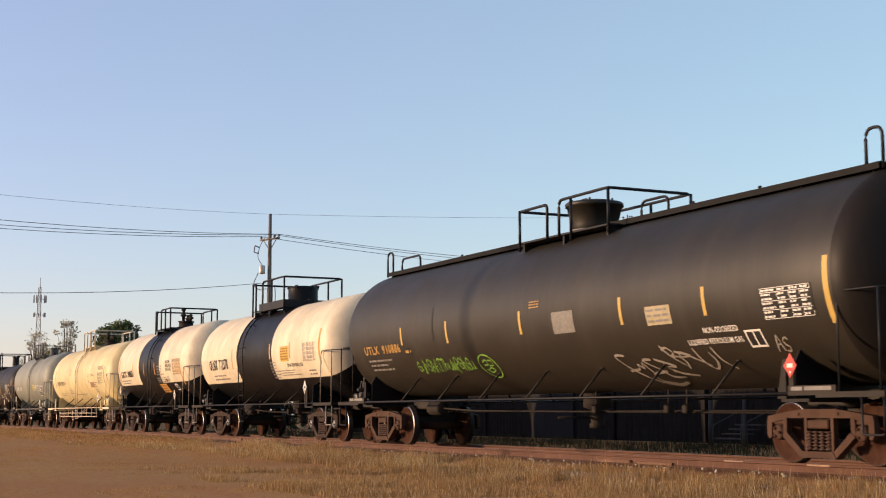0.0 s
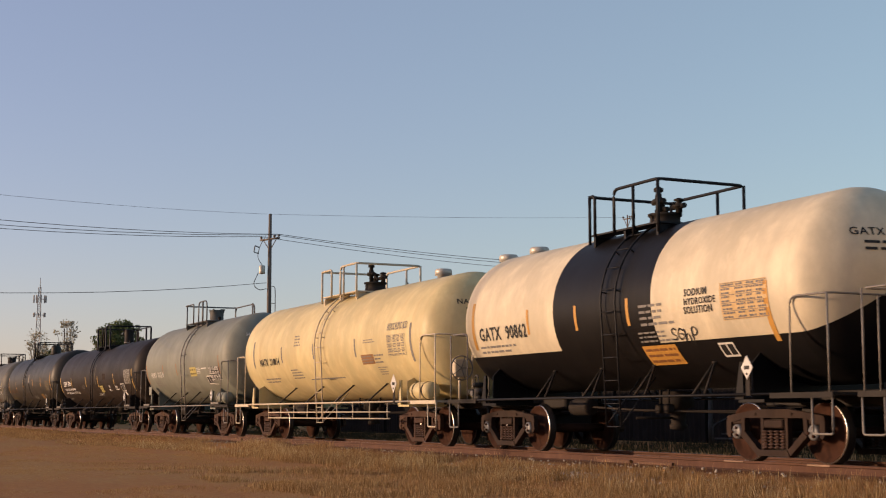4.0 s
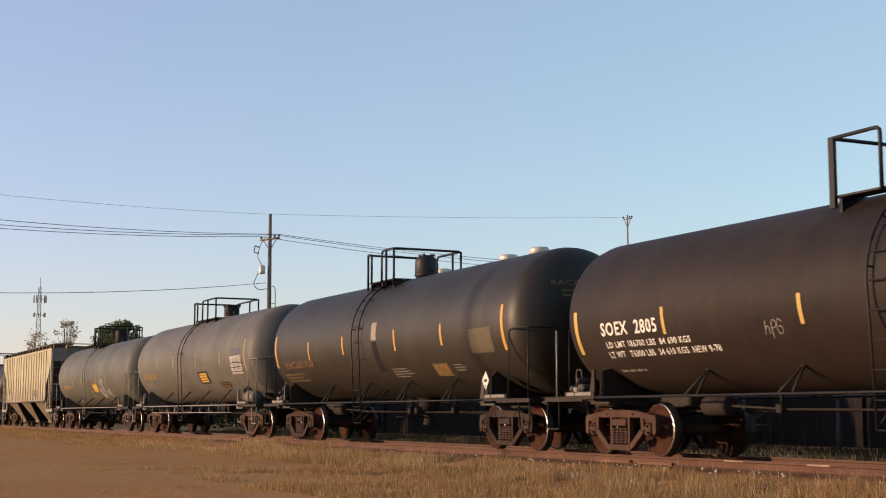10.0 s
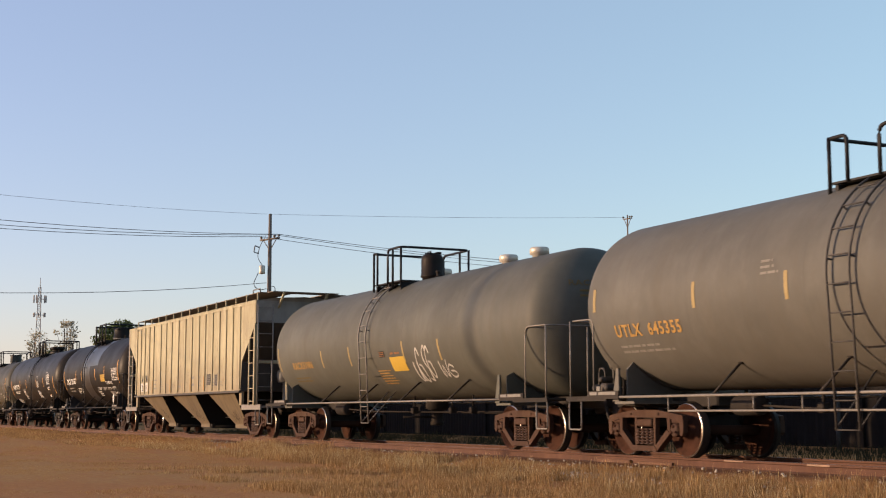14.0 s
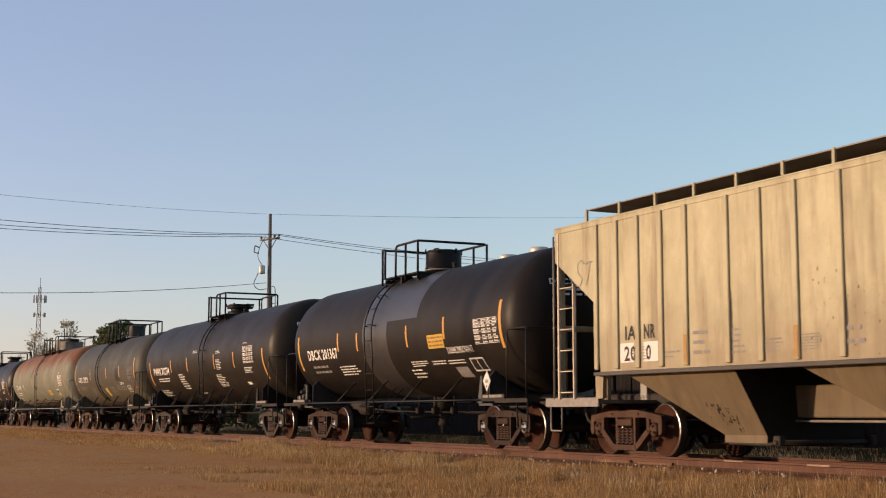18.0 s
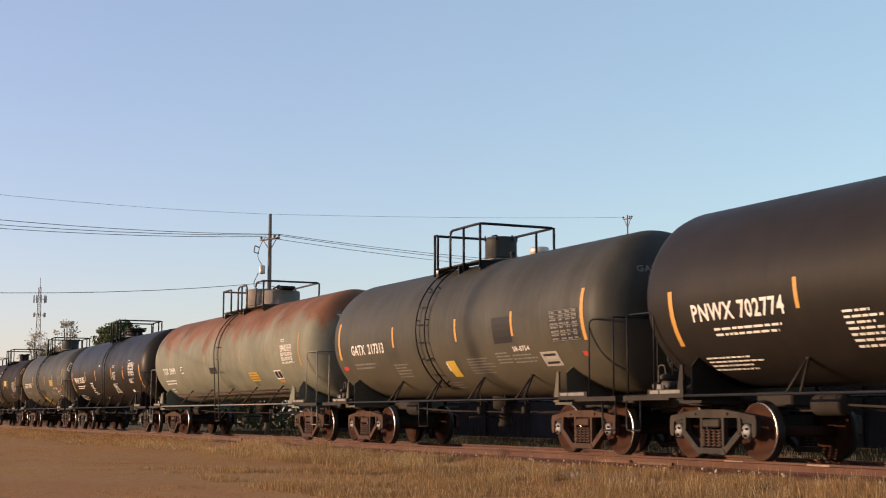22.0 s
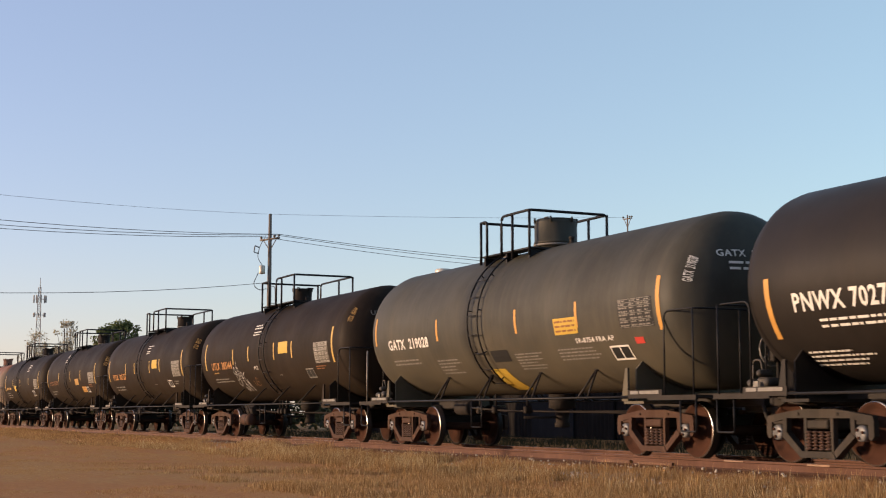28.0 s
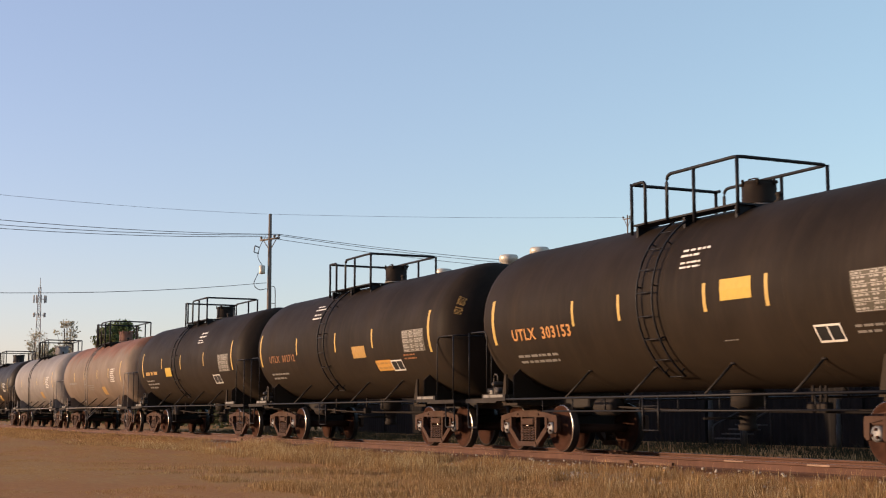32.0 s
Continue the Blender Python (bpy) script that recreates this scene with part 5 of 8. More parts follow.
def covered_hopper(uc, half):
    car = new("covered_hopper")
    tagged(car, "faded cream ribbed covered hopper with sloping end sheets", "railway car")
    w, zt, zb = 1.56, 4.17, 1.44
    bm = bmesh.new()
    side = [(-8.3, zt), (8.3, zt), (8.3, 3.50), (6.95, 2.35), (6.85, zb), (-6.75, zb), (-6.95, 2.70), (-8.3, 3.55)]
    a = [bm.verts.new((x, -w, z)) for x, z in side]
    b = [bm.verts.new((x, w, z)) for x, z in side]
    bm.faces.new(a), bm.faces.new(b[::-1])
    for i in range(len(side)):
        if i == 0:
            continue
        j = (i + 1) % len(side)
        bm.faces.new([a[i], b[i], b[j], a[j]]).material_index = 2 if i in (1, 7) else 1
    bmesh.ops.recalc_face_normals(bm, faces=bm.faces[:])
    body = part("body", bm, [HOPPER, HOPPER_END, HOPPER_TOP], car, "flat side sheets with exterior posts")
    bm = bmesh.new()
    pr = [(-w - 0.02, zt - 0.01), (-w * 0.6, zt + 0.10), (0, zt + 0.15), (w * 0.6, zt + 0.10), (w + 0.02, zt - 0.01)]
    va = [bm.verts.new((-8.3, y, z)) for y, z in pr]
    vb = [bm.verts.new((8.3, y, z)) for y, z in pr]
    bm.faces.new(va), bm.faces.new(vb[::-1])
    for i in range(len(pr)):
        j = (i + 1) % len(pr)
        bm.faces.new([va[i], vb[i], vb[j], va[j]])
    bmesh.ops.recalc_face_normals(bm, faces=bm.faces[:])
    part("roof", bm, HOPPER_ROOF, car)
    post = bmesh.new()
    slab(post, [(-0.062, zb + 0.06), (0.062, zb + 0.06), (0.062, zt - 0.08), (-0.062, zt - 0.08)], -0.040, 0.0)
    bmesh.ops.recalc_face_normals(post, faces=post.faces[:])
    bmesh.ops.bevel(post, geom=post.edges[:], offset=0.012, segments=1, affect="EDGES")
    pm = bpy.data.meshes.new("side_post")
    post.to_mesh(pm)
    post.free()
    pm.materials.append(HOPPER)
    for x in (-6.85, -6.20, -5.55, -4.86, -4.17, -3.09, -2.3, -1.50, -0.56, 0.36, 1.22, 2.12, 2.88, 3.76, 4.54, 5.28, 6.01, 6.77):
        for s in (-1, 1):
            part_of("side_post", pm, None, car, at=pose(x, s * w, 0, 0, 0, 0 if s < 0 else 180))
    for s in (-1, 1):
        bm = bmesh.new()
        box(bm, (-8.32, s * w - 0.05 - 0.04 * s, zt - 0.10), (8.32, s * w + 0.05 + 0.04 * s, zt + 0.02), 0, 0.01)
        part("top_chord", bm, HOPPER, car)
        bm = bmesh.new()
        box(bm, (-6.85, s * w - 0.04 + 0.05 * s, zb - 0.05), (6.95, s * w + 0.04 + 0.05 * s, zb + 0.02), 0, 0.01)
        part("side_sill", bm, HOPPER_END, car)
    # roof walk on stanchions, hatches
    bm = bmesh.new()
    for y in (-1.05, 1.05):
        box(bm, (-7.4, y - 0.36, 4.42), (8.2, y + 0.36 + (0.34 if y < 0 else 0), 4.44), 0)
    for x in (-7.5, 8.0):
        box(bm, (x, -0.36, 4.425), (x + 0.25, 0.7, 4.435), 0)
    part("roof_walk", bm, HOPPER_ROOF, car, "steel roof walk on short stanchions")
    sm = bpy.data.meshes.new("stanchion")
    b2 = bmesh.new()
    slab(b2, [(-0.028, 4.05), (0.028, 4.05), (0.028, 4.445), (-0.028, 4.445)], -0.02, 0.02)
    b2.to_mesh(sm)
    b2.free()
    sm.materials.append(HOPPER)
    for k in range(15):
        for y in (-1.41, 1.41):
            part_of("stanchion", sm, None, car, at=pose(-7.4 + 15.4 * k / 14, y, 0))
    bm = bmesh.new()
    box(bm, (-6.8, -0.30, 4.30), (6.8, 0.30, 4.40), 0, 0.03)
    part("hatch_cover", bm, HOPPER_ROOF, car, "long trough hatch cover")
    # crossing platform beyond the roof's end, on two brackets
    bm = bmesh.new()
    box(bm, (8.26, -1.20, 4.405), (8.78, 0.95, 4.43), 0, 0.005)
    cross = part("end_walk", bm, HOPPER_ROOF, car, "steel crossing platform at the roof's end")
    for y in (-0.85, 0.55):
        bm = bmesh.new()
        slab(bm, [(8.31, 3.95), (8.38, 3.95), (8.90, 4.40), (8.80, 4.40)], y - 0.03, y + 0.03)
        part("bracket", bm, HOPPER, cross)
    bm = bmesh.new()
    tube(bm, rounded([(7.5, -1.40, 4.44), (7.5, -1.40, 4.54), (8.2, -1.40, 4.54), (8.2, -1.40, 4.44)], 0.06), 0.018, 6)
    part("grab_hoop", bm, GREY_PIPE, car)
    # three discharge bays
    for k, (xa, xb, xc, xd) in enumerate(((-6.11, -3.08, -4.05, -3.0), (-1.62, 1.43, 0.42, 1.48), (3.0, 5.98, 4.46, 5.70))):
        bm = bmesh.new()
        rings = []
        for (p0, p1, yy, z) in ((xa, xb, 1.50, zb), (xc, xd, 0.95, 0.40), (xc, xd, 0.95, 0.28)):
            rings.append([bm.verts.new(v) for v in ((p0, -yy, z), (p1, -yy, z), (p1, yy, z), (p0, yy, z))])
        for r0, r1 in zip(rings, rings[1:]):
            for i in range(4):
                # odd faces are the end slopes, in the paint that carries shade
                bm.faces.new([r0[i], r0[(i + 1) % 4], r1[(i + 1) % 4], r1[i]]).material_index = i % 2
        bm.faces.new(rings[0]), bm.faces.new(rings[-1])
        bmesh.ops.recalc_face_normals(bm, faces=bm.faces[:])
        bay = part("discharge_bay", bm, [HOPPER_BAY, BAY_SHADE], car)
        bm = bmesh.new()
        rb = random.Random(40 + k)
        for i in range(34):
            f = min(0.93, max(0.35, rb.gauss(0.72, 0.09)))
            cx = xa + (xc - xa) * f + (xb - xa + (xd - xc - xb + xa) * f) * min(0.9, max(0.1, rb.gauss(0.55, 0.12)))
            z, y = zb - (zb - 0.40) * f, -1.50 + 0.55 * f - 0.006
            q, h = rb.uniform(0.006, 0.03), rb.uniform(0.012, 0.05)
            bm.faces.new([bm.verts.new((cx + q * math.cos(t) * rb.uniform(0.6, 1.1), y - 0.529 * h * math.sin(t), z + h * math.sin(t))) for t in [j * math.pi / 3 for j in range(6)]])
        tagged(part("spill_stain", bm, TRUCK_DARK, bay), kind="stuff")
        bm = bmesh.new()
        box(bm, (xc + 0.05, -0.93, 0.24), (xd + 0.10, 0.93, 0.30), 0, 0.02)
        tube(bm, [(xd + 0.22, -1.0, 0.30), (xd + 0.22, 1.0, 0.30)], 0.035, 8)
        for y in (-0.9, 0.9):
            box(bm, (xd + 0.14, y - 0.06, 0.25), (xd + 0.30, y + 0.06, 0.40), 0, 0.015)
        part("outlet_gate", bm, TRUCK_GREY, car, "dusty sliding outlet gate")
    steel = STEEL_DARK
    bm = bmesh.new()
    box(bm, (-8.6, -0.3, 0.80), (8.6, 0.3, 1.1), 0, 0.03)
    part("centre_sill", bm, steel, car)
    bm = bmesh.new()
    box(bm, (-6.0, -0.33, 0.67), (5.9, 0.33, 1.17), 0, 0.02)
    part("sill_cover", bm, HOPPER_BAY, car, "tan sheet over the centre sill")
    bm = bmesh.new()
    tube(bm, [(-6.0, -0.36, 0.62), (5.9, -0.36, 0.62)], 0.022, 6)
    part("brake_pipe", bm, GREY_PIPE, car)
    for x in (-6.85, 6.78):
        for y in (-1.49, 1.49):
            bm = bmesh.new()
            slab(bm, [(x - 0.12, 1.0), (x + 0.10, 1.0), (x + 0.13, 1.43), (x - 0.13, 1.43)], y - 0.04, y + 0.04)
            part("jacking_pad", bm, HOPPER, car)
    for s in (-1, 1):
        bm = bmesh.new()
        x0, x1 = sorted((s * 6.9, s * 8.75))
        box(bm, (x0, -1.5, 0.92), (x1, 1.5, 0.98), 0)
        box(bm, (x0, -1.53, 0.86), (x1, -1.49, 1.02), 0)
        box(bm, (x0, 1.49, 0.86), (x1, 1.53, 1.02), 0)
        part("end_platform", bm, GREY_PIPE, car)
        for x, y in ((8.2, -1.48), (8.2, 1.48), (8.2, 0.5), (8.2, -0.5)):
            bm = bmesh.new()
            slab(bm, [(s * x - 0.05, 0.95), (s * x + 0.05, 0.95), (s * x + 0.05, zt - 0.05), (s * x - 0.05, zt - 0.05)], y - 0.04, y + 0.04)
            part("end_post", bm, HOPPER, car)
        for y in (-1.55, 1.55):
            # the side ladder: one stile under the slope sheet, one up the corner
            bm = bmesh.new()
            xa, xb = s * 7.67, s * 8.19
            wa = 0.018 if s < 0 else 0.038
            box(bm, (xa - wa, y - 0.02, 1.0), (xa + wa, y + 0.02, 3.10), 0, 0.006)
            box(bm, (xb - wa * 1.35, y - 0.025, 1.0), (xb + wa * 1.35, y + 0.025, 4.10), 0, 0.006)
            lad = part("ladder", bm, CREAM_PIPE if s < 0 else HOPPER, car, "side ladder at the car's corner")
            rg = RUNG.copy()
            rg.materials.append(CREAM_PIPE)
            for k in range(6):
                part_of("rung", rg, None, lad, at=pose((xa + xb) / 2, y, 1.12 + 0.385 * k))
            # the end ladder beside it
            bm = bmesh.new()
            ya = y * 0.68
            for q in (y * 0.985, ya):
                tube(bm, [(s * 8.42, q, 1.0), (s * 8.42, q, 4.05)], 0.022, 6)
            lad = part("ladder", bm, GREY_PIPE, car, "end ladder at the car's corner")
            rg = RUNG.copy()
            rg.materials.append(GREY_PIPE)
            for k in range(8):
                part_of("rung", rg, None, lad, at=pose(s * 8.42, (y * 0.985 + ya) / 2, 1.15 + 0.40 * k, 0, 0, 90))
        bm = bmesh.new()
        lathe(bm, [(0.02, -0.5), (0.2, -0.46), (0.21, 0.46), (0.02, 0.5)], "y", 16, None, (s * 7.3, 0, 1.9))
        box(bm, (s * 7.3 - 0.1, -0.3, 0.98), (s * 7.3 + 0.1, 0.3, 1.75), 0)
        part("air_reservoir", bm, HOPPER_TOP, car, "pale dusty air reservoir under the slope sheet")
        bm = bmesh.new()
        box(bm, (s * 8.2 - 0.05, -1.46, 2.26), (s * 8.2 + 0.05, 1.46, 2.36), 0, 0.01)
        part("end_beam", bm, HOPPER, car)
        part_of("coupler", COUPLER, None, car, at=pose(s * 8.8, 0, 0, 0, 0, 0 if s > 0 else 180))
        for y in (-1.5, 1.5):
            bm = bmesh.new()
            tube(bm, rounded([(s * 8.2, y, 0.92), (s * 8.2, y, 0.42), (s * 8.6, y, 0.42), (s * 8.6, y, 0.92)], 0.05), 0.018, 6)
            part("sill_step", bm, GREY_PIPE, car)
        add_truck(car, s * half)
    bm = bmesh.new()
    tube(bm, [(8.65, -0.3 + 0.28 * math.cos(k * math.pi / 9), 3.0 + 0.28 * math.sin(k * math.pi / 9)) for k in range(18)], 0.015, 6, closed=True)
    tube(bm, [(8.65, -0.3, 0.98), (8.65, -0.3, 3.0)], 0.02, 6)
    part("brake_wheel", bm, GREY_PIPE, car)
    CARS.append((car, uc))
    car.location = (uc, 0, 0)
    return car


hop = covered_hopper(-166.58, 6.78)


def hopper_marks(car):
    rnd = random.Random(12)
    flat = lambda x, z: Vector((x, -1.568, z))
    for x0, x1 in ((-6.11, -5.70), (-5.40, -4.98)):
        bm = bmesh.new()
        slab(bm, [(x0, 1.60), (x1, 1.60), (x1, 1.93), (x0, 1.93)], -1.564, -1.561)
        part("paint_patch", bm, WHITE_CARD, car, "fresh white patch under the number")
    for x in (-4.17, -1.50, 1.22, 2.88):
        bm = bmesh.new()
        box(bm, (x - 0.045, -1.606, 1.53), (x + 0.045, -1.601, 1.99))
        part("tape_mark", bm, STRIPE_DULL, car)
    for words, x0, x1, z0, z1 in (("IA", -5.95, -5.62, 1.98, 2.22), ("NR", -5.38, -5.05, 1.98, 2.22), ("20", -5.98, -5.62, 1.62, 1.88), ("0", -5.32, -5.18, 1.62, 1.88)):
        bm = bmesh.new()
        lettering(bm, words, x0, x1, z0, z1, flat)
        part("lettering", bm, BLACK_INK, car)
    for x0, x1, z0, z1 in ((3.12, 3.58, 1.70, 2.05), (4.05, 4.52, 1.66, 2.02)):
        bm = bmesh.new()
        slab(bm, [(x0, z0), (x1, z0), (x1, z1), (x0, z1)], -1.568, -1.562)
        p = part("data_panel", bm, DARK_CARD, car)
        bm = bmesh.new()
        bars(bm, x0 + 0.04, x1 - 0.04, z0 + 0.03, z1 - 0.03, 5, lambda x, z: Vector((x, -1.572, z)), rnd, 0, 0.4, True)
        tagged(part("stencil_block", bm, DIM_INK, p), kind="stuff")
    for k in range(14):
        x = -6.7 + 0.86 * (k + 1) + 0.12
        if rnd.random() < 0.75:
            bm = bmesh.new()
            bars(bm, x, x + 0.5, 1.62, 1.62 + rnd.uniform(0.15, 0.5), rnd.randint(2, 6), flat, rnd, 0, 0.35)
            tagged(part("stencil_block", bm, GREY_INK, car), kind="stuff")
    for x, z0, z1, q in ((2.04, 1.55, 3.7, 0.035), (2.20, 2.2, 3.2, 0.02), (-3.00, 1.5, 2.6, 0.02), (4.46, 1.5, 2.3, 0.025), (-0.48, 1.5, 2.5, 0.02), (6.69, 1.5, 2.4, 0.03)):
        bm = bmesh.new()
        n = 12
        left = [bm.verts.new((x - q * rnd.uniform(0.3, 1.0) * math.sin(math.pi * (i + 0.4) / (n + 0.8)), -1.5645, z0 + (z1 - z0) * i / n)) for i in range(n + 1)]
        right = [bm.verts.new((x + q * rnd.uniform(0.3, 1.0) * math.sin(math.pi * (i + 0.4) / (n + 0.8)), -1.5645, z0 + (z1 - z0) * i / n)) for i in range(n + 1)]
        for i in range(n):
            bm.faces.new([left[i], right[i], right[i + 1], left[i + 1]])
        part("dirt_run", bm, HOPPER_END, car)
    rust = plain("dark_rust_flakes", (0.085, 0.048, 0.028), 0.9)
    for cx, cz, n, sx, sz in ((4.1, 2.5, 60, 0.5, 0.5), (5.0, 2.3, 40, 0.25, 0.5), (3.2, 2.25, 26, 0.3, 0.3), (7.4, 2.95, 30, 0.35, 0.45), (0.2, 2.1, 24, 0.5, 0.3), (-1.0, 2.3, 20, 0.3, 0.3)):
        bm = bmesh.new()
        for i in range(n):
            x, z = cx + rnd.gauss(0, sx), cz + rnd.gauss(0, sz)
            w, h = rnd.uniform(0.004, 0.013), rnd.uniform(0.012, 0.075) * rnd.random() + 0.008
            vs = [bm.verts.new((x + w * math.cos(a) * rnd.uniform(0.6, 1.1), -1.565, z + h * math.sin(a) * rnd.uniform(0.6, 1.1))) for a in [k * math.pi / 3 for k in range(6)]]
            bm.faces.new(vs)
        tagged(part("rust_flakes", bm, rust, car), kind="stuff")
    bm = bmesh.new()
    scrawl(bm, 7.3, 7.9, 3.1, 3.5, 0.012, 1, flat, rnd)
    scrawl(bm, -7.6, -7.0, 3.0, 3.5, 0.02, 2, flat, rnd)
    tagged(part("graffiti", bm, GREY_INK, car), kind="stuff")


hopper_marks(hop)

# extra fittings that set single cars apart
for made, half, mat in ((c4, 5.52, CREAM), (c5, 4.12, GREY), (c8, 6.17, GREY_DARK)):
    add_air_tank(made[0], half + 0.75, mat)
add_air_tank(c17[0], -1.84, TRUCK_RUST, 0.56, 0.88)
# hangers that carry the reservoir below the pipe
for x in (-2.06, -1.62):
    bm = bmesh.new()
    tube(bm, [(x, -1.27, 0.72), (x, -1.40, 1.02)], 0.016, 6)
    part("hanger", bm, STEEL_DARK, c17[0])
for made, half, words, ink in ((c2, 4.84, "OLNX  712378", BLACK_INK), (c3, 4.23, "GATX  90862", BLACK_INK), (c4, 5.52, "NATX  210014", BLACK_INK), (c5, 4.12, "HOKX  111516", WHITE_INK), (c6, 7.0, "SOEX  2805", DIM_INK), (c7, 6.2, "RACX 51920", FADED_YELLOW), (c9, 6.45, "RACX 51986", FADED_YELLOW), (c11, 5.24, "DBCX 201367", WHITE_INK), (c12, 6.45, "PNWX 702774", WHITE_INK), (c13, 5.28, "GATX  217313", DIM_INK), (c14, 7.35, "TCIX  50099", WHITE_INK), (c15, 6.20, "PNWX 702783", WHITE_INK), (c16, 5.15, "GATX  219028", WHITE_INK), (c17, 5.42, "UTLX  303144", DIM_INK), (c18, 5.32, "UTLX  303153", DIM_INK)):
    head_words(made, half, words, ink, made[2] + 0.62)

# the long pressure car carries a walkway along its crown with hoops at both ends
bm = bmesh.new()
box(bm, (-8.75, -0.60, 4.27), (8.9, -0.24, 4.32), 0)
box(bm, (-8.75, -0.62, 4.215), (8.9, -0.604, 4.315), 0)
for k in range(12):
    x = -8.6 + 17.3 * k / 11
    box(bm, (x - 0.02, -0.54, 4.02), (x + 0.02, -0.26, 4.27), 0)
part("crown_walkway", bm, FLAT_BLACK, c1[0], "narrow black walkway along the tank's crown")
for x, w, h in ((-8.68, 0.34, 0.62), (-7.4, 1.1, 0.38), (3.2, 0.85, 0.36), (8.75, 0.34, 0.62)):
    bm = bmesh.new()
    tube(bm, rounded([(x - w / 2, -0.55, 4.22), (x - w / 2, -0.55, 4.22 + h), (x + w / 2, -0.55, 4.22 + h), (x + w / 2, -0.55, 4.22)], 0.16), 0.026, 7)
    part("grab_hoop", bm, BLACK_RAIL, c1[0])
for x in (4.4, 6.2, -4.5):
    bm = bmesh.new()
    tube(bm, [(x, -0.58, 4.2), (x, -0.58, 4.36)], 0.03, 7)
    part("lifting_lug", bm, BLACK_RAIL, c1[0])

# black toe boards round the walkway of the banded car
for lo, hi in (((-1.15, -0.955, 3.93), (1.16, -0.935, 4.17)), ((1.15, -0.93, 3.93), (1.17, 0.93, 4.17))):
    bm = bmesh.new()
    box(bm, lo, hi, 0, 0.004)
    part("toe_board", bm, BLACK_RAIL, c2[0], "black steel toe board")

# the rusty car has a second bonnet
bm = bmesh.new()
lathe(bm, [(0.61, 4.00), (0.61, 4.18), (0.64, 4.20), (0.64, 4.26), (0.61, 4.28), (0.61, 4.64), (0.58, 4.68), (0.02, 4.71)], "z", 32, None, (1.78, 0, 0))
second = part("valve_housing", bm, BONNET, c14[0], "second round bonnet with a dark lid")
bm = bmesh.new()
box(bm, (2.05, -0.25, 4.69), (2.50, 0.25, 4.80), 0, 0.04)
tube(bm, [(1.9, -0.3, 4.74), (2.45, -0.3, 4.80)], 0.03, 7)
part("lid", bm, STEEL_DARK, second)
bm = bmesh.new()
for z in (1.36, 1.44):
    tube(bm, [(-5.6, -1.30, z), (6.3, -1.30, z)], 0.021, 8)
part("steam_pipe", bm, TRUCK_RUST, c14[0])

# markings; the two long glossy cars carry the same set
decorate(c1, STRIPE_Y, [(-5.75, 2.32, 2.72), (-3.35, 2.26, 2.73), (-0.04, 2.28, 2.73), (3.55, 2.26, 2.73), (5.94, 2.27, 2.72), (8.78, 1.99, 2.93)], [
    ('T', -8.05, -5.91, 2.16, 2.37, 'UTLX  910886', YELLOW_INK),
    ('B', -7.98, -6.46, 1.75, 2.07, 3, DIM_INK),
    ('G', -5.36, -2.55, 1.66, 1.96, GREEN_INK, 0.027, 6),
    ('F', -2.30, -1.58, 1.50, 1.96, GREEN_INK, 0.034),
    ('P', 1.21, 1.97, 2.22, 2.62, DIM_INK, 0, DIM_INK),
    ('P', 4.3, 5.01, 2.2, 2.51, PALE_CARD, 3, GREY_INK),
    ('B', 0.36, 0.79, 2.74, 2.9, 3, YELLOW_INK),
    ('T', 5.75, 6.62, 2.0, 2.09, 'NON-ODORIZED', WHITE_INK),
    ('T', 5.23, 6.64, 1.82, 1.92, 'LIQUEFIED PETROLEUM GAS', WHITE_INK),
    ('P', 7.32, 8.47, 2.11, 2.58, DARK_CARD, 7, WHITE_INK),
    ('O', 6.74, 7.13, 1.74, 2.0, WHITE_INK),
    ('W', 2.85, 6.07, 1.24, 1.87, PALE_CHALK, 0.042),
    ('G', 7.3, 7.61, 1.64, 1.91, PALE_CHALK, 0.03, 2),
    ('L', -4.08, -4.0, 2.33, 3.07, DARK_CARD),
    ('P', -5.67, -5.33, 2.08, 2.25, DARK_CARD, 1, YELLOW_INK),
    ('L', 5.97, 6.23, 1.09, 1.15, YELLOW_CARD),
    ('D', 7.94, 1.42, 0.2, RED_CARD),
])
decorate(c2, STRIPE, [(-2.32, 2.16, 2.8), (1.43, 2.35, 2.79), (3.18, 2.31, 2.77), (5.57, 2.09, 3.03)], [
    ('T', -4.85, -2.82, 2.17, 2.51, 'OLNX  712378', BLACK_INK),
    ('B', -4.62, -2.96, 1.82, 2.04, 2, GREY_INK),
    ('P', 2.37, 3.06, 2.24, 2.67, YELLOW_CARD, 5, ORANGE_INK),
    ('T', 2.85, 4.14, 2.07, 2.17, 'SODIUM HYDROXIDE SOLUTION', BLACK_INK),
    ('P', 4.23, 5.28, 2.18, 2.7, WHITE, 9, GREY_INK),
    ('B', 1.38, 2.13, 1.76, 2.28, 6, GREY_INK),
    ('B', 2.16, 3.83, 1.82, 2.01, 3, GREY_INK),
    ('B', 4.45, 5.22, 1.79, 1.98, 2, GREY_INK),
    ('D', 4.69, 1.46, 0.19, WHITE_CARD),
])
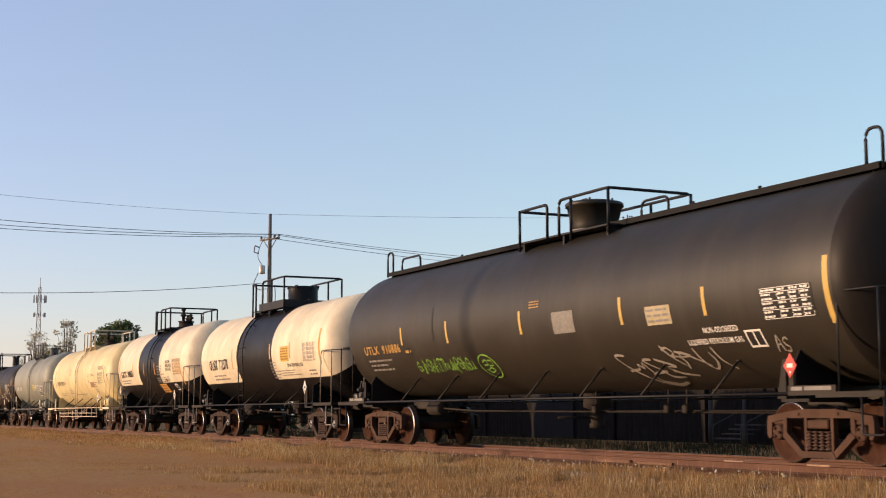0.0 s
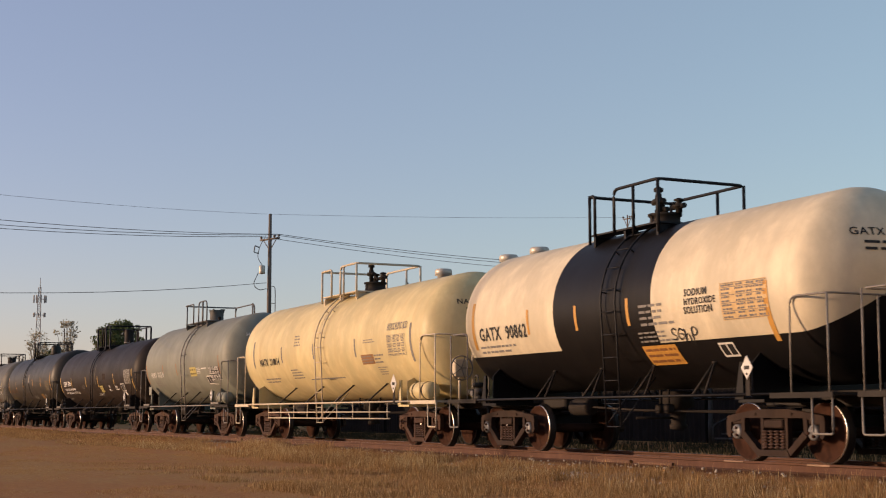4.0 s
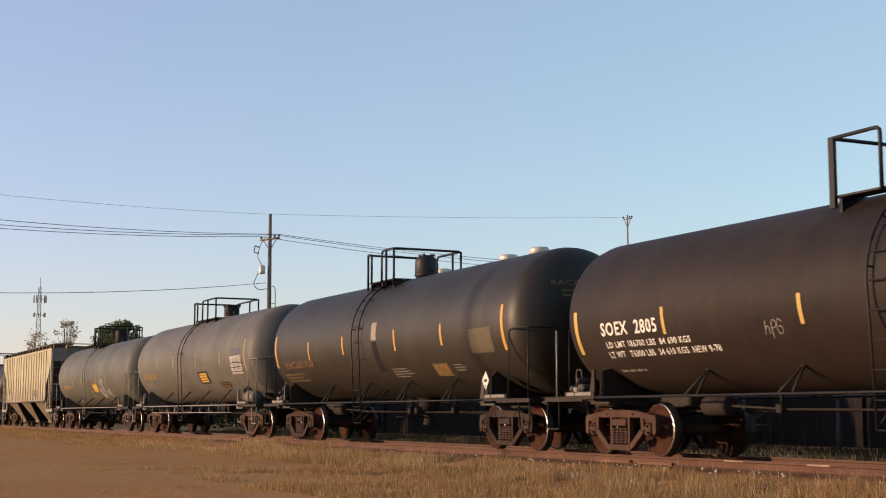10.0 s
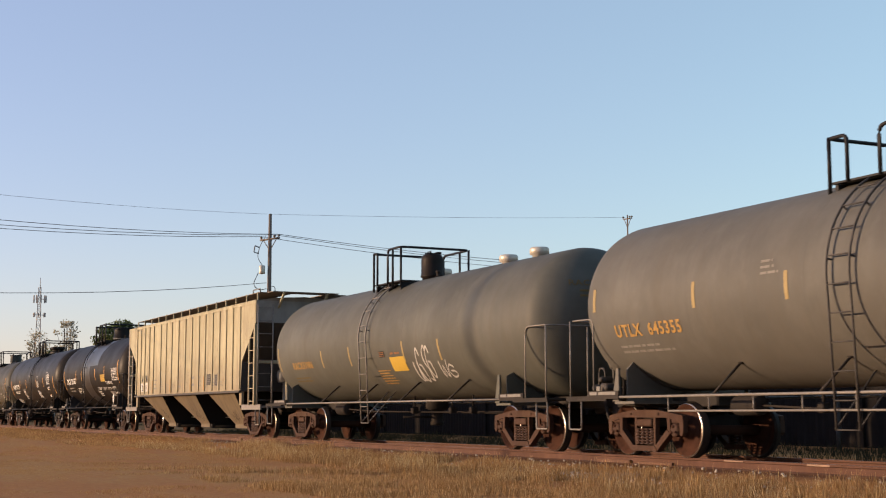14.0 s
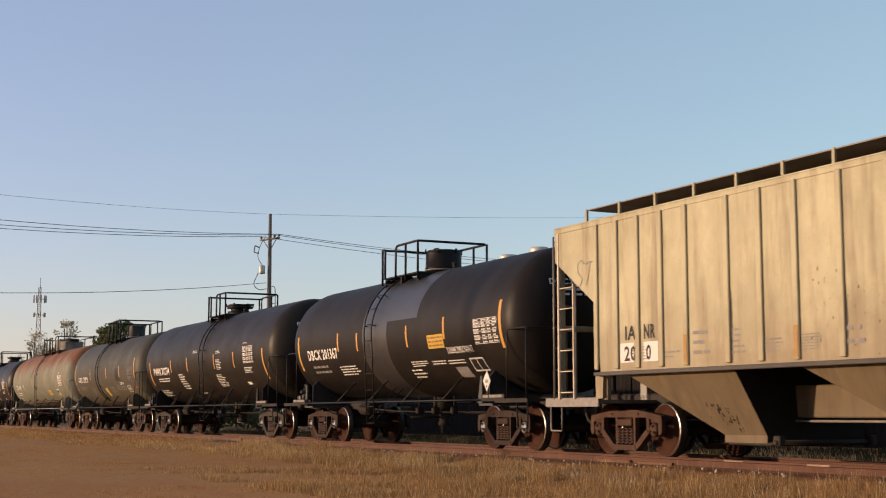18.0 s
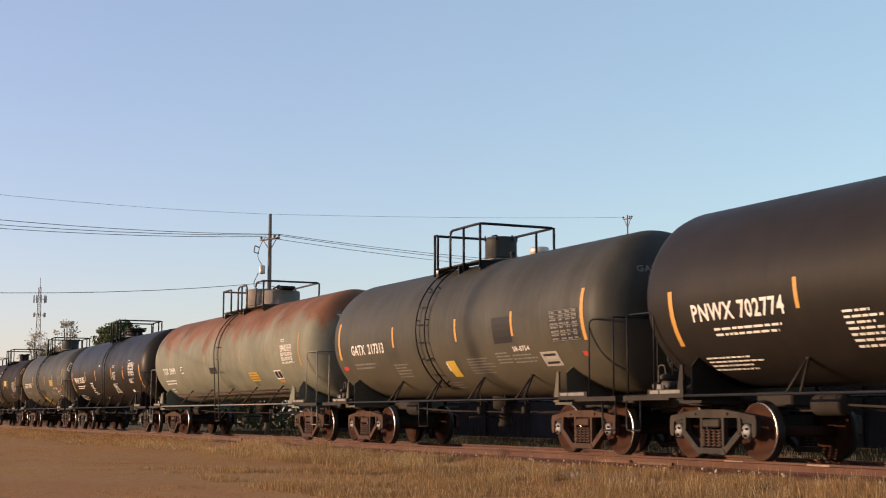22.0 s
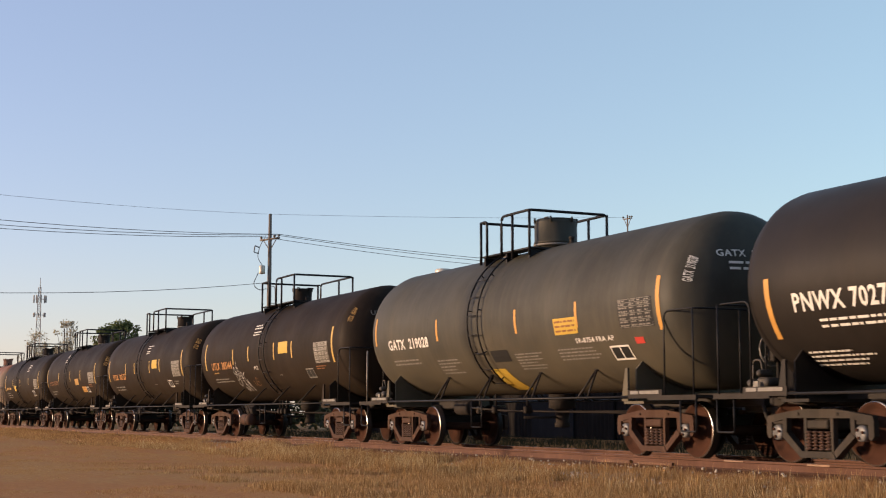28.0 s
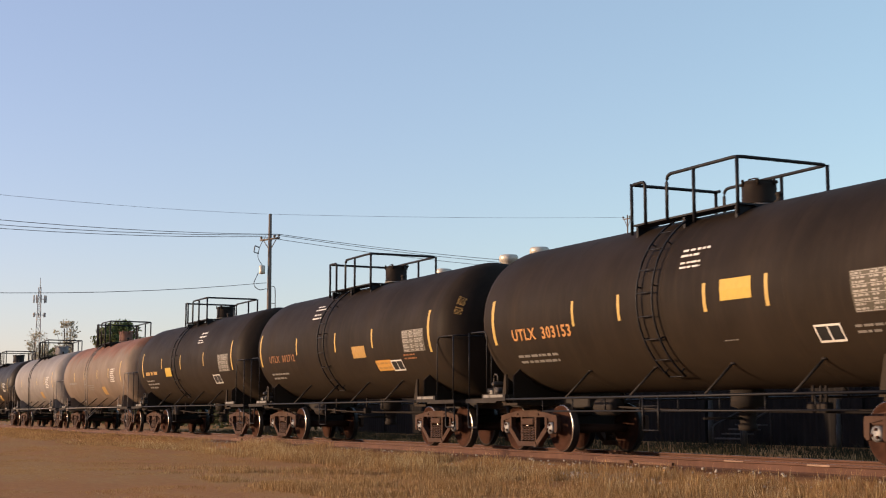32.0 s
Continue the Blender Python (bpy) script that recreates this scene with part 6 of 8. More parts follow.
decorate(c3, STRIPE, [(-4.92, 2.06, 3.03), (-2.59, 2.27, 2.75), (-0.8, 2.25, 2.7), (0.92, 2.24, 2.71), (4.64, 1.81, 2.7)], [
    ('T', -4.66, -2.67, 2.22, 2.5, 'GATX  90862', BLACK_INK),
    ('B', -4.75, -2.84, 1.95, 2.15, 2, GREY_INK),
    ('B', 1.28, 2.36, 2.18, 2.59, 4, GREY_INK),
    ('T', 2.61, 3.21, 2.61, 2.73, 'SODIUM', BLACK_INK),
    ('T', 2.6, 3.43, 2.47, 2.58, 'HYDROXIDE', BLACK_INK),
    ('T', 2.57, 3.32, 2.33, 2.45, 'SOLUTION', BLACK_INK),
    ('P', 3.54, 4.67, 2.17, 2.75, STRIPE_PALE, 9, GREY_INK),
    ('B', 1.11, 2.15, 1.92, 2.13, 3, GREY_INK),
    ('P', 1.06, 2.03, 1.56, 1.88, STRIPE, 3, ORANGE_INK),
    ('G', 2.04, 2.76, 1.89, 2.14, BLACK_INK, 0.026, 2),
    ('O', 3.16, 3.54, 1.63, 1.85, WHITE_INK),
    ('D', 4.23, 1.42, 0.19, WHITE_CARD),
])
decorate(c4, GREY_INK, [(-5.68, 2.11, 2.91), (-3.13, 2.2, 2.65), (-0.54, 2.21, 2.63), (2.48, 2.16, 2.62), (5.9, 1.94, 2.83)], [
    ('T', -5.12, -3.39, 2.15, 2.36, 'NATX  210014', BLACK_INK),
    ('B', -2.05, -1.55, 2.6, 2.94, 4, GREY_INK),
    ('B', -2.61, -1.68, 1.71, 2.01, 4, GREY_INK),
    ('B', -5.1, -3.64, 1.64, 1.81, 2, GREY_INK),
    ('T', 4.53, 5.7, 2.71, 2.89, 'HYDROCHLORIC ACID', GREY_INK),
    ('P', 4.52, 5.6, 2.1, 2.61, CREAM, 8, GREY_INK),
    ('P', 2.8, 3.58, 1.96, 2.2, BROWN_INK, 3, GREY_INK),
    ('B', 3.05, 3.84, 2.46, 2.58, 2, GREY_INK),
    ('B', 3.63, 4.23, 1.95, 2.2, 3, GREY_INK),
    ('B', 3.65, 4.25, 1.68, 1.89, 4, GREY_INK),
    ('L', -1.33, 1.19, 1.67, 1.7, GREY_INK),
    ('D', 5.09, 1.44, 0.24, WHITE_CARD),
])
decorate(c5, BROWN_INK, [(-4.98, 1.9, 2.62), (-2.5, 2.24, 2.55), (-0.6, 2.13, 2.55), (4.73, 1.99, 2.66)], [
    ('T', -4.36, -2.5, 2.1, 2.32, 'HOKX  111516', WHITE_INK),
    ('B', -3.95, -2.66, 1.78, 2.02, 3, GREY_INK),
    ('L', -2.12, -1.68, 2.35, 2.375, GREY_INK),
    ('P', 1.17, 1.95, 2.05, 2.36, PALE_YELLOW, 2, OLIVE_INK),
    ('P', 3.5, 4.68, 1.86, 2.31, DARK_CARD, 7, WHITE_INK),
    ('O', 3.0, 3.57, 1.75, 2.03, WHITE_INK),
    ('B', 2.05, 2.56, 2.11, 2.34, 4, WHITE_INK),
    ('B', 2.63, 3.23, 2.24, 2.33, 1, WHITE_INK),
    ('B', 3.55, 4.08, 1.7, 1.78, 2, WHITE_INK),
    ('D', 4.14, 1.35, 0.21, WHITE_CARD),
])
decorate(c6, STRIPE_Y, [(-7.93, 1.81, 2.58), (-5.1, 2.05, 2.5), (-1.67, 2.02, 2.46), (0.97, 1.94, 2.43), (4.21, 2.01, 2.47), (7.65, 1.69, 2.6)], [
    ('T', -7.02, -5.29, 2.1, 2.34, 'SOEX  2805', WHITE_INK),
    ('T', -6.95, -4.45, 1.89, 2.0, 'LD LMT 186700 LBS  84 690 KGS', WHITE_INK),
    ('T', -6.98, -3.75, 1.72, 1.83, 'LT WT   76300 LBS  34 610 KGS  NEW 9-78', WHITE_INK),
    ('P', 1.2, 1.78, 1.71, 2.0, PALE_YELLOW, 3, OLIVE_INK),
    ('B', 0.31, 1.58, 1.58, 1.67, 2, WHITE_INK),
    ('B', 2.87, 3.43, 1.73, 1.84, 2, WHITE_INK),
    ('L', 3.07, 3.17, 1.89, 2.01, WHITE_INK),
    ('B', 4.22, 4.82, 1.76, 1.96, 3, WHITE_INK),
    ('O', 5.31, 5.96, 1.7, 2.02, WHITE_INK),
    ('P', 6.21, 7.37, 1.99, 2.58, PANEL_DIM, 8, FADED_CARD),
    ('L', 5.53, 5.78, 1.54, 1.68, WHITE_INK),
    ('G', -2.55, -2.12, 1.90, 2.14, PALE_CHALK, 0.018, 3),
    ('B', -6.93, -5.9, 1.45, 1.54, 1, DIM_INK),
    ('L', 0.42, 0.56, 2.05, 2.95, PANEL_DIM),
    ('L', 2.05, 2.62, 2.26, 2.52, RUST_SMEAR),
    ('L', 0.98, 1.06, 1.62, 1.9, RUST_SMEAR),
    ('D', 6.92, 1.46, 0.22, WHITE_CARD),
])
decorate(c7, STRIPE, [(-7.1, 2.06, 2.96), (-4.33, 2.21, 2.69), (-1.81, 2.25, 2.71), (1.5, 2.22, 2.71), (4.04, 2.23, 2.7), (6.91, 2.01, 2.93)], [
    ('T', -6.36, -4.15, 2.01, 2.2, 'RACX51920', FADED_ORANGE),
    ('B', -6.64, -5.0, 1.63, 1.89, 3, FADED_YELLOW),
    ('P', 3.2, 3.95, 1.58, 1.85, FADED_YELLOW, 2, ORANGE_INK),
    # a pale patch above a black one, right of the ladder
    ('L', 0.12, 0.42, 2.52, 2.95, PALE_CHALK),
    ('L', 0.14, 0.44, 1.75, 2.48, FLAT_BLACK),
    ('P', 5.39, 6.4, 2.0, 2.51, PANEL_DIM, 7, FADED_YELLOW),
    ('B', 4.23, 4.75, 1.66, 1.83, 3, DIM_INK),
    ('B', 0.92, 2.13, 1.59, 1.83, 4, DIM_INK),
    ('D', 6.25, 1.41, 0.21, WHITE_CARD),
])
decorate(c8, FADED_TAPE, [(-7.15, 2.53, 2.93), (-4.05, 2.41, 2.83), (-1.79, 2.38, 2.8), (1.19, 2.35, 2.82), (4.08, 2.31, 2.79), (6.74, 2.11, 3.04)], [
    ('T', -6.44, -4.5, 2.05, 2.27, 'UTLX  645355', YELLOW_INK),
    ('B', -6.44, -4.77, 1.76, 1.94, 2, DIM_INK),
    ('P', 1.25, 2.43, 1.77, 2.18, DARK_CARD, 0, YELLOW_INK),
    ('P', 1.4, 2.24, 1.82, 2.12, YELLOW_CARD, 3, ORANGE_INK),
    ('P', 5.22, 6.45, 1.99, 2.58, DARK_CARD, 8, WHITE_INK),
    ('L', 5.31, 6.44, 2.6, 2.82, BLUE_CARD),
    ('P', 3.3, 4.39, 1.61, 1.78, DARK_CARD, 2, ORANGE_INK),
    ('B', -2.37, -1.92, 2.76, 3.03, 3, DIM_INK),
])
decorate(c9, FADED_TAPE, [(-7.37, 1.95, 2.61), (-3.88, 1.96, 2.41), (-1.9, 1.95, 2.43), (1.44, 1.94, 2.42), (3.38, 1.92, 2.39)], [
    ('T', -6.22, -4.66, 1.97, 2.17, 'RACX51986', YELLOW_INK),
    ('B', -6.4, -4.81, 1.61, 1.78, 2, FADED_YELLOW),
    ('P', 0.59, 1.42, 1.75, 2.08, YELLOW_CARD, 0, ORANGE_INK),
    ('P', 0.02, 0.34, 2.09, 2.24, DARK_CARD, 3, ORANGE_INK),
    ('B', -0.4, 0.47, 1.45, 1.81, 6, YELLOW_INK),
    ('G', 1.75, 2.75, 1.45, 2.3, CHALK, 0.055, 4),
    ('G', 3.07, 3.8, 1.54, 1.93, CHALK, 0.045, 2),
    ('B', 0.7, 1.4, 2.11, 2.22, 1, ORANGE_INK),
])
decorate(c11, STRIPE, [(-5.94, 1.92, 2.84), (-2.98, 2.34, 2.81), (-1.68, 2.3, 2.75), (1.35, 2.27, 2.76), (3.34, 2.36, 2.84), (5.97, 2.06, 3.03)], [
    ('T', -5.26, -3.09, 2.17, 2.45, 'DBCX 201367', WHITE_INK),
    ('B', -5.09, -3.33, 1.79, 2.06, 2, DIM_INK),
    ('B', -3.21, -1.92, 1.72, 1.98, 4, WHITE_INK),
    ('P', 2.47, 3.28, 2.18, 2.48, YELLOW_CARD, 3, ORANGE_INK),
    ('T', 3.34, 4.59, 2.04, 2.18, 'TOLUENE DIISOCYANATE', WHITE_INK),
    ('P', 4.76, 5.88, 2.17, 2.71, DARK_CARD, 8, WHITE_INK),
    ('B', 1.27, 2.35, 1.81, 1.95, 3, WHITE_INK),
    ('B', 1.06, 1.94, 1.55, 1.78, 3, WHITE_INK),
    ('B', 2.38, 3.11, 1.82, 1.93, 2, WHITE_INK),
    ('B', 3.19, 4.11, 1.81, 1.92, 2, WHITE_INK),
    ('O', 4.23, 4.86, 1.64, 1.92, WHITE_INK),
    ('L', 3.36, 3.94, 1.53, 1.75, GREY_INK),
    ('D', 5.42, 1.4, 0.23, WHITE_CARD, "2078"),
])
decorate(c12, STRIPE, [(-6.86, 1.83, 2.71), (-3.78, 2.24, 2.69), (-1.58, 2.23, 2.71), (1.75, 2.23, 2.7), (3.93, 2.21, 2.7), (6.86, 1.79, 2.69)], [
    ('T', -6.32, -4.07, 2.18, 2.46, 'PNWX 702774', WHITE_INK),
    ('B', -5.86, -3.98, 1.92, 2.09, 2, WHITE_INK),
    ('B', -6.46, -4.96, 1.41, 1.65, 4, WHITE_INK),
    ('B', -0.79, -0.28, 2.82, 2.93, 2, WHITE_INK),
    ('B', -2.91, -2.12, 1.62, 2.18, 7, WHITE_INK),
    ('B', 1.97, 2.56, 2.18, 2.53, 7, WHITE_INK),
    ('B', 1.67, 2.64, 1.64, 2.05, 8, WHITE_INK),
    ('B', 4.96, 5.34, 2.9, 2.96, 1, WHITE_INK),
    ('P', 4.93, 6.0, 2.3, 2.84, DARK_CARD, 8, WHITE_INK),
    ('B', 4.87, 5.76, 2.0, 2.19, 4, WHITE_INK),
    ('L', 4.56, 4.92, 1.66, 1.74, WHITE_INK),
    ('B', 5.15, 5.38, 1.64, 1.69, 1, DIM_INK),
    ('B', -1.24, -0.66, 1.44, 1.5, 1, WHITE_INK),
    ('B', 2.03, 2.58, 2.7, 2.82, 2, WHITE_INK),
])
decorate(c15, STRIPE, [(-6.86, 1.83, 2.71), (-3.78, 2.24, 2.69), (-1.58, 2.23, 2.71), (1.75, 2.23, 2.7), (3.93, 2.21, 2.7), (6.86, 1.79, 2.69)], [
    ('T', -6.32, -4.07, 2.18, 2.46, 'PNWX 702783', WHITE_INK),
    ('B', -5.86, -3.98, 1.92, 2.09, 2, WHITE_INK),
    ('B', -6.46, -4.96, 1.41, 1.65, 4, WHITE_INK),
    ('B', -0.79, -0.28, 2.82, 2.93, 2, WHITE_INK),
    ('B', -2.91, -2.12, 1.62, 2.18, 7, WHITE_INK),
    ('B', 1.97, 2.56, 2.18, 2.53, 7, WHITE_INK),
    ('B', 1.67, 2.64, 1.64, 2.05, 8, WHITE_INK),
    ('B', 4.96, 5.34, 2.9, 2.96, 1, WHITE_INK),
    ('P', 4.93, 6.0, 2.3, 2.84, DARK_CARD, 8, WHITE_INK),
    ('B', 4.87, 5.76, 2.0, 2.19, 4, WHITE_INK),
    ('L', 4.56, 4.92, 1.66, 1.74, WHITE_INK),
    ('B', 5.15, 5.38, 1.64, 1.69, 1, DIM_INK),
    ('B', -1.24, -0.66, 1.44, 1.5, 1, WHITE_INK),
    ('B', 2.03, 2.58, 2.7, 2.82, 2, WHITE_INK),
])
decorate(c13, STRIPE, [(-5.97, 2.11, 3.04), (-2.53, 2.29, 2.77), (0.81, 2.28, 2.76), (3.34, 2.27, 2.76), (6.03, 2.07, 3.01)], [
    ('T', -5.18, -3.13, 2.19, 2.44, 'GATX  217313', WHITE_INK),
    ('B', -5.18, -3.35, 1.83, 2.01, 2, DIM_INK),
    ('B', -2.82, -1.83, 1.58, 1.92, 5, DIM_INK),
    ('P', 0.02, 0.41, 1.55, 1.89, YELLOW_CARD, 0, ORANGE_INK),
    ('L', -0.04, 0.41, 1.67, 1.86, WHITE_CARD),
    ('L', 2.52, 3.28, 2.15, 2.67, DARK_CARD),
    ('P', 4.83, 5.9, 2.08, 2.67, DARK_CARD, 8, DIM_INK),
    ('T', 3.21, 3.87, 1.97, 2.07, 'SR-8754', WHITE_INK),
    ('B', 1.02, 2.2, 1.57, 1.92, 6, DIM_INK),
    ('B', 2.4, 3.05, 1.74, 1.99, 4, DIM_INK),
    ('B', 3.1, 4.16, 1.73, 1.93, 3, DIM_INK),
    ('P', 4.2, 4.83, 1.65, 1.92, WHITE_CARD, 0, DIM_INK),
    ('L', 4.28, 4.75, 1.69, 1.88, DARK_CARD),
    ('L', 5.75, 5.9, 1.79, 1.88, RED_CARD),
    ('L', -6.01, -5.72, 1.85, 1.94, RED_CARD),
    ('B', -0.54, 0.2, 1.3, 1.46, 3, DIM_INK),
])
decorate(c14, STRIPE_DULL, [(-1.66, 2.42, 2.70), (2.3, 2.30, 2.74), (4.85, 2.32, 2.76), (7.71, 2.08, 3.0)], [
    ('T', -7.22, -5.57, 2.17, 2.41, 'TCIX  50099', WHITE_INK),
    ('O', -4.81, -4.51, 2.17, 2.41, WHITE_INK),
    ('B', -7.28, -5.63, 1.8, 2.0, 2, WHITE_INK),
    ('B', -7.21, -6.75, 1.52, 1.7, 2, WHITE_INK),
    ('P', 2.73, 3.6, 1.75, 2.01, YELLOW_CARD, 3, ORANGE_INK),
    ('B', 2.92, 3.39, 1.6, 1.73, 4, BLACK_INK),
    ('O', 5.18, 5.79, 1.76, 2.01, WHITE_INK),
    ('P', 6.16, 7.23, 2.16, 2.71, RUSTY, 8, WHITE_INK),
    ('B', 6.22, 6.56, 2.78, 2.88, 2, WHITE_INK),
    ('L', -1.24, -0.43, 2.07, 2.27, DARK_CARD),
    ('B', 0.8, 1.17, 1.76, 1.79, 1, DIM_INK),
    ('L', 5.24, 5.7, 1.66, 1.74, YELLOW_INK),
])
decorate(c16, STRIPE, [(-5.97, 2.36, 3.02), (-2.56, 2.33, 2.8), (1.05, 2.31, 2.78), (3.36, 2.3, 2.77), (6.06, 2.12, 3.02)], [
    ('T', -5.25, -3.05, 2.22, 2.46, 'GATX  219028', WHITE_INK),
    ('B', -5.2, -3.48, 1.85, 2.01, 2, DIM_INK),
    ('B', -2.88, -1.77, 1.6, 1.94, 5, DIM_INK),
    ('P', 2.53, 3.36, 2.2, 2.5, YELLOW_CARD, 3, ORANGE_INK),
    ('P', 4.77, 5.81, 2.2, 2.7, DARK_CARD, 8, DIM_INK),
    ('T', 3.19, 4.48, 2.02, 2.11, 'SR-8754 FRA AP', WHITE_INK),
    ('B', 0.71, 1.89, 1.6, 1.94, 6, DIM_INK),
    ('B', 2.42, 3.84, 1.72, 1.96, 4, DIM_INK),
    ('O', 4.22, 4.83, 1.68, 1.93, WHITE_INK),
    ('L', -0.27, 0.47, 1.79, 2.02, DARK_CARD),
    ('L', 5.1, 5.36, 1.93, 2.04, RED_CARD),
    ('Z', -0.70, -0.04, 1.24, 1.66, YELLOW_CARD),
    ('V', 6.22, 6.78, 2.82, 3.5, 'GATX  219028', WHITE_INK),
])
decorate(c17, STRIPE_Y, [(-5.88, 2.18, 3.06), (-2.81, 2.3, 2.77), (-1.24, 2.35, 2.8), (1.2, 2.32, 2.81), (2.75, 2.32, 2.78), (5.92, 2.09, 3.02)], [
    ('T', -5.21, -3.01, 2.17, 2.41, 'UTLX  303144', BRIGHT_ORANGE),
    ('B', -5.06, -4.3, 2.03, 2.12, 1, YELLOW_INK),
    ('B', -5.24, -3.33, 1.75, 1.91, 2, DIM_INK),
    ('P', 1.62, 2.42, 2.47, 2.8, YELLOW_CARD, 0, ORANGE_INK),
    ('B', -1.05, -0.24, 3.29, 3.46, 2, WHITE_INK),
    ('B', -0.96, -0.16, 3.1, 3.25, 2, WHITE_INK),
    ('T', -0.78, -0.44, 2.08, 2.18, 'PCS', WHITE_INK),
    ('S', -2.95, -1.88, 1.44, 2.40, CHALK, 0.024),
    ('G', -1.45, -0.95, 1.59, 1.87, BROWN_INK, 0.014, 2),
    ('P', 4.54, 5.61, 2.1, 2.66, PANEL_DIM, 9, FADED_CARD),
    ('B', 4.48, 5.24, 1.93, 2.05, 2, ORANGE_INK),
    ('O', 3.58, 4.16, 1.73, 1.99, DIM_INK),
    ('V', 6.33, 7.0, 3.08, 3.61, 'UTLX  303144', YELLOW_INK),
    ('B', 1.21, 1.66, 1.85, 1.89, 1, DIM_INK),
])
decorate(c18, STRIPE_Y, [(-5.94, 2.12, 3.01), (-2.82, 2.33, 2.79), (-1.28, 2.34, 2.79), (1.2, 2.33, 2.78), (2.73, 2.32, 2.8), (5.9, 2.1, 3.02)], [
    ('T', -5.19, -2.95, 2.16, 2.39, 'UTLX  303153', BRIGHT_ORANGE),
    ('B', -5.23, -3.51, 1.7, 1.92, 2, DIM_INK),
    ('P', 1.61, 2.38, 2.47, 2.8, YELLOW_CARD, 0, ORANGE_INK),
    ('B', 0.43, 1.24, 3.24, 3.42, 2, WHITE_INK),
    ('B', 0.47, 1.28, 3.05, 3.2, 2, WHITE_INK),
    ('P', 4.51, 5.6, 2.1, 2.67, PANEL_DIM, 9, FADED_CARD),
    ('O', 3.57, 4.12, 1.74, 1.99, WHITE_INK),
    ('B', 4.4, 5.1, 1.81, 1.97, 2, DIM_INK),
    ('V', 6.31, 7.05, 3.03, 3.59, 'UTLX  303153', YELLOW_INK),
    ('B', 1.44, 1.93, 1.85, 1.89, 1, DIM_INK),
])
decorate(c19, STRIPE_Y, [(-6.06, 2.13, 3.07), (-2.9, 2.37, 2.83), (0.06, 2.33, 2.83), (2.54, 2.34, 2.8), (5.81, 2.11, 3.05)], [
    ('T', -5.29, -3.12, 2.21, 2.41, 'UTLX  302712', ORANGE_INK),
    ('B', -5.49, -3.79, 1.72, 1.95, 2, DIM_INK),
    ('P', 1.18, 2.02, 2.13, 2.42, YELLOW_INK, 0, ORANGE_INK),
    ('P', 2.48, 3.39, 1.78, 2.03, STRIPE, 2, YELLOW_INK),
    ('O', 3.39, 4.04, 1.76, 2.01, WHITE_INK),
    ('P', 4.35, 5.54, 2.16, 2.66, PANEL_DIM, 8, FADED_CARD),
    ('B', -2.16, -1.36, 3.52, 3.7, 2, WHITE_INK),
    ('B', -2.02, -1.21, 3.27, 3.47, 2, WHITE_INK),
    ('V', 6.29, 7.06, 2.88, 3.51, 'UTLX  302712', YELLOW_INK),
    ('B', 4.26, 5.09, 1.98, 2.14, 2, ORANGE_INK),
])
decorate(c20, STRIPE_Y, [(-5.72, 2.16, 3.09), (-2.76, 2.42, 2.8), (-0.11, 2.33, 2.83), (2.85, 2.36, 2.81), (6.06, 2.13, 3.07)], [
    ('B', -5.27, -2.88, 2.14, 2.43, 1, YELLOW_INK),
    ('B', -5.38, -3.62, 1.7, 2.07, 3, DIM_INK),
    ('P', -2.29, -1.48, 2.12, 2.43, YELLOW_CARD, 0, ORANGE_INK),
    ('B', 1.75, 2.59, 3.32, 3.57, 2, WHITE_INK),
    ('B', 1.82, 2.58, 3.14, 3.3, 2, WHITE_INK),
    ('P', 4.57, 5.72, 2.12, 2.67, PANEL_DIM, 8, FADED_CARD),
    ('O', 3.64, 4.44, 1.75, 2.04, WHITE_INK),
])
for made in (c21, c22, c23):
    rr = random.Random(int(-made[0].location.x))
    decorate(made, STRIPE_Y, [(x, 2.3, 2.72) for x in (-3.9, -1.6, 1.3, 3.6)] + [(5.9, 2.1, 2.95)], [
        ("B", -5.2, -3.4, 2.1, 2.3, 1, DIM_INK), ("P", 1.8, 2.5, 1.6, 1.95, YELLOW_INK, 0, ORANGE_INK), ("B", 4.0, 5.0, 2.1, 2.7, 7, WHITE_INK), ("B", -1.0, 0.6, 1.8, 2.1, 3, DIM_INK)])

# ---------------------------------------------------------------- ground and track
def ground_height(x, y):
    z = -0.30
    if y < -2.0:
        z += 0.06 * noise.noise((x * 0.12, y * 0.12, 0)) + 0.02 * noise.noise((x * 0.6, y * 0.6, 3))
    d = abs(y)
    if d < 3.2:
        z += 0.14 * max(0.0, min(1.0, (3.2 - d) / 1.6))
    return z


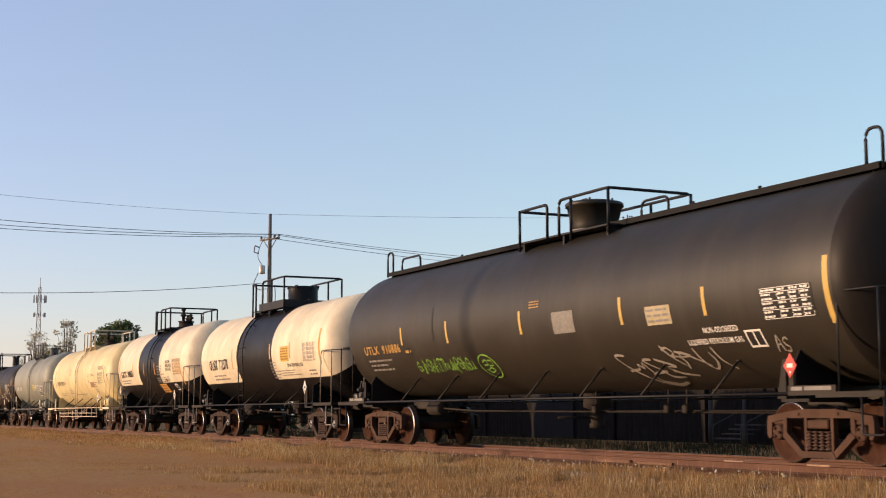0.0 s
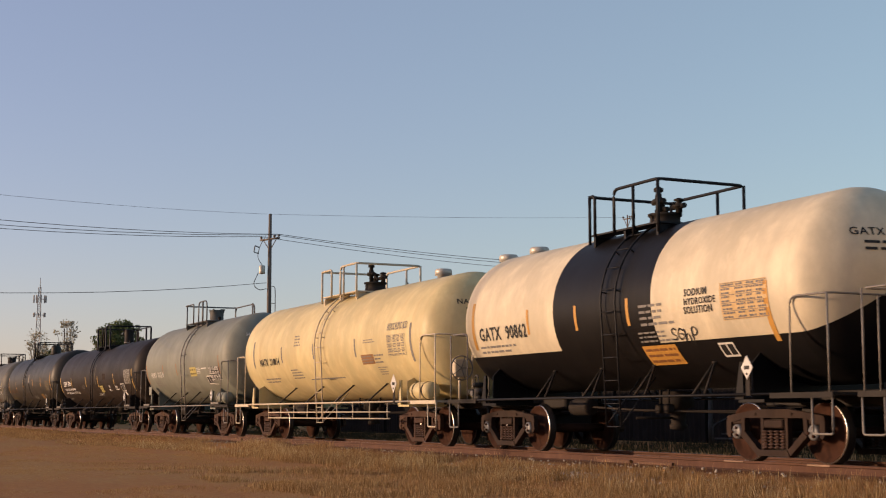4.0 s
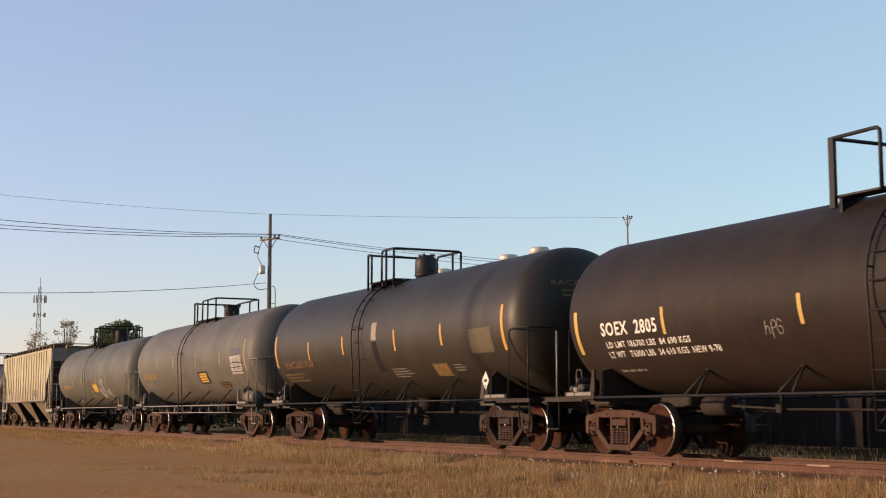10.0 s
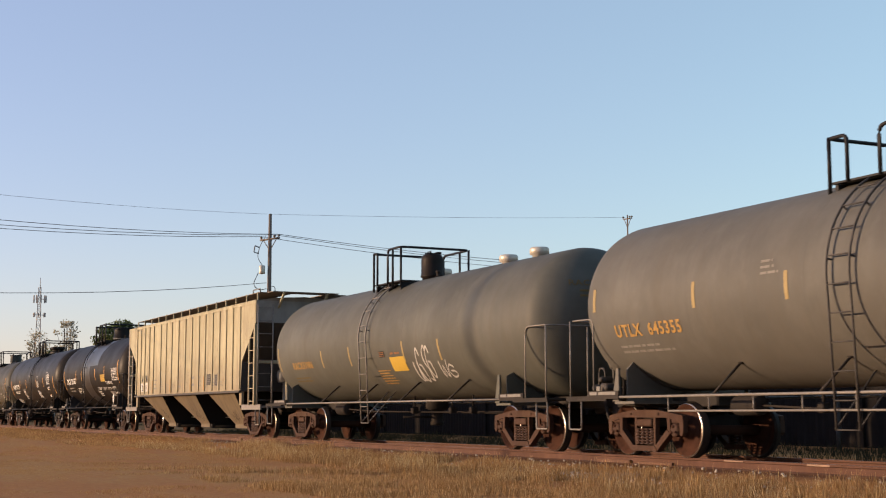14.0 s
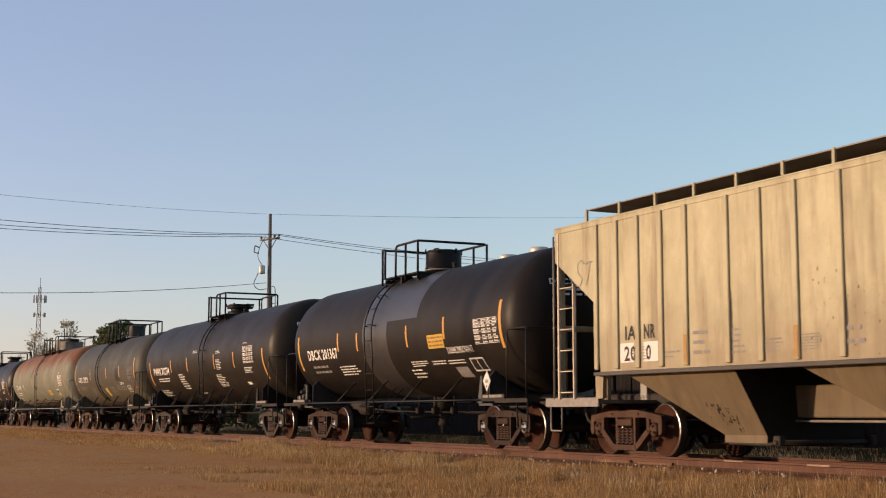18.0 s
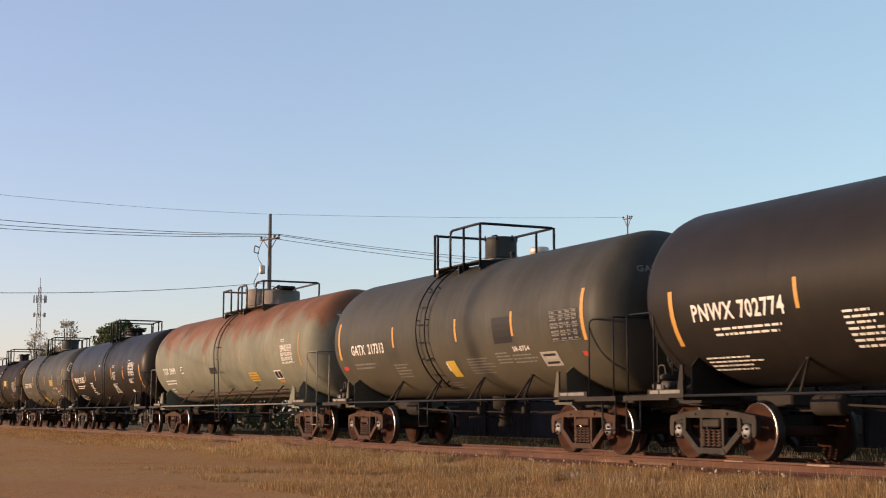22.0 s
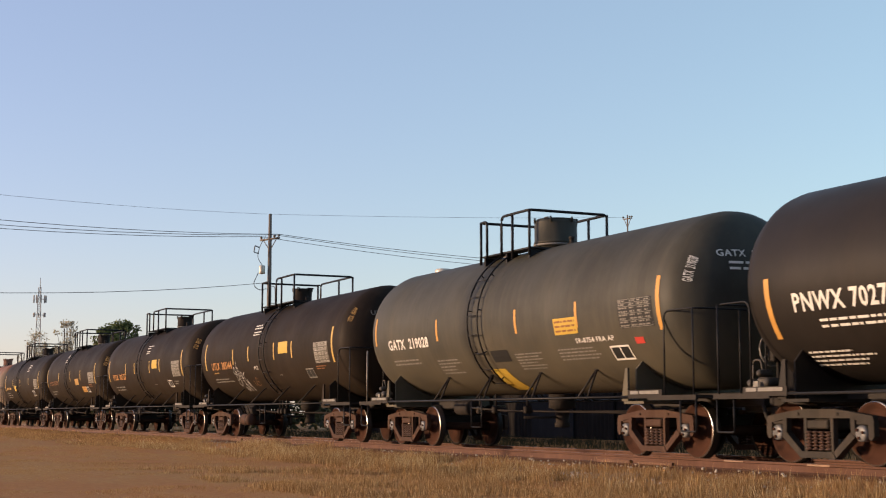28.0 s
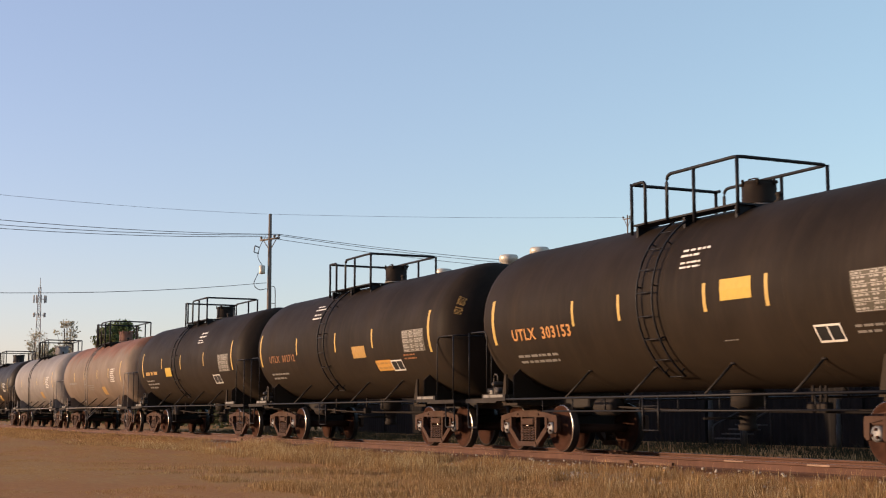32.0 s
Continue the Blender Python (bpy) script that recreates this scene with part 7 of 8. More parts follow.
def make_ground():
    m, nt, b, ln = nodes_of("dry_earth_and_mown_grass")
    tc = nt.nodes.new("ShaderNodeTexCoord")
    big = noise_tex(nt, (0.10, 0.22, 1), 1.0, 5, 0.6)
    mid = noise_tex(nt, (0.5, 1.6, 1), 1.0, 6, 0.65)
    fine = noise_tex(nt, (1, 1, 1), 9.0, 6, 0.7)
    grit = noise_tex(nt, (1, 1, 1), 60.0, 3, 0.7)
    earth = ramp(nt, fine, ((0.25, (0.2525, 0.1045, 0.0388)), (0.75, (0.4095, 0.1860, 0.0695))))
    straw = ramp(nt, fine, ((0.25, (0.2525, 0.1201, 0.0440)), (0.75, (0.4208, 0.2351, 0.0900))))
    f = maths(nt, "ADD", maths(nt, "MULTIPLY", big, 0.7), maths(nt, "MULTIPLY", mid, 0.6))
    c = mixed(nt, ramp(nt, f, ((0.56, (0, 0, 0)), (0.74, (1, 1, 1)))), earth, straw)
    c = mixed(nt, maths(nt, "MULTIPLY", ramp(nt, grit, ((0.55, (0, 0, 0)), (0.7, (1, 1, 1)))), 0.35), c, (0.30, 0.20, 0.105))
    # rust-red dirt along the rails
    sx = nt.nodes.new("ShaderNodeSeparateXYZ")
    ln.new(tc.outputs["Object"], sx.inputs[0])
    off = maths(nt, "ADD", maths(nt, "ABSOLUTE", sx.outputs[1], 0.0), maths(nt, "MULTIPLY", mid, 0.9))
    c = mixed(nt, ramp(nt, maths(nt, "MULTIPLY", off, 0.25), ((0.45, (0.85, 0.85, 0.85)), (0.62, (0, 0, 0)))), c, (0.085, 0.037, 0.022))
    ln.new(c, b.inputs["Base Color"])
    b.inputs["Roughness"].default_value = 0.95
    b.inputs["Specular IOR Level"].default_value = 0.1
    bump(nt, b, maths(nt, "ADD", fine, maths(nt, "MULTIPLY", grit, 0.4)), 0.35, 0.025)
    xs = sorted(set([-2500, -1200, -700, -480] + [-400 + 5 * k for k in range(64)] + [-80 + k for k in range(101)] + [30, 60, 120, 300, 700, 2500]))
    ys = sorted(set([-1500, -600, -200, -80, -40, -25] + [-20 + 0.8 * k for k in range(21)] + [-3.2, -2.8, -2.4, -2.0, -1.6, 1.6, 3.2, 5, 9, 15, 30, 60, 120, 300, 800, 2500]))
    bm = bmesh.new()
    grid = [[bm.verts.new((x, y, ground_height(x, y))) for y in ys] for x in xs]
    for i in range(len(xs) - 1):
        for j in range(len(ys) - 1):
            bm.faces.new([grid[i][j], grid[i + 1][j], grid[i + 1][j + 1], grid[i][j + 1]]).smooth = True
    tagged(part("ground", bm, m), "dry brown earth with patches of straw-coloured grass", "ground", kind="structure")


make_ground()


def rail_mesh():
    bm = bmesh.new()
    pr = [(-0.07, -0.172), (0.07, -0.172), (0.07, -0.158), (0.012, -0.135), (0.010, -0.045), (0.036, -0.034), (0.036, -0.006), (0.028, 0.0), (-0.028, 0.0), (-0.036, -0.006), (-0.036, -0.034), (-0.010, -0.045), (-0.012, -0.135), (-0.07, -0.158)]
    X = [-900, -400] + [-200 + 12 * k for k in range(20)] + [60, 340]
    rings = [[bm.verts.new((x, y, z)) for y, z in pr] for x in X]
    for a, b in zip(rings, rings[1:]):
        for i in range(len(pr)):
            j = (i + 1) % len(pr)
            f = bm.faces.new([a[i], b[i], b[j], a[j]])
            f.material_index = 1 if i == 7 else 0
    bmesh.ops.recalc_face_normals(bm, faces=bm.faces[:])
    return bm


for y in (-0.754, 0.754):
    r_ob = part("rail", rail_mesh(), [RAIL_RUST, RAIL_TOP], None, at=pose(0, y, 0))
    tagged(r_ob, "long rusty steel rail on buried wooden sleepers", "rail", "rails of the track", "structure")

TIE = paint("old_dark_sleeper_wood", (0.11, 0.08, 0.06), 0.9, 0, (0.17, 0.12, 0.08), 0.5)
bm = bmesh.new()
rnd = random.Random(3)
for k in range(640):
    x = -240 + k * 0.53 + rnd.uniform(-0.04, 0.04)
    box(bm, (x - 0.11, -1.3 + rnd.uniform(-0.06, 0.06), -0.30), (x + 0.11, 1.3 + rnd.uniform(-0.06, 0.06), -0.172 - rnd.uniform(0, 0.01)))
tagged(part("sleepers", bm, TIE), "row of old dark wooden sleepers half buried in dirt", "sleepers", kind="stuff")

# pale dusty joint bars on the near rail
JOINT = paint("pale_dusty_joint_bar", (0.27, 0.175, 0.12), 0.8, 0, (0.2, 0.1, 0.06), 0.4)
RUSTY_JOINT = paint("rusty_joint_bar", (0.115, 0.055, 0.032), 0.8, 0, (0.15, 0.08, 0.045), 0.4)
for x0, x1, z0, z1 in ((-22.2, -21.1, -0.15, -0.09), (-20.8, -19.8, -0.15, -0.10), (-18.4, -17.9, -0.034, -0.010), (-16.4, -15.9, -0.040, -0.008), (-45.0, -44.0, -0.15, -0.06)):
    bm = bmesh.new()
    box(bm, (x0, -0.830 if z0 < -0.1 else -0.802, z0), (x1, -0.768 if z0 < -0.1 else -0.788, z1), 0, 0.006)
    tagged(part("joint_bar", bm, JOINT if z0 > -0.1 else RUSTY_JOINT), "dusty steel joint bar bolted to the rail", "rail joint", "joint bars of the near rail")


# ---------------------------------------------------------------- grass, stones
def blades(name, spots, label, cols, seed):
    """Dry grass: one bent blade of two triangles for each spot (x, y, height, width)."""
    rg = np.random.default_rng(seed)
    n = len(spots)
    x, y, h, w = spots.T
    z = np.array([ground_height(a, b) for a, b in zip(x, y)]) - 0.01
    ang = rg.uniform(0, 2 * math.pi, n)
    lean, dirn = rg.uniform(0.05, 0.55, n) * h, rg.uniform(0, 2 * math.pi, n)
    dx, dy = np.cos(ang) * w, np.sin(ang) * w
    tx, ty = np.cos(dirn) * lean, np.sin(dirn) * lean
    v = np.empty((n, 5, 3))
    v[:, 0] = np.c_[x - dx, y - dy, z]
    v[:, 1] = np.c_[x + dx, y + dy, z]
    v[:, 2] = np.c_[x - dx * 0.6 + tx * 0.35, y - dy * 0.6 + ty * 0.35, z + h * 0.6]
    v[:, 3] = np.c_[x + dx * 0.6 + tx * 0.35, y + dy * 0.6 + ty * 0.35, z + h * 0.6]
    v[:, 4] = np.c_[x + tx, y + ty, z + h]
    base = np.arange(n)[:, None] * 5
    faces = np.concatenate([base + np.array([[0, 1, 3]]), base + np.array([[0, 3, 2]]), base + np.array([[2, 3, 4]])], axis=1).reshape(-1, 3)
    me = bpy.data.meshes.new(name)
    me.from_pydata(v.reshape(-1, 3).tolist(), [], faces.tolist())
    m, nt, b, ln = nodes_of(name + "_blades")
    g = nt.nodes.new("ShaderNodeNewGeometry")
    c = ramp(nt, g.outputs["Random Per Island"], cols)
    ln.new(c, b.inputs["Base Color"])
    b.inputs["Roughness"].default_value = 0.8
    b.inputs["Specular IOR Level"].default_value = 0.15
    # thin blades let some light through
    tr = nt.nodes.new("ShaderNodeBsdfTranslucent")
    ln.new(c, tr.inputs[0])
    mx = nt.nodes.new("ShaderNodeMixShader")
    mx.inputs[0].default_value = 0.42
    ln.new(b.outputs[0], mx.inputs[1])
    ln.new(tr.outputs[0], mx.inputs[2])
    ln.new(mx.outputs[0], nt.nodes["Material Output"].inputs[0])
    ob = part_of(name, me, m)
    return tagged(ob, label, "grass", kind="stuff")


STRAW = ((0.0, (0.1419, 0.0762, 0.0338)), (0.4, (0.2510, 0.1473, 0.0627)), (0.75, (0.3929, 0.2490, 0.1145)), (1.0, (0.5675, 0.4066, 0.2140)))
rg = np.random.default_rng(11)


def scatter(n, x0, x1, y0, y1, h0, h1, w, keep):
    x, y = rg.uniform(x0, x1, n), rg.uniform(y0, y1, n)
    clump = np.array([noise.noise((a * 0.9, b * 0.9, 5.0)) + 0.6 * noise.noise((a * 0.25, b * 0.4, 9.0)) for a, b in zip(x, y)])
    ok = clump + rg.normal(0, 0.32, n) > keep(x, y)
    k = np.clip(0.65 + clump[ok] * 0.8, 0.3, 1.6)
    h = rg.uniform(h0, h1, ok.sum()) * k
    return np.c_[x[ok], y[ok], h, np.full(ok.sum(), w)]


# the uncut strip along the track
near = scatter(230000, -48, -9, -4.6, -1.15, 0.05, 0.19, 0.0028, lambda x, y: -0.10 + 0.5 * np.clip((-3.4 - y) / 1.2, 0, 1) + 0.9 * np.clip((y + 2.15) / 0.55, 0, 1))
near2 = scatter(110000, -26, -10, -8.5, -4.2, 0.04, 0.16, 0.0035, lambda x, y: 0.02 + 0.45 * np.clip((-x - 18) / 7, 0, 1))
far = scatter(90000, -120, -48, -5.2, -1.2, 0.05, 0.15, 0.009, lambda x, y: -0.08 + 0.45 * np.clip((-3.6 - y) / 1.4, 0, 1))
blades("dry_grass", np.concatenate([near, near2, far]), "golden dry uncut grass along the rails", STRAW, 1)
stub = np.concatenate([scatter(170000, -45, -10, -12, -4.0, 0.012, 0.05, 0.0035, lambda x, y: -0.2 + 0 * x), scatter(60000, -130, -45, -14, -4.0, 0.015, 0.05, 0.009, lambda x, y: -0.2 + 0 * x)])
blades("stubble", stub, "short sparse straw on bare brown earth", ((0.0, (0.2160, 0.1048, 0.0421)), (0.4, (0.3024, 0.1620, 0.0648)), (0.75, (0.3996, 0.2376, 0.0994)), (1.0, (0.4968, 0.3240, 0.1512))), 2)
# scattered taller tufts
tr = random.Random(21)
tufts = []
for k in range(260):
    cx, cy, q = tr.uniform(-34, -9.5), tr.uniform(-4.8, -2.2), tr.uniform(0.5, 1.0)
    for i in range(46):
        tufts.append((cx + tr.gauss(0, 0.07), cy + tr.gauss(0, 0.07), q * tr.uniform(0.14, 0.34), 0.0030))
blades("grass_tufts", np.array(tufts), "loose tufts of taller golden grass", STRAW, 7)
# taller stalks
stalk = scatter(14000, -45, -9.5, -4.6, -1.7, 0.12, 0.32, 0.003, lambda x, y: 0.10 + 0 * x)
blades("tall_stalks", stalk, "tall thin dry grass stalks beside the rail", ((0.0, (0.36, 0.26, 0.12)), (0.6, (0.52, 0.41, 0.22)), (1.0, (0.72, 0.60, 0.37))), 3)
# rough grass behind the track, its green darkened to hold the shade
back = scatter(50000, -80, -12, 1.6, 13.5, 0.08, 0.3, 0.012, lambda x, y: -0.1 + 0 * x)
blades("rough_grass", back, "rough green grass behind the track, coloured dark for shade", ((0.0, (0.022, 0.022, 0.012)), (0.5, (0.038, 0.035, 0.018)), (1.0, (0.065, 0.052, 0.027))), 4)

STONE = plain("pale_gravel", (0.40, 0.345, 0.285), 0.85, 0, 0.5, 3.0)
bm = bmesh.new()
rnd = random.Random(8)
for k in range(900):
    if k < 480:
        x, y = rnd.gauss(-19.9, 1.3), rnd.gauss(-2.6, 0.35)
    else:
        x, y = rnd.uniform(-45, -10), rnd.uniform(-3.2, -1.0)
    s = rnd.uniform(0.012, 0.035)
    b = bmesh.new()
    bmesh.ops.create_icosphere(b, subdivisions=1, radius=s, matrix=Matrix.Translation((x, y, ground_height(x, y) + s * 0.4)) @ Matrix.Diagonal((1, rnd.uniform(0.6, 1), rnd.uniform(0.5, 0.8), 1)))
    merge(bm, b)
tagged(part("gravel", bm, STONE), "scatter of pale gravel beside the track", "gravel", kind="stuff")


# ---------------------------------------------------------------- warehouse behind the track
# wall and door near black, with the shade behind the train in the colour
SIDING = paint("shade_darkened_corrugated_siding", (0.0190, 0.0170, 0.0160), 0.95, 0.0, (0.010, 0.009, 0.008), 0.4, 0.02)
DOOR = paint("shade_darkened_sliding_door", (0.021, 0.021, 0.023), 0.9, 0.0, (0.02, 0.018, 0.015), 0.4, 0.05)
ROOFING = paint("dull_dark_metal_roofing", (0.05, 0.05, 0.052), 0.6, 0.1, (0.16, 0.11, 0.08), 0.4)
GALV = plain("sunlit_galvanised_vent", (0.50, 0.46, 0.40), 0.45, 0.3, 0.2)


def warehouse():
    b0 = new("warehouse")
    tagged(b0, "low blue-grey metal warehouse with three roof vents", "building")
    x0, x1, y0, y1, ze, zr = -78.0, -14.0, 15.5, 25.0, 5.9, 7.75
    ym = (y0 + y1) / 2
    bm = bmesh.new()
    n = int((x1 - x0) / 0.15)
    pts = []
    for k in range(n + 1):
        pts.append((x0 + (x1 - x0) * k / n, y0 + (0.02 if k % 2 else -0.02)))
    lo = [bm.verts.new((x, y, -0.3)) for x, y in pts]
    hi = [bm.verts.new((x, y, ze)) for x, y in pts]
    for k in range(n):
        bm.faces.new([lo[k], lo[k + 1], hi[k + 1], hi[k]])
    box(bm, (x0, y0 + 0.03, -0.3), (x1, y0 + 0.2, ze))
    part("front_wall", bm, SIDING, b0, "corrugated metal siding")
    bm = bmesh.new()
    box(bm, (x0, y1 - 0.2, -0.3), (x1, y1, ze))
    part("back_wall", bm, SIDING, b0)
    for x in (x0, x1 - 0.2):
        bm = bmesh.new()
        a = [bm.verts.new((x, y, z)) for y, z in ((y0, -0.3), (y1, -0.3), (y1, ze), (ym, zr - 0.1), (y0, ze))]
        c = [bm.verts.new((x + 0.2, v.co.y, v.co.z)) for v in a]
        bm.faces.new(a), bm.faces.new(c[::-1])
        for i in range(5):
            bm.faces.new([a[i], c[i], c[(i + 1) % 5], a[(i + 1) % 5]])
        bmesh.ops.recalc_face_normals(bm, faces=bm.faces[:])
        part("gable_wall", bm, SIDING, b0)
    for s in (-1, 1):
        bm = bmesh.new()
        ye = y0 - 0.5 if s < 0 else y1 + 0.5
        zl = ze - 0.18
        a = [bm.verts.new(v) for v in ((x0 - 0.4, ye, zl), (x1 + 0.4, ye, zl), (x1 + 0.4, ym, zr), (x0 - 0.4, ym, zr))]
        c = [bm.verts.new(v.co + Vector((0, 0, 0.10))) for v in a]
        bm.faces.new(a), bm.faces.new(c[::-1])
        for i in range(4):
            bm.faces.new([a[i], c[i], c[(i + 1) % 4], a[(i + 1) % 4]])
        bmesh.ops.recalc_face_normals(bm, faces=bm.faces[:])
        part("roof", bm, ROOFING, b0)
    for x, z in ((-72.5, 9.15), (-64.5, 9.15), (-61.2, 9.2)):
        bm = bmesh.new()
        lathe(bm, [(0.36, zr - 0.1), (0.36, z - 0.42), (0.50, z - 0.38), (0.50, z - 0.10), (0.44, z - 0.02), (0.1, z)], "z", 24, None, (x, ym, 0))
        part("roof_vent", bm, GALV, b0, "round galvanised roof ventilator")
    for x in (-70, -58, -47, -41, -33, -24):
        bm = bmesh.new()
        box(bm, (x - 0.12, y0 - 0.12, -0.3), (x + 0.12, y0 - 0.03, ze - 0.2), 0, 0.01)
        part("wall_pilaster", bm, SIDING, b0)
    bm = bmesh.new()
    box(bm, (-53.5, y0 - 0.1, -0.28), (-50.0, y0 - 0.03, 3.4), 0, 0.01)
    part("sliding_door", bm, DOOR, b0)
    return b0


warehouse()

WORN_STEEL = plain("dull_painted_step_steel", (0.055, 0.052, 0.05), 0.7, 0.1, 0.4)
# white posts given a near-black colour in place of shade
POST = plain("shade_darkened_white_post", (0.045, 0.042, 0.037), 0.6, 0, 0.3)
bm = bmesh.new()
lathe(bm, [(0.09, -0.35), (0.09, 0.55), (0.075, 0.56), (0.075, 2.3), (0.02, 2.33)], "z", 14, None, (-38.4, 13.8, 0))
tagged(part("bollard_post", bm, POST), "tall white steel post by the warehouse, coloured dark for shade", "post", "posts by the warehouse")
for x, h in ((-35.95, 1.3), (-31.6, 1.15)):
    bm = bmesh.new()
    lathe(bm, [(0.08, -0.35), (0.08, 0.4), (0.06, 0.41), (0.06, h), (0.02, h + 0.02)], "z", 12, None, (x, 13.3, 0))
    tagged(part("bollard_post", bm, POST), "short white steel post by the warehouse, coloured dark for shade", "post", "posts by the warehouse")
st = new("loading_steps")
tagged(st, "short open steel steps to a loading door", "steps")
for k in range(4):
    bm = bmesh.new()
    box(bm, (-38.1, 13.7 + 0.28 * k, -0.10 + 0.15 * k), (-36.7, 13.98 + 0.28 * k, -0.05 + 0.15 * k), 0, 0.01)
    part("tread", bm, WORN_STEEL, st)
for x in (-38.15, -36.65):
    bm = bmesh.new()
    tube(bm, rounded([(x, 13.7, -0.3), (x, 13.7, 0.35), (x, 14.9, 0.85), (x, 14.9, -0.3)], 0.1), 0.03, 7)
    part("handrail", bm, WORN_STEEL, st)


# ---------------------------------------------------------------- poles, wires, mast
POLE = paint("weathered_grey_pole_wood", (0.16, 0.13, 0.11), 0.85, 0, (0.07, 0.05, 0.04), 0.4)
WIRE = plain("grey_aluminium_wire", (0.06, 0.06, 0.065), 0.6, 0.2, 0.1)


def utility_pole(x, y, top, arm_z, arms=True, r=0.115, reach=0.75):
    p = new("utility_pole")
    tagged(p, "weathered wooden utility pole with crossarm and insulators" if arms else "slim weathered wooden utility pole", "pole", "utility poles")
    bm = bmesh.new()
    lathe(bm, [(r * 1.25, -0.4), (r, top * 0.6), (r * 0.72, top), (0.01, top + 0.03)], "z", 12, None, (0, 0, 0))
    part("shaft", bm, POLE, p)
    if arms:
        d = Vector((0.93, 0.36, 0)).normalized()
        bm = bmesh.new()
        tube(bm, [d * -reach + Vector((0, 0, arm_z)), d * reach + Vector((0, 0, arm_z))], 0.04 if reach < 0.5 else 0.055, 6)
        for s in (-1, 1):
            tube(bm, [d * reach * 0.73 * s + Vector((0, 0, arm_z)), Vector((0, 0, arm_z - 0.6))], 0.022, 5)
        arm = part("crossarm", bm, POLE, p)
        for s in (-reach * 0.93, reach * 0.47, reach * 0.93):
            bm = bmesh.new()
            lathe(bm, [(0.03, arm_z), (0.03, arm_z + 0.08), (0.07, arm_z + 0.09), (0.07, arm_z + 0.15), (0.02, arm_z + 0.19)], "z", 10, None, tuple(d * s))
            part("insulator", bm, GREY_PIPE, arm)
    p.location = (x, y, 0)
    return p


pole = utility_pole(-67.5, 7.95, 10.95, 9.66)
bm = bmesh.new()
lathe(bm, [(0.02, 7.85), (0.14, 7.87), (0.155, 7.92), (0.155, 8.25), (0.13, 8.29), (0.05, 8.3)], "z", 16, None, (-0.12, -0.36, 0))
part("transformer", bm, GALV, pole, "small grey can transformer")
bm = bmesh.new()
tube(bm, rounded([(-0.1, -0.36, 8.3), (-0.2, -0.6, 8.7), (-0.1, -0.5, 9.3), (-0.1, -0.2, 9.8)], 0.2), 0.018, 5)
tube(bm, rounded([(-0.15, -0.55, 7.9), (-0.25, -0.8, 7.3), (-0.15, -0.5, 7.0), (0, -0.15, 7.1)], 0.25), 0.018, 5)
tube(bm, rounded([(-0.1, -0.5, 9.2), (-0.15, -0.75, 9.3), (-0.15, -0.8, 8.95), (-0.1, -0.55, 8.9)], 0.06), 0.03, 5)
part("drop_wire", bm, WIRE, pole)
bm = bmesh.new()
tube(bm, rounded([(0.02, 0.04, 7.25), (0.12, 0.26, 7.2), (0.13, 0.28, 6.9), (0.14, 0.30, 3.0)], 0.1), 0.022, 6)
tube(bm, [(0.04, 0.08, 6.35), (0.13, 0.28, 6.35)], 0.016, 5)
part("riser_pipe", bm, POLE, pole)
pole2 = utility_pole(-78.5, 37.0, 14.15, 13.9, True, 0.065, 0.38)
utility_pole(-71.5, 17.5, 8.15, 0, False, 0.07)
utility_pole(-46.0, -46.0, 12.5, 11.9)


def wire(name, a, b, sag, r=0.014, n=24):
    a, b = Vector(a), Vector(b)
    bm = bmesh.new()
    tube(bm, [a.lerp(b, k / n) - Vector((0, 0, sag * 4 * (k / n) * (1 - k / n))) for k in range(n + 1)], r, 5)
    tagged(part(name, bm, WIRE), "thin overhead line between utility poles", "wire", "overhead wires")


wire("overhead_wire", (-67.5, 7.95, 10.95), (-46.0, -46.0, 12.3), 1.45, 0.007)
wire("overhead_wire", (-67.5, 7.95, 10.95), (-78.5, 37.0, 14.0), 0.1, 0.007)
for s, ze, zr in ((-0.7, 11.6, 10.15), (0.35, 11.68, 10.35), (0.7, 12.3, 10.55)):
    ax, ay = 0.93 * s, 0.36 * s
    wire("overhead_wire", (-67.5 + ax, 7.95 + ay, 9.85), (-46.0 + ax, -46.0 + ay, ze), 1.95)
    wire("overhead_wire", (-67.5 + ax, 7.95 + ay, 9.85), (-78.5 + ax, 37.0 + ay, zr), 0.32)
wire("overhead_wire", (-67.5, 7.8, 7.4), (-46.0, -46.0, 8.8), 2.4)


MAST = plain("pale_grey_mast_steel", (0.30, 0.29, 0.29), 0.6, 0.2, 0.2)


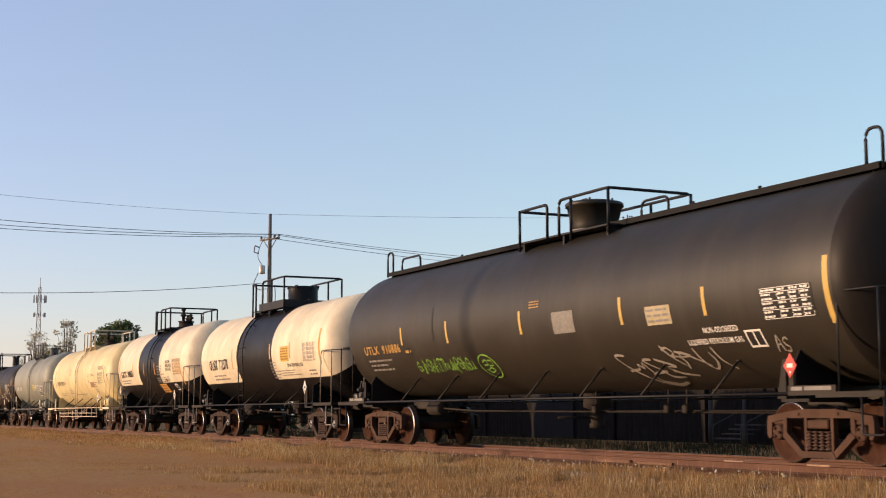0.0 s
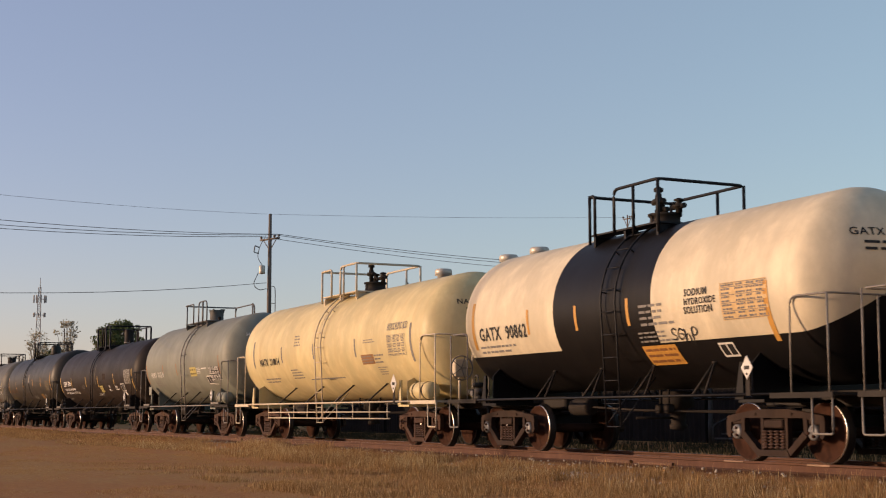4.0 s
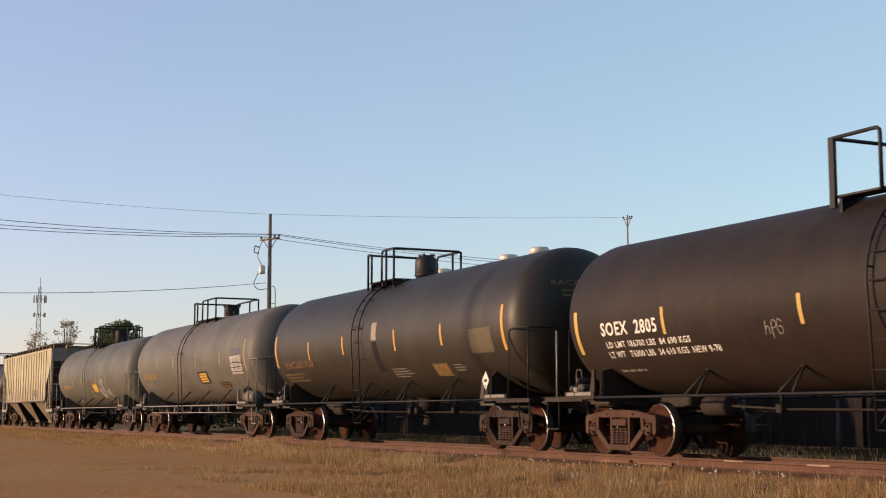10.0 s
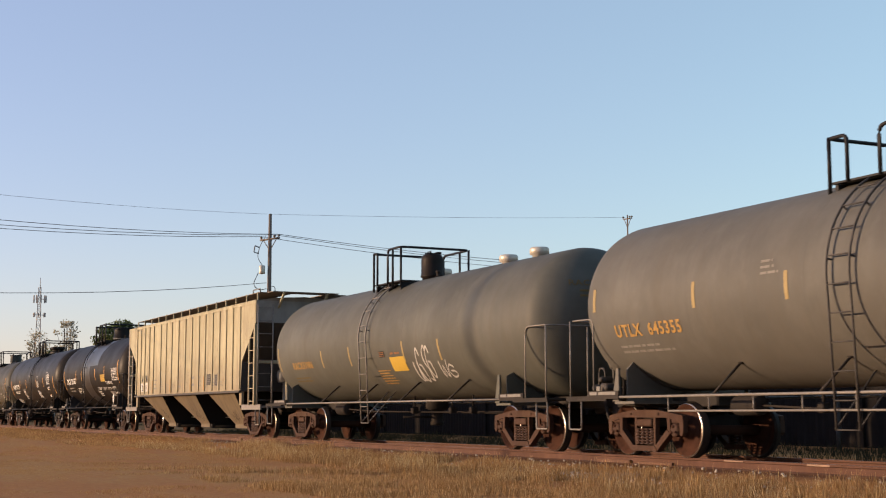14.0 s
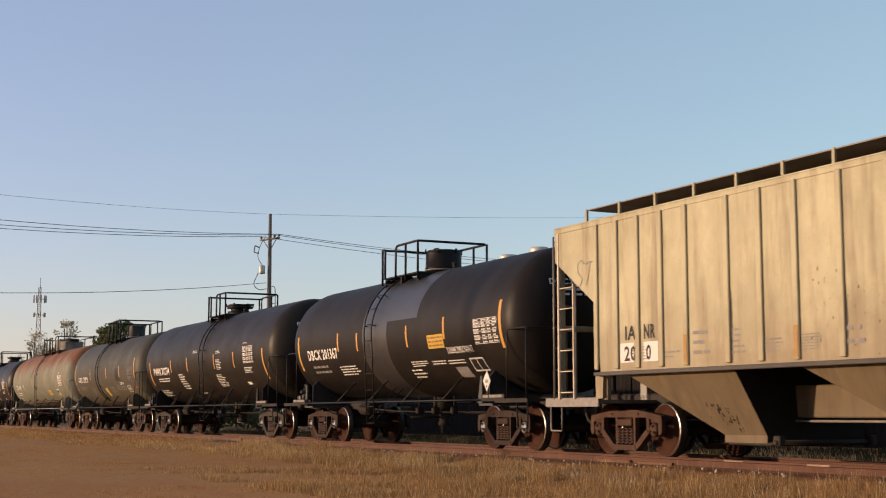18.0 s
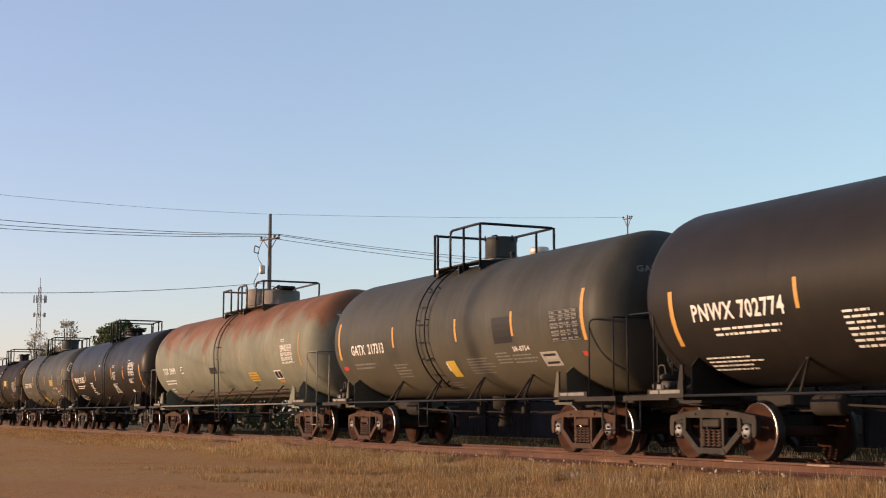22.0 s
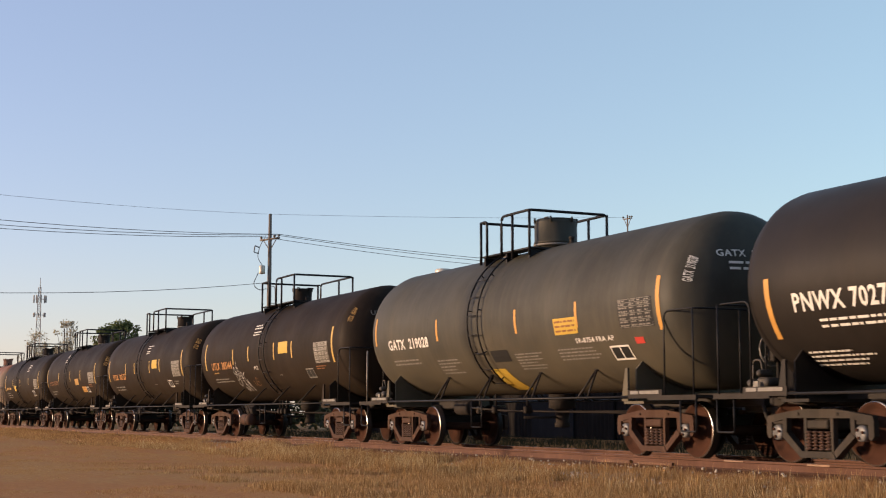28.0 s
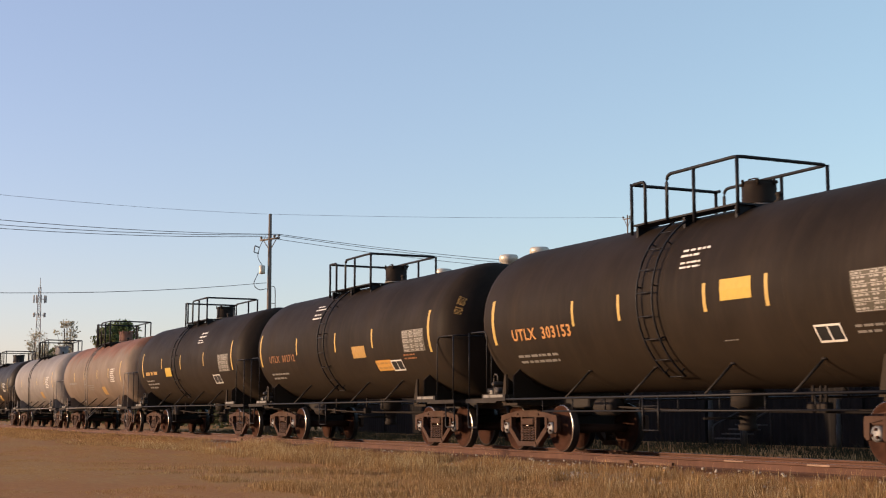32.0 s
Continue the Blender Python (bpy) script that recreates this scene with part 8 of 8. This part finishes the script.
def radio_mast(x, y, top):
    p = new("radio_mast")
    tagged(p, "pale grey lattice radio mast with antenna rings", "mast")

    def half_w(z):
        return 1.7 - 1.3 * z / top
    legs = [(math.cos(a), math.sin(a)) for a in (0.4, 0.4 + 2.094, 0.4 + 4.189)]
    for c, s in legs:
        bm = bmesh.new()
        tube(bm, [(c * half_w(z), s * half_w(z), z) for z in (-0.5, top * 0.5, top * 0.93)], 0.13, 6)
        part("leg", bm, MAST, p)
    bm = bmesh.new()
    n = 20
    for k in range(n):
        z0, z1 = top * 0.93 * k / n, top * 0.93 * (k + 1) / n
        for i in range(3):
            (c, s), (e, f) = legs[i], legs[(i + 1) % 3]
            tube(bm, [(c * half_w(z0), s * half_w(z0), z0), (e * half_w(z1), f * half_w(z1), z1)], 0.07, 4)
            tube(bm, [(c * half_w(z1), s * half_w(z1), z1), (e * half_w(z1), f * half_w(z1), z1)], 0.06, 4)
    tagged(part("lattice", bm, MAST, p), kind="stuff")
    bm = bmesh.new()
    tube(bm, [(0, 0, top * 0.92), (0, 0, top)], 0.10, 6)
    part("spire", bm, MAST, p)
    for z, rr, nn in ((top * 0.845, 2.0, 9), (top * 0.73, 1.9, 6)):
        for k in range(nn):
            a = 2 * math.pi * k / nn
            bm = bmesh.new()
            cx, cy = rr * math.cos(a), rr * math.sin(a)
            tube(bm, [(0, 0, z), (cx, cy, z)], 0.05, 4)
            h = 1.2 if nn == 9 else 0.7
            box(bm, (cx - 0.2, cy - 0.2, z - h), (cx + 0.2, cy + 0.2, z + h), 0, 0.04)
            part("antenna_panel", bm, MAST, p)
    p.location = (x, y, 0)


radio_mast(-470.5, 63.6, 45.7)


# ---------------------------------------------------------------- trees and scrub
BARK = paint("grey_brown_bark", (0.10, 0.075, 0.055), 0.9, 0, (0.05, 0.04, 0.03), 0.5)


def leaf_material(name, cols):
    m, nt, b, ln = nodes_of(name)
    g = nt.nodes.new("ShaderNodeNewGeometry")
    ln.new(ramp(nt, g.outputs["Random Per Island"], cols), b.inputs["Base Color"])
    b.inputs["Roughness"].default_value = 0.7
    b.inputs["Specular IOR Level"].default_value = 0.2
    tr = nt.nodes.new("ShaderNodeBsdfTranslucent")
    ln.new(b.inputs["Base Color"].links[0].from_socket, tr.inputs[0])
    mx = nt.nodes.new("ShaderNodeMixShader")
    mx.inputs[0].default_value = 0.35
    ln.new(b.outputs[0], mx.inputs[1])
    ln.new(tr.outputs[0], mx.inputs[2])
    ln.new(mx.outputs[0], nt.nodes["Material Output"].inputs[0])
    return m


LEAF = leaf_material("olive_green_leaves", ((0.0, (0.040, 0.055, 0.022)), (0.5, (0.085, 0.110, 0.040)), (1.0, (0.17, 0.19, 0.075))))
LEAF_PALE = leaf_material("pale_sparse_leaves", ((0.0, (0.22, 0.20, 0.14)), (1.0, (0.42, 0.38, 0.29))))
LEAF_DARK = leaf_material("dark_scrub_leaves", ((0.0, (0.02, 0.025, 0.01)), (1.0, (0.07, 0.07, 0.03))))


def leaf_cloud(centres, n, size, seed, spread):
    rq = np.random.default_rng(seed)
    c = np.array(centres)
    k = rq.integers(0, len(c), n)
    d = rq.normal(size=(n, 3))
    d /= np.linalg.norm(d, axis=1)[:, None]
    p = c[k, :3] + d * (c[k, 3] * rq.uniform(0.25, 1.0, n) ** 0.6)[:, None] * np.array(spread)
    a, b = rq.normal(size=(n, 3)), rq.normal(size=(n, 3))
    a /= np.linalg.norm(a, axis=1)[:, None]
    b -= (a * b).sum(1)[:, None] * a
    b /= np.linalg.norm(b, axis=1)[:, None]
    s = size * rq.uniform(0.6, 1.3, n)[:, None]
    v = np.stack([p - a * s, p + b * s * 0.5, p + a * s, p - b * s * 0.5], axis=1)
    return v.reshape(-1, 3).tolist(), (np.arange(n)[:, None] * 4 + np.arange(4)).tolist()


def tree(x, y, height, width, leaf, n, seed, label, trunk=0.2, clumps=70, big=1.0):
    t = new("tree")
    tagged(t, label, "tree", "trees beyond the track")
    rq = random.Random(seed)
    bm = bmesh.new()
    h0 = height * 0.35
    tube(bm, [(0, 0, -0.4), (0.05 * height * 0.1, 0, h0 * 0.5), (0, 0.1, h0)], trunk, 8)
    cents = []
    for k in range(clumps):
        a = rq.uniform(0, 6.28)
        z = height * rq.uniform(0.5, 0.97)
        q = rq.uniform(0.1, 1.0) ** 0.6 * math.sqrt(max(0.05, 1 - ((z / height - 0.68) / 0.31) ** 2))
        e = (math.cos(a) * q * width / 2, math.sin(a) * q * width / 2, z)
        mid = (e[0] * 0.4, e[1] * 0.4, (h0 + z) / 2)
        tube(bm, [(0, 0.1, h0 * 0.9), mid, e], trunk * 0.25, 5)
        cents.append((*e, big * width * rq.uniform(0.07, 0.17)))
    part("trunk", bm, BARK, t)
    v, f = leaf_cloud(cents, n, 0.17, seed, (1, 1, 0.8))
    me = bpy.data.meshes.new("crown")
    me.from_pydata(v, [], f)
    part_of("crown", me, leaf, t)
    t.location = (x, y, 0)


tree(-161.0, 21.5, 11.6, 6.0, LEAF, 6500, 4, "broad olive-green tree beyond the track", 0.25, 90, 0.75)
tree(-158.5, 19.2, 11.2, 4.0, LEAF, 3000, 14, "leafy olive-green tree beside a larger one", 0.2)
tree(-166.0, 16.2, 11.8, 3.0, LEAF_PALE, 900, 9, "thin half-bare tree with pale twigs", 0.1, 60, 1.5)
tree(-205.5, 19.4, 12.6, 4.6, LEAF_PALE, 1300, 19, "sparse pale tree in front of the mast", 0.12, 60, 1.3)
tree(-207.0, 22.0, 10.8, 4.0, LEAF, 2200, 29, "low green tree in front of the mast", 0.15)

# added scrub beyond the track, to keep sky from showing under the cars
cents = []
rq = random.Random(77)
for k in range(260):
    x = -82 - 330 * (k / 260)
    cents.append((x + rq.uniform(-1, 1), 17 + rq.uniform(-2, 3), 0.9 + rq.uniform(-0.3, 0.5), rq.uniform(1.0, 1.7)))
v, f = leaf_cloud(cents, 26000, 0.30, 6, (1.4, 1, 0.9))
me = bpy.data.meshes.new("scrub")
me.from_pydata(v, [], f)
tagged(part_of("scrub", me, LEAF_DARK), "dark low scrub added on the far side to close the gap under the cars", "bushes", kind="stuff")

# ---------------------------------------------------------------- what moves
def travelled(t):
    s = t / 32.0
    return 260.2804 * s + 31.6206 * s ** 2 - 30.0560 * s ** 3 + 14.1668 * s ** 4


def motions():
    for car, uc in CARS:
        walk(car, [(t, pose(uc + travelled(t), 0, 0)) for t in range(0, 33, 2)])
    # the wheels roll on the rail; all wheelsets on one side of their trucks share one run of keys
    done = {}
    for ob, s in WHEELSETS:
        if s not in done:
            walk(ob, [(k / 15.0, pose(s * 0.889, 0, 0.457) @ pose(0, 0, 0, 0, math.degrees(travelled(k / 15.0) / 0.457), 0)) for k in range(481)])
            done[s] = ob
        else:
            src = done[s].animation_data
            ob.rotation_mode = "QUATERNION"
            ad = ob.animation_data_create()
            ad.action = src.action
            ad.action_slot = src.action_slot


motions()
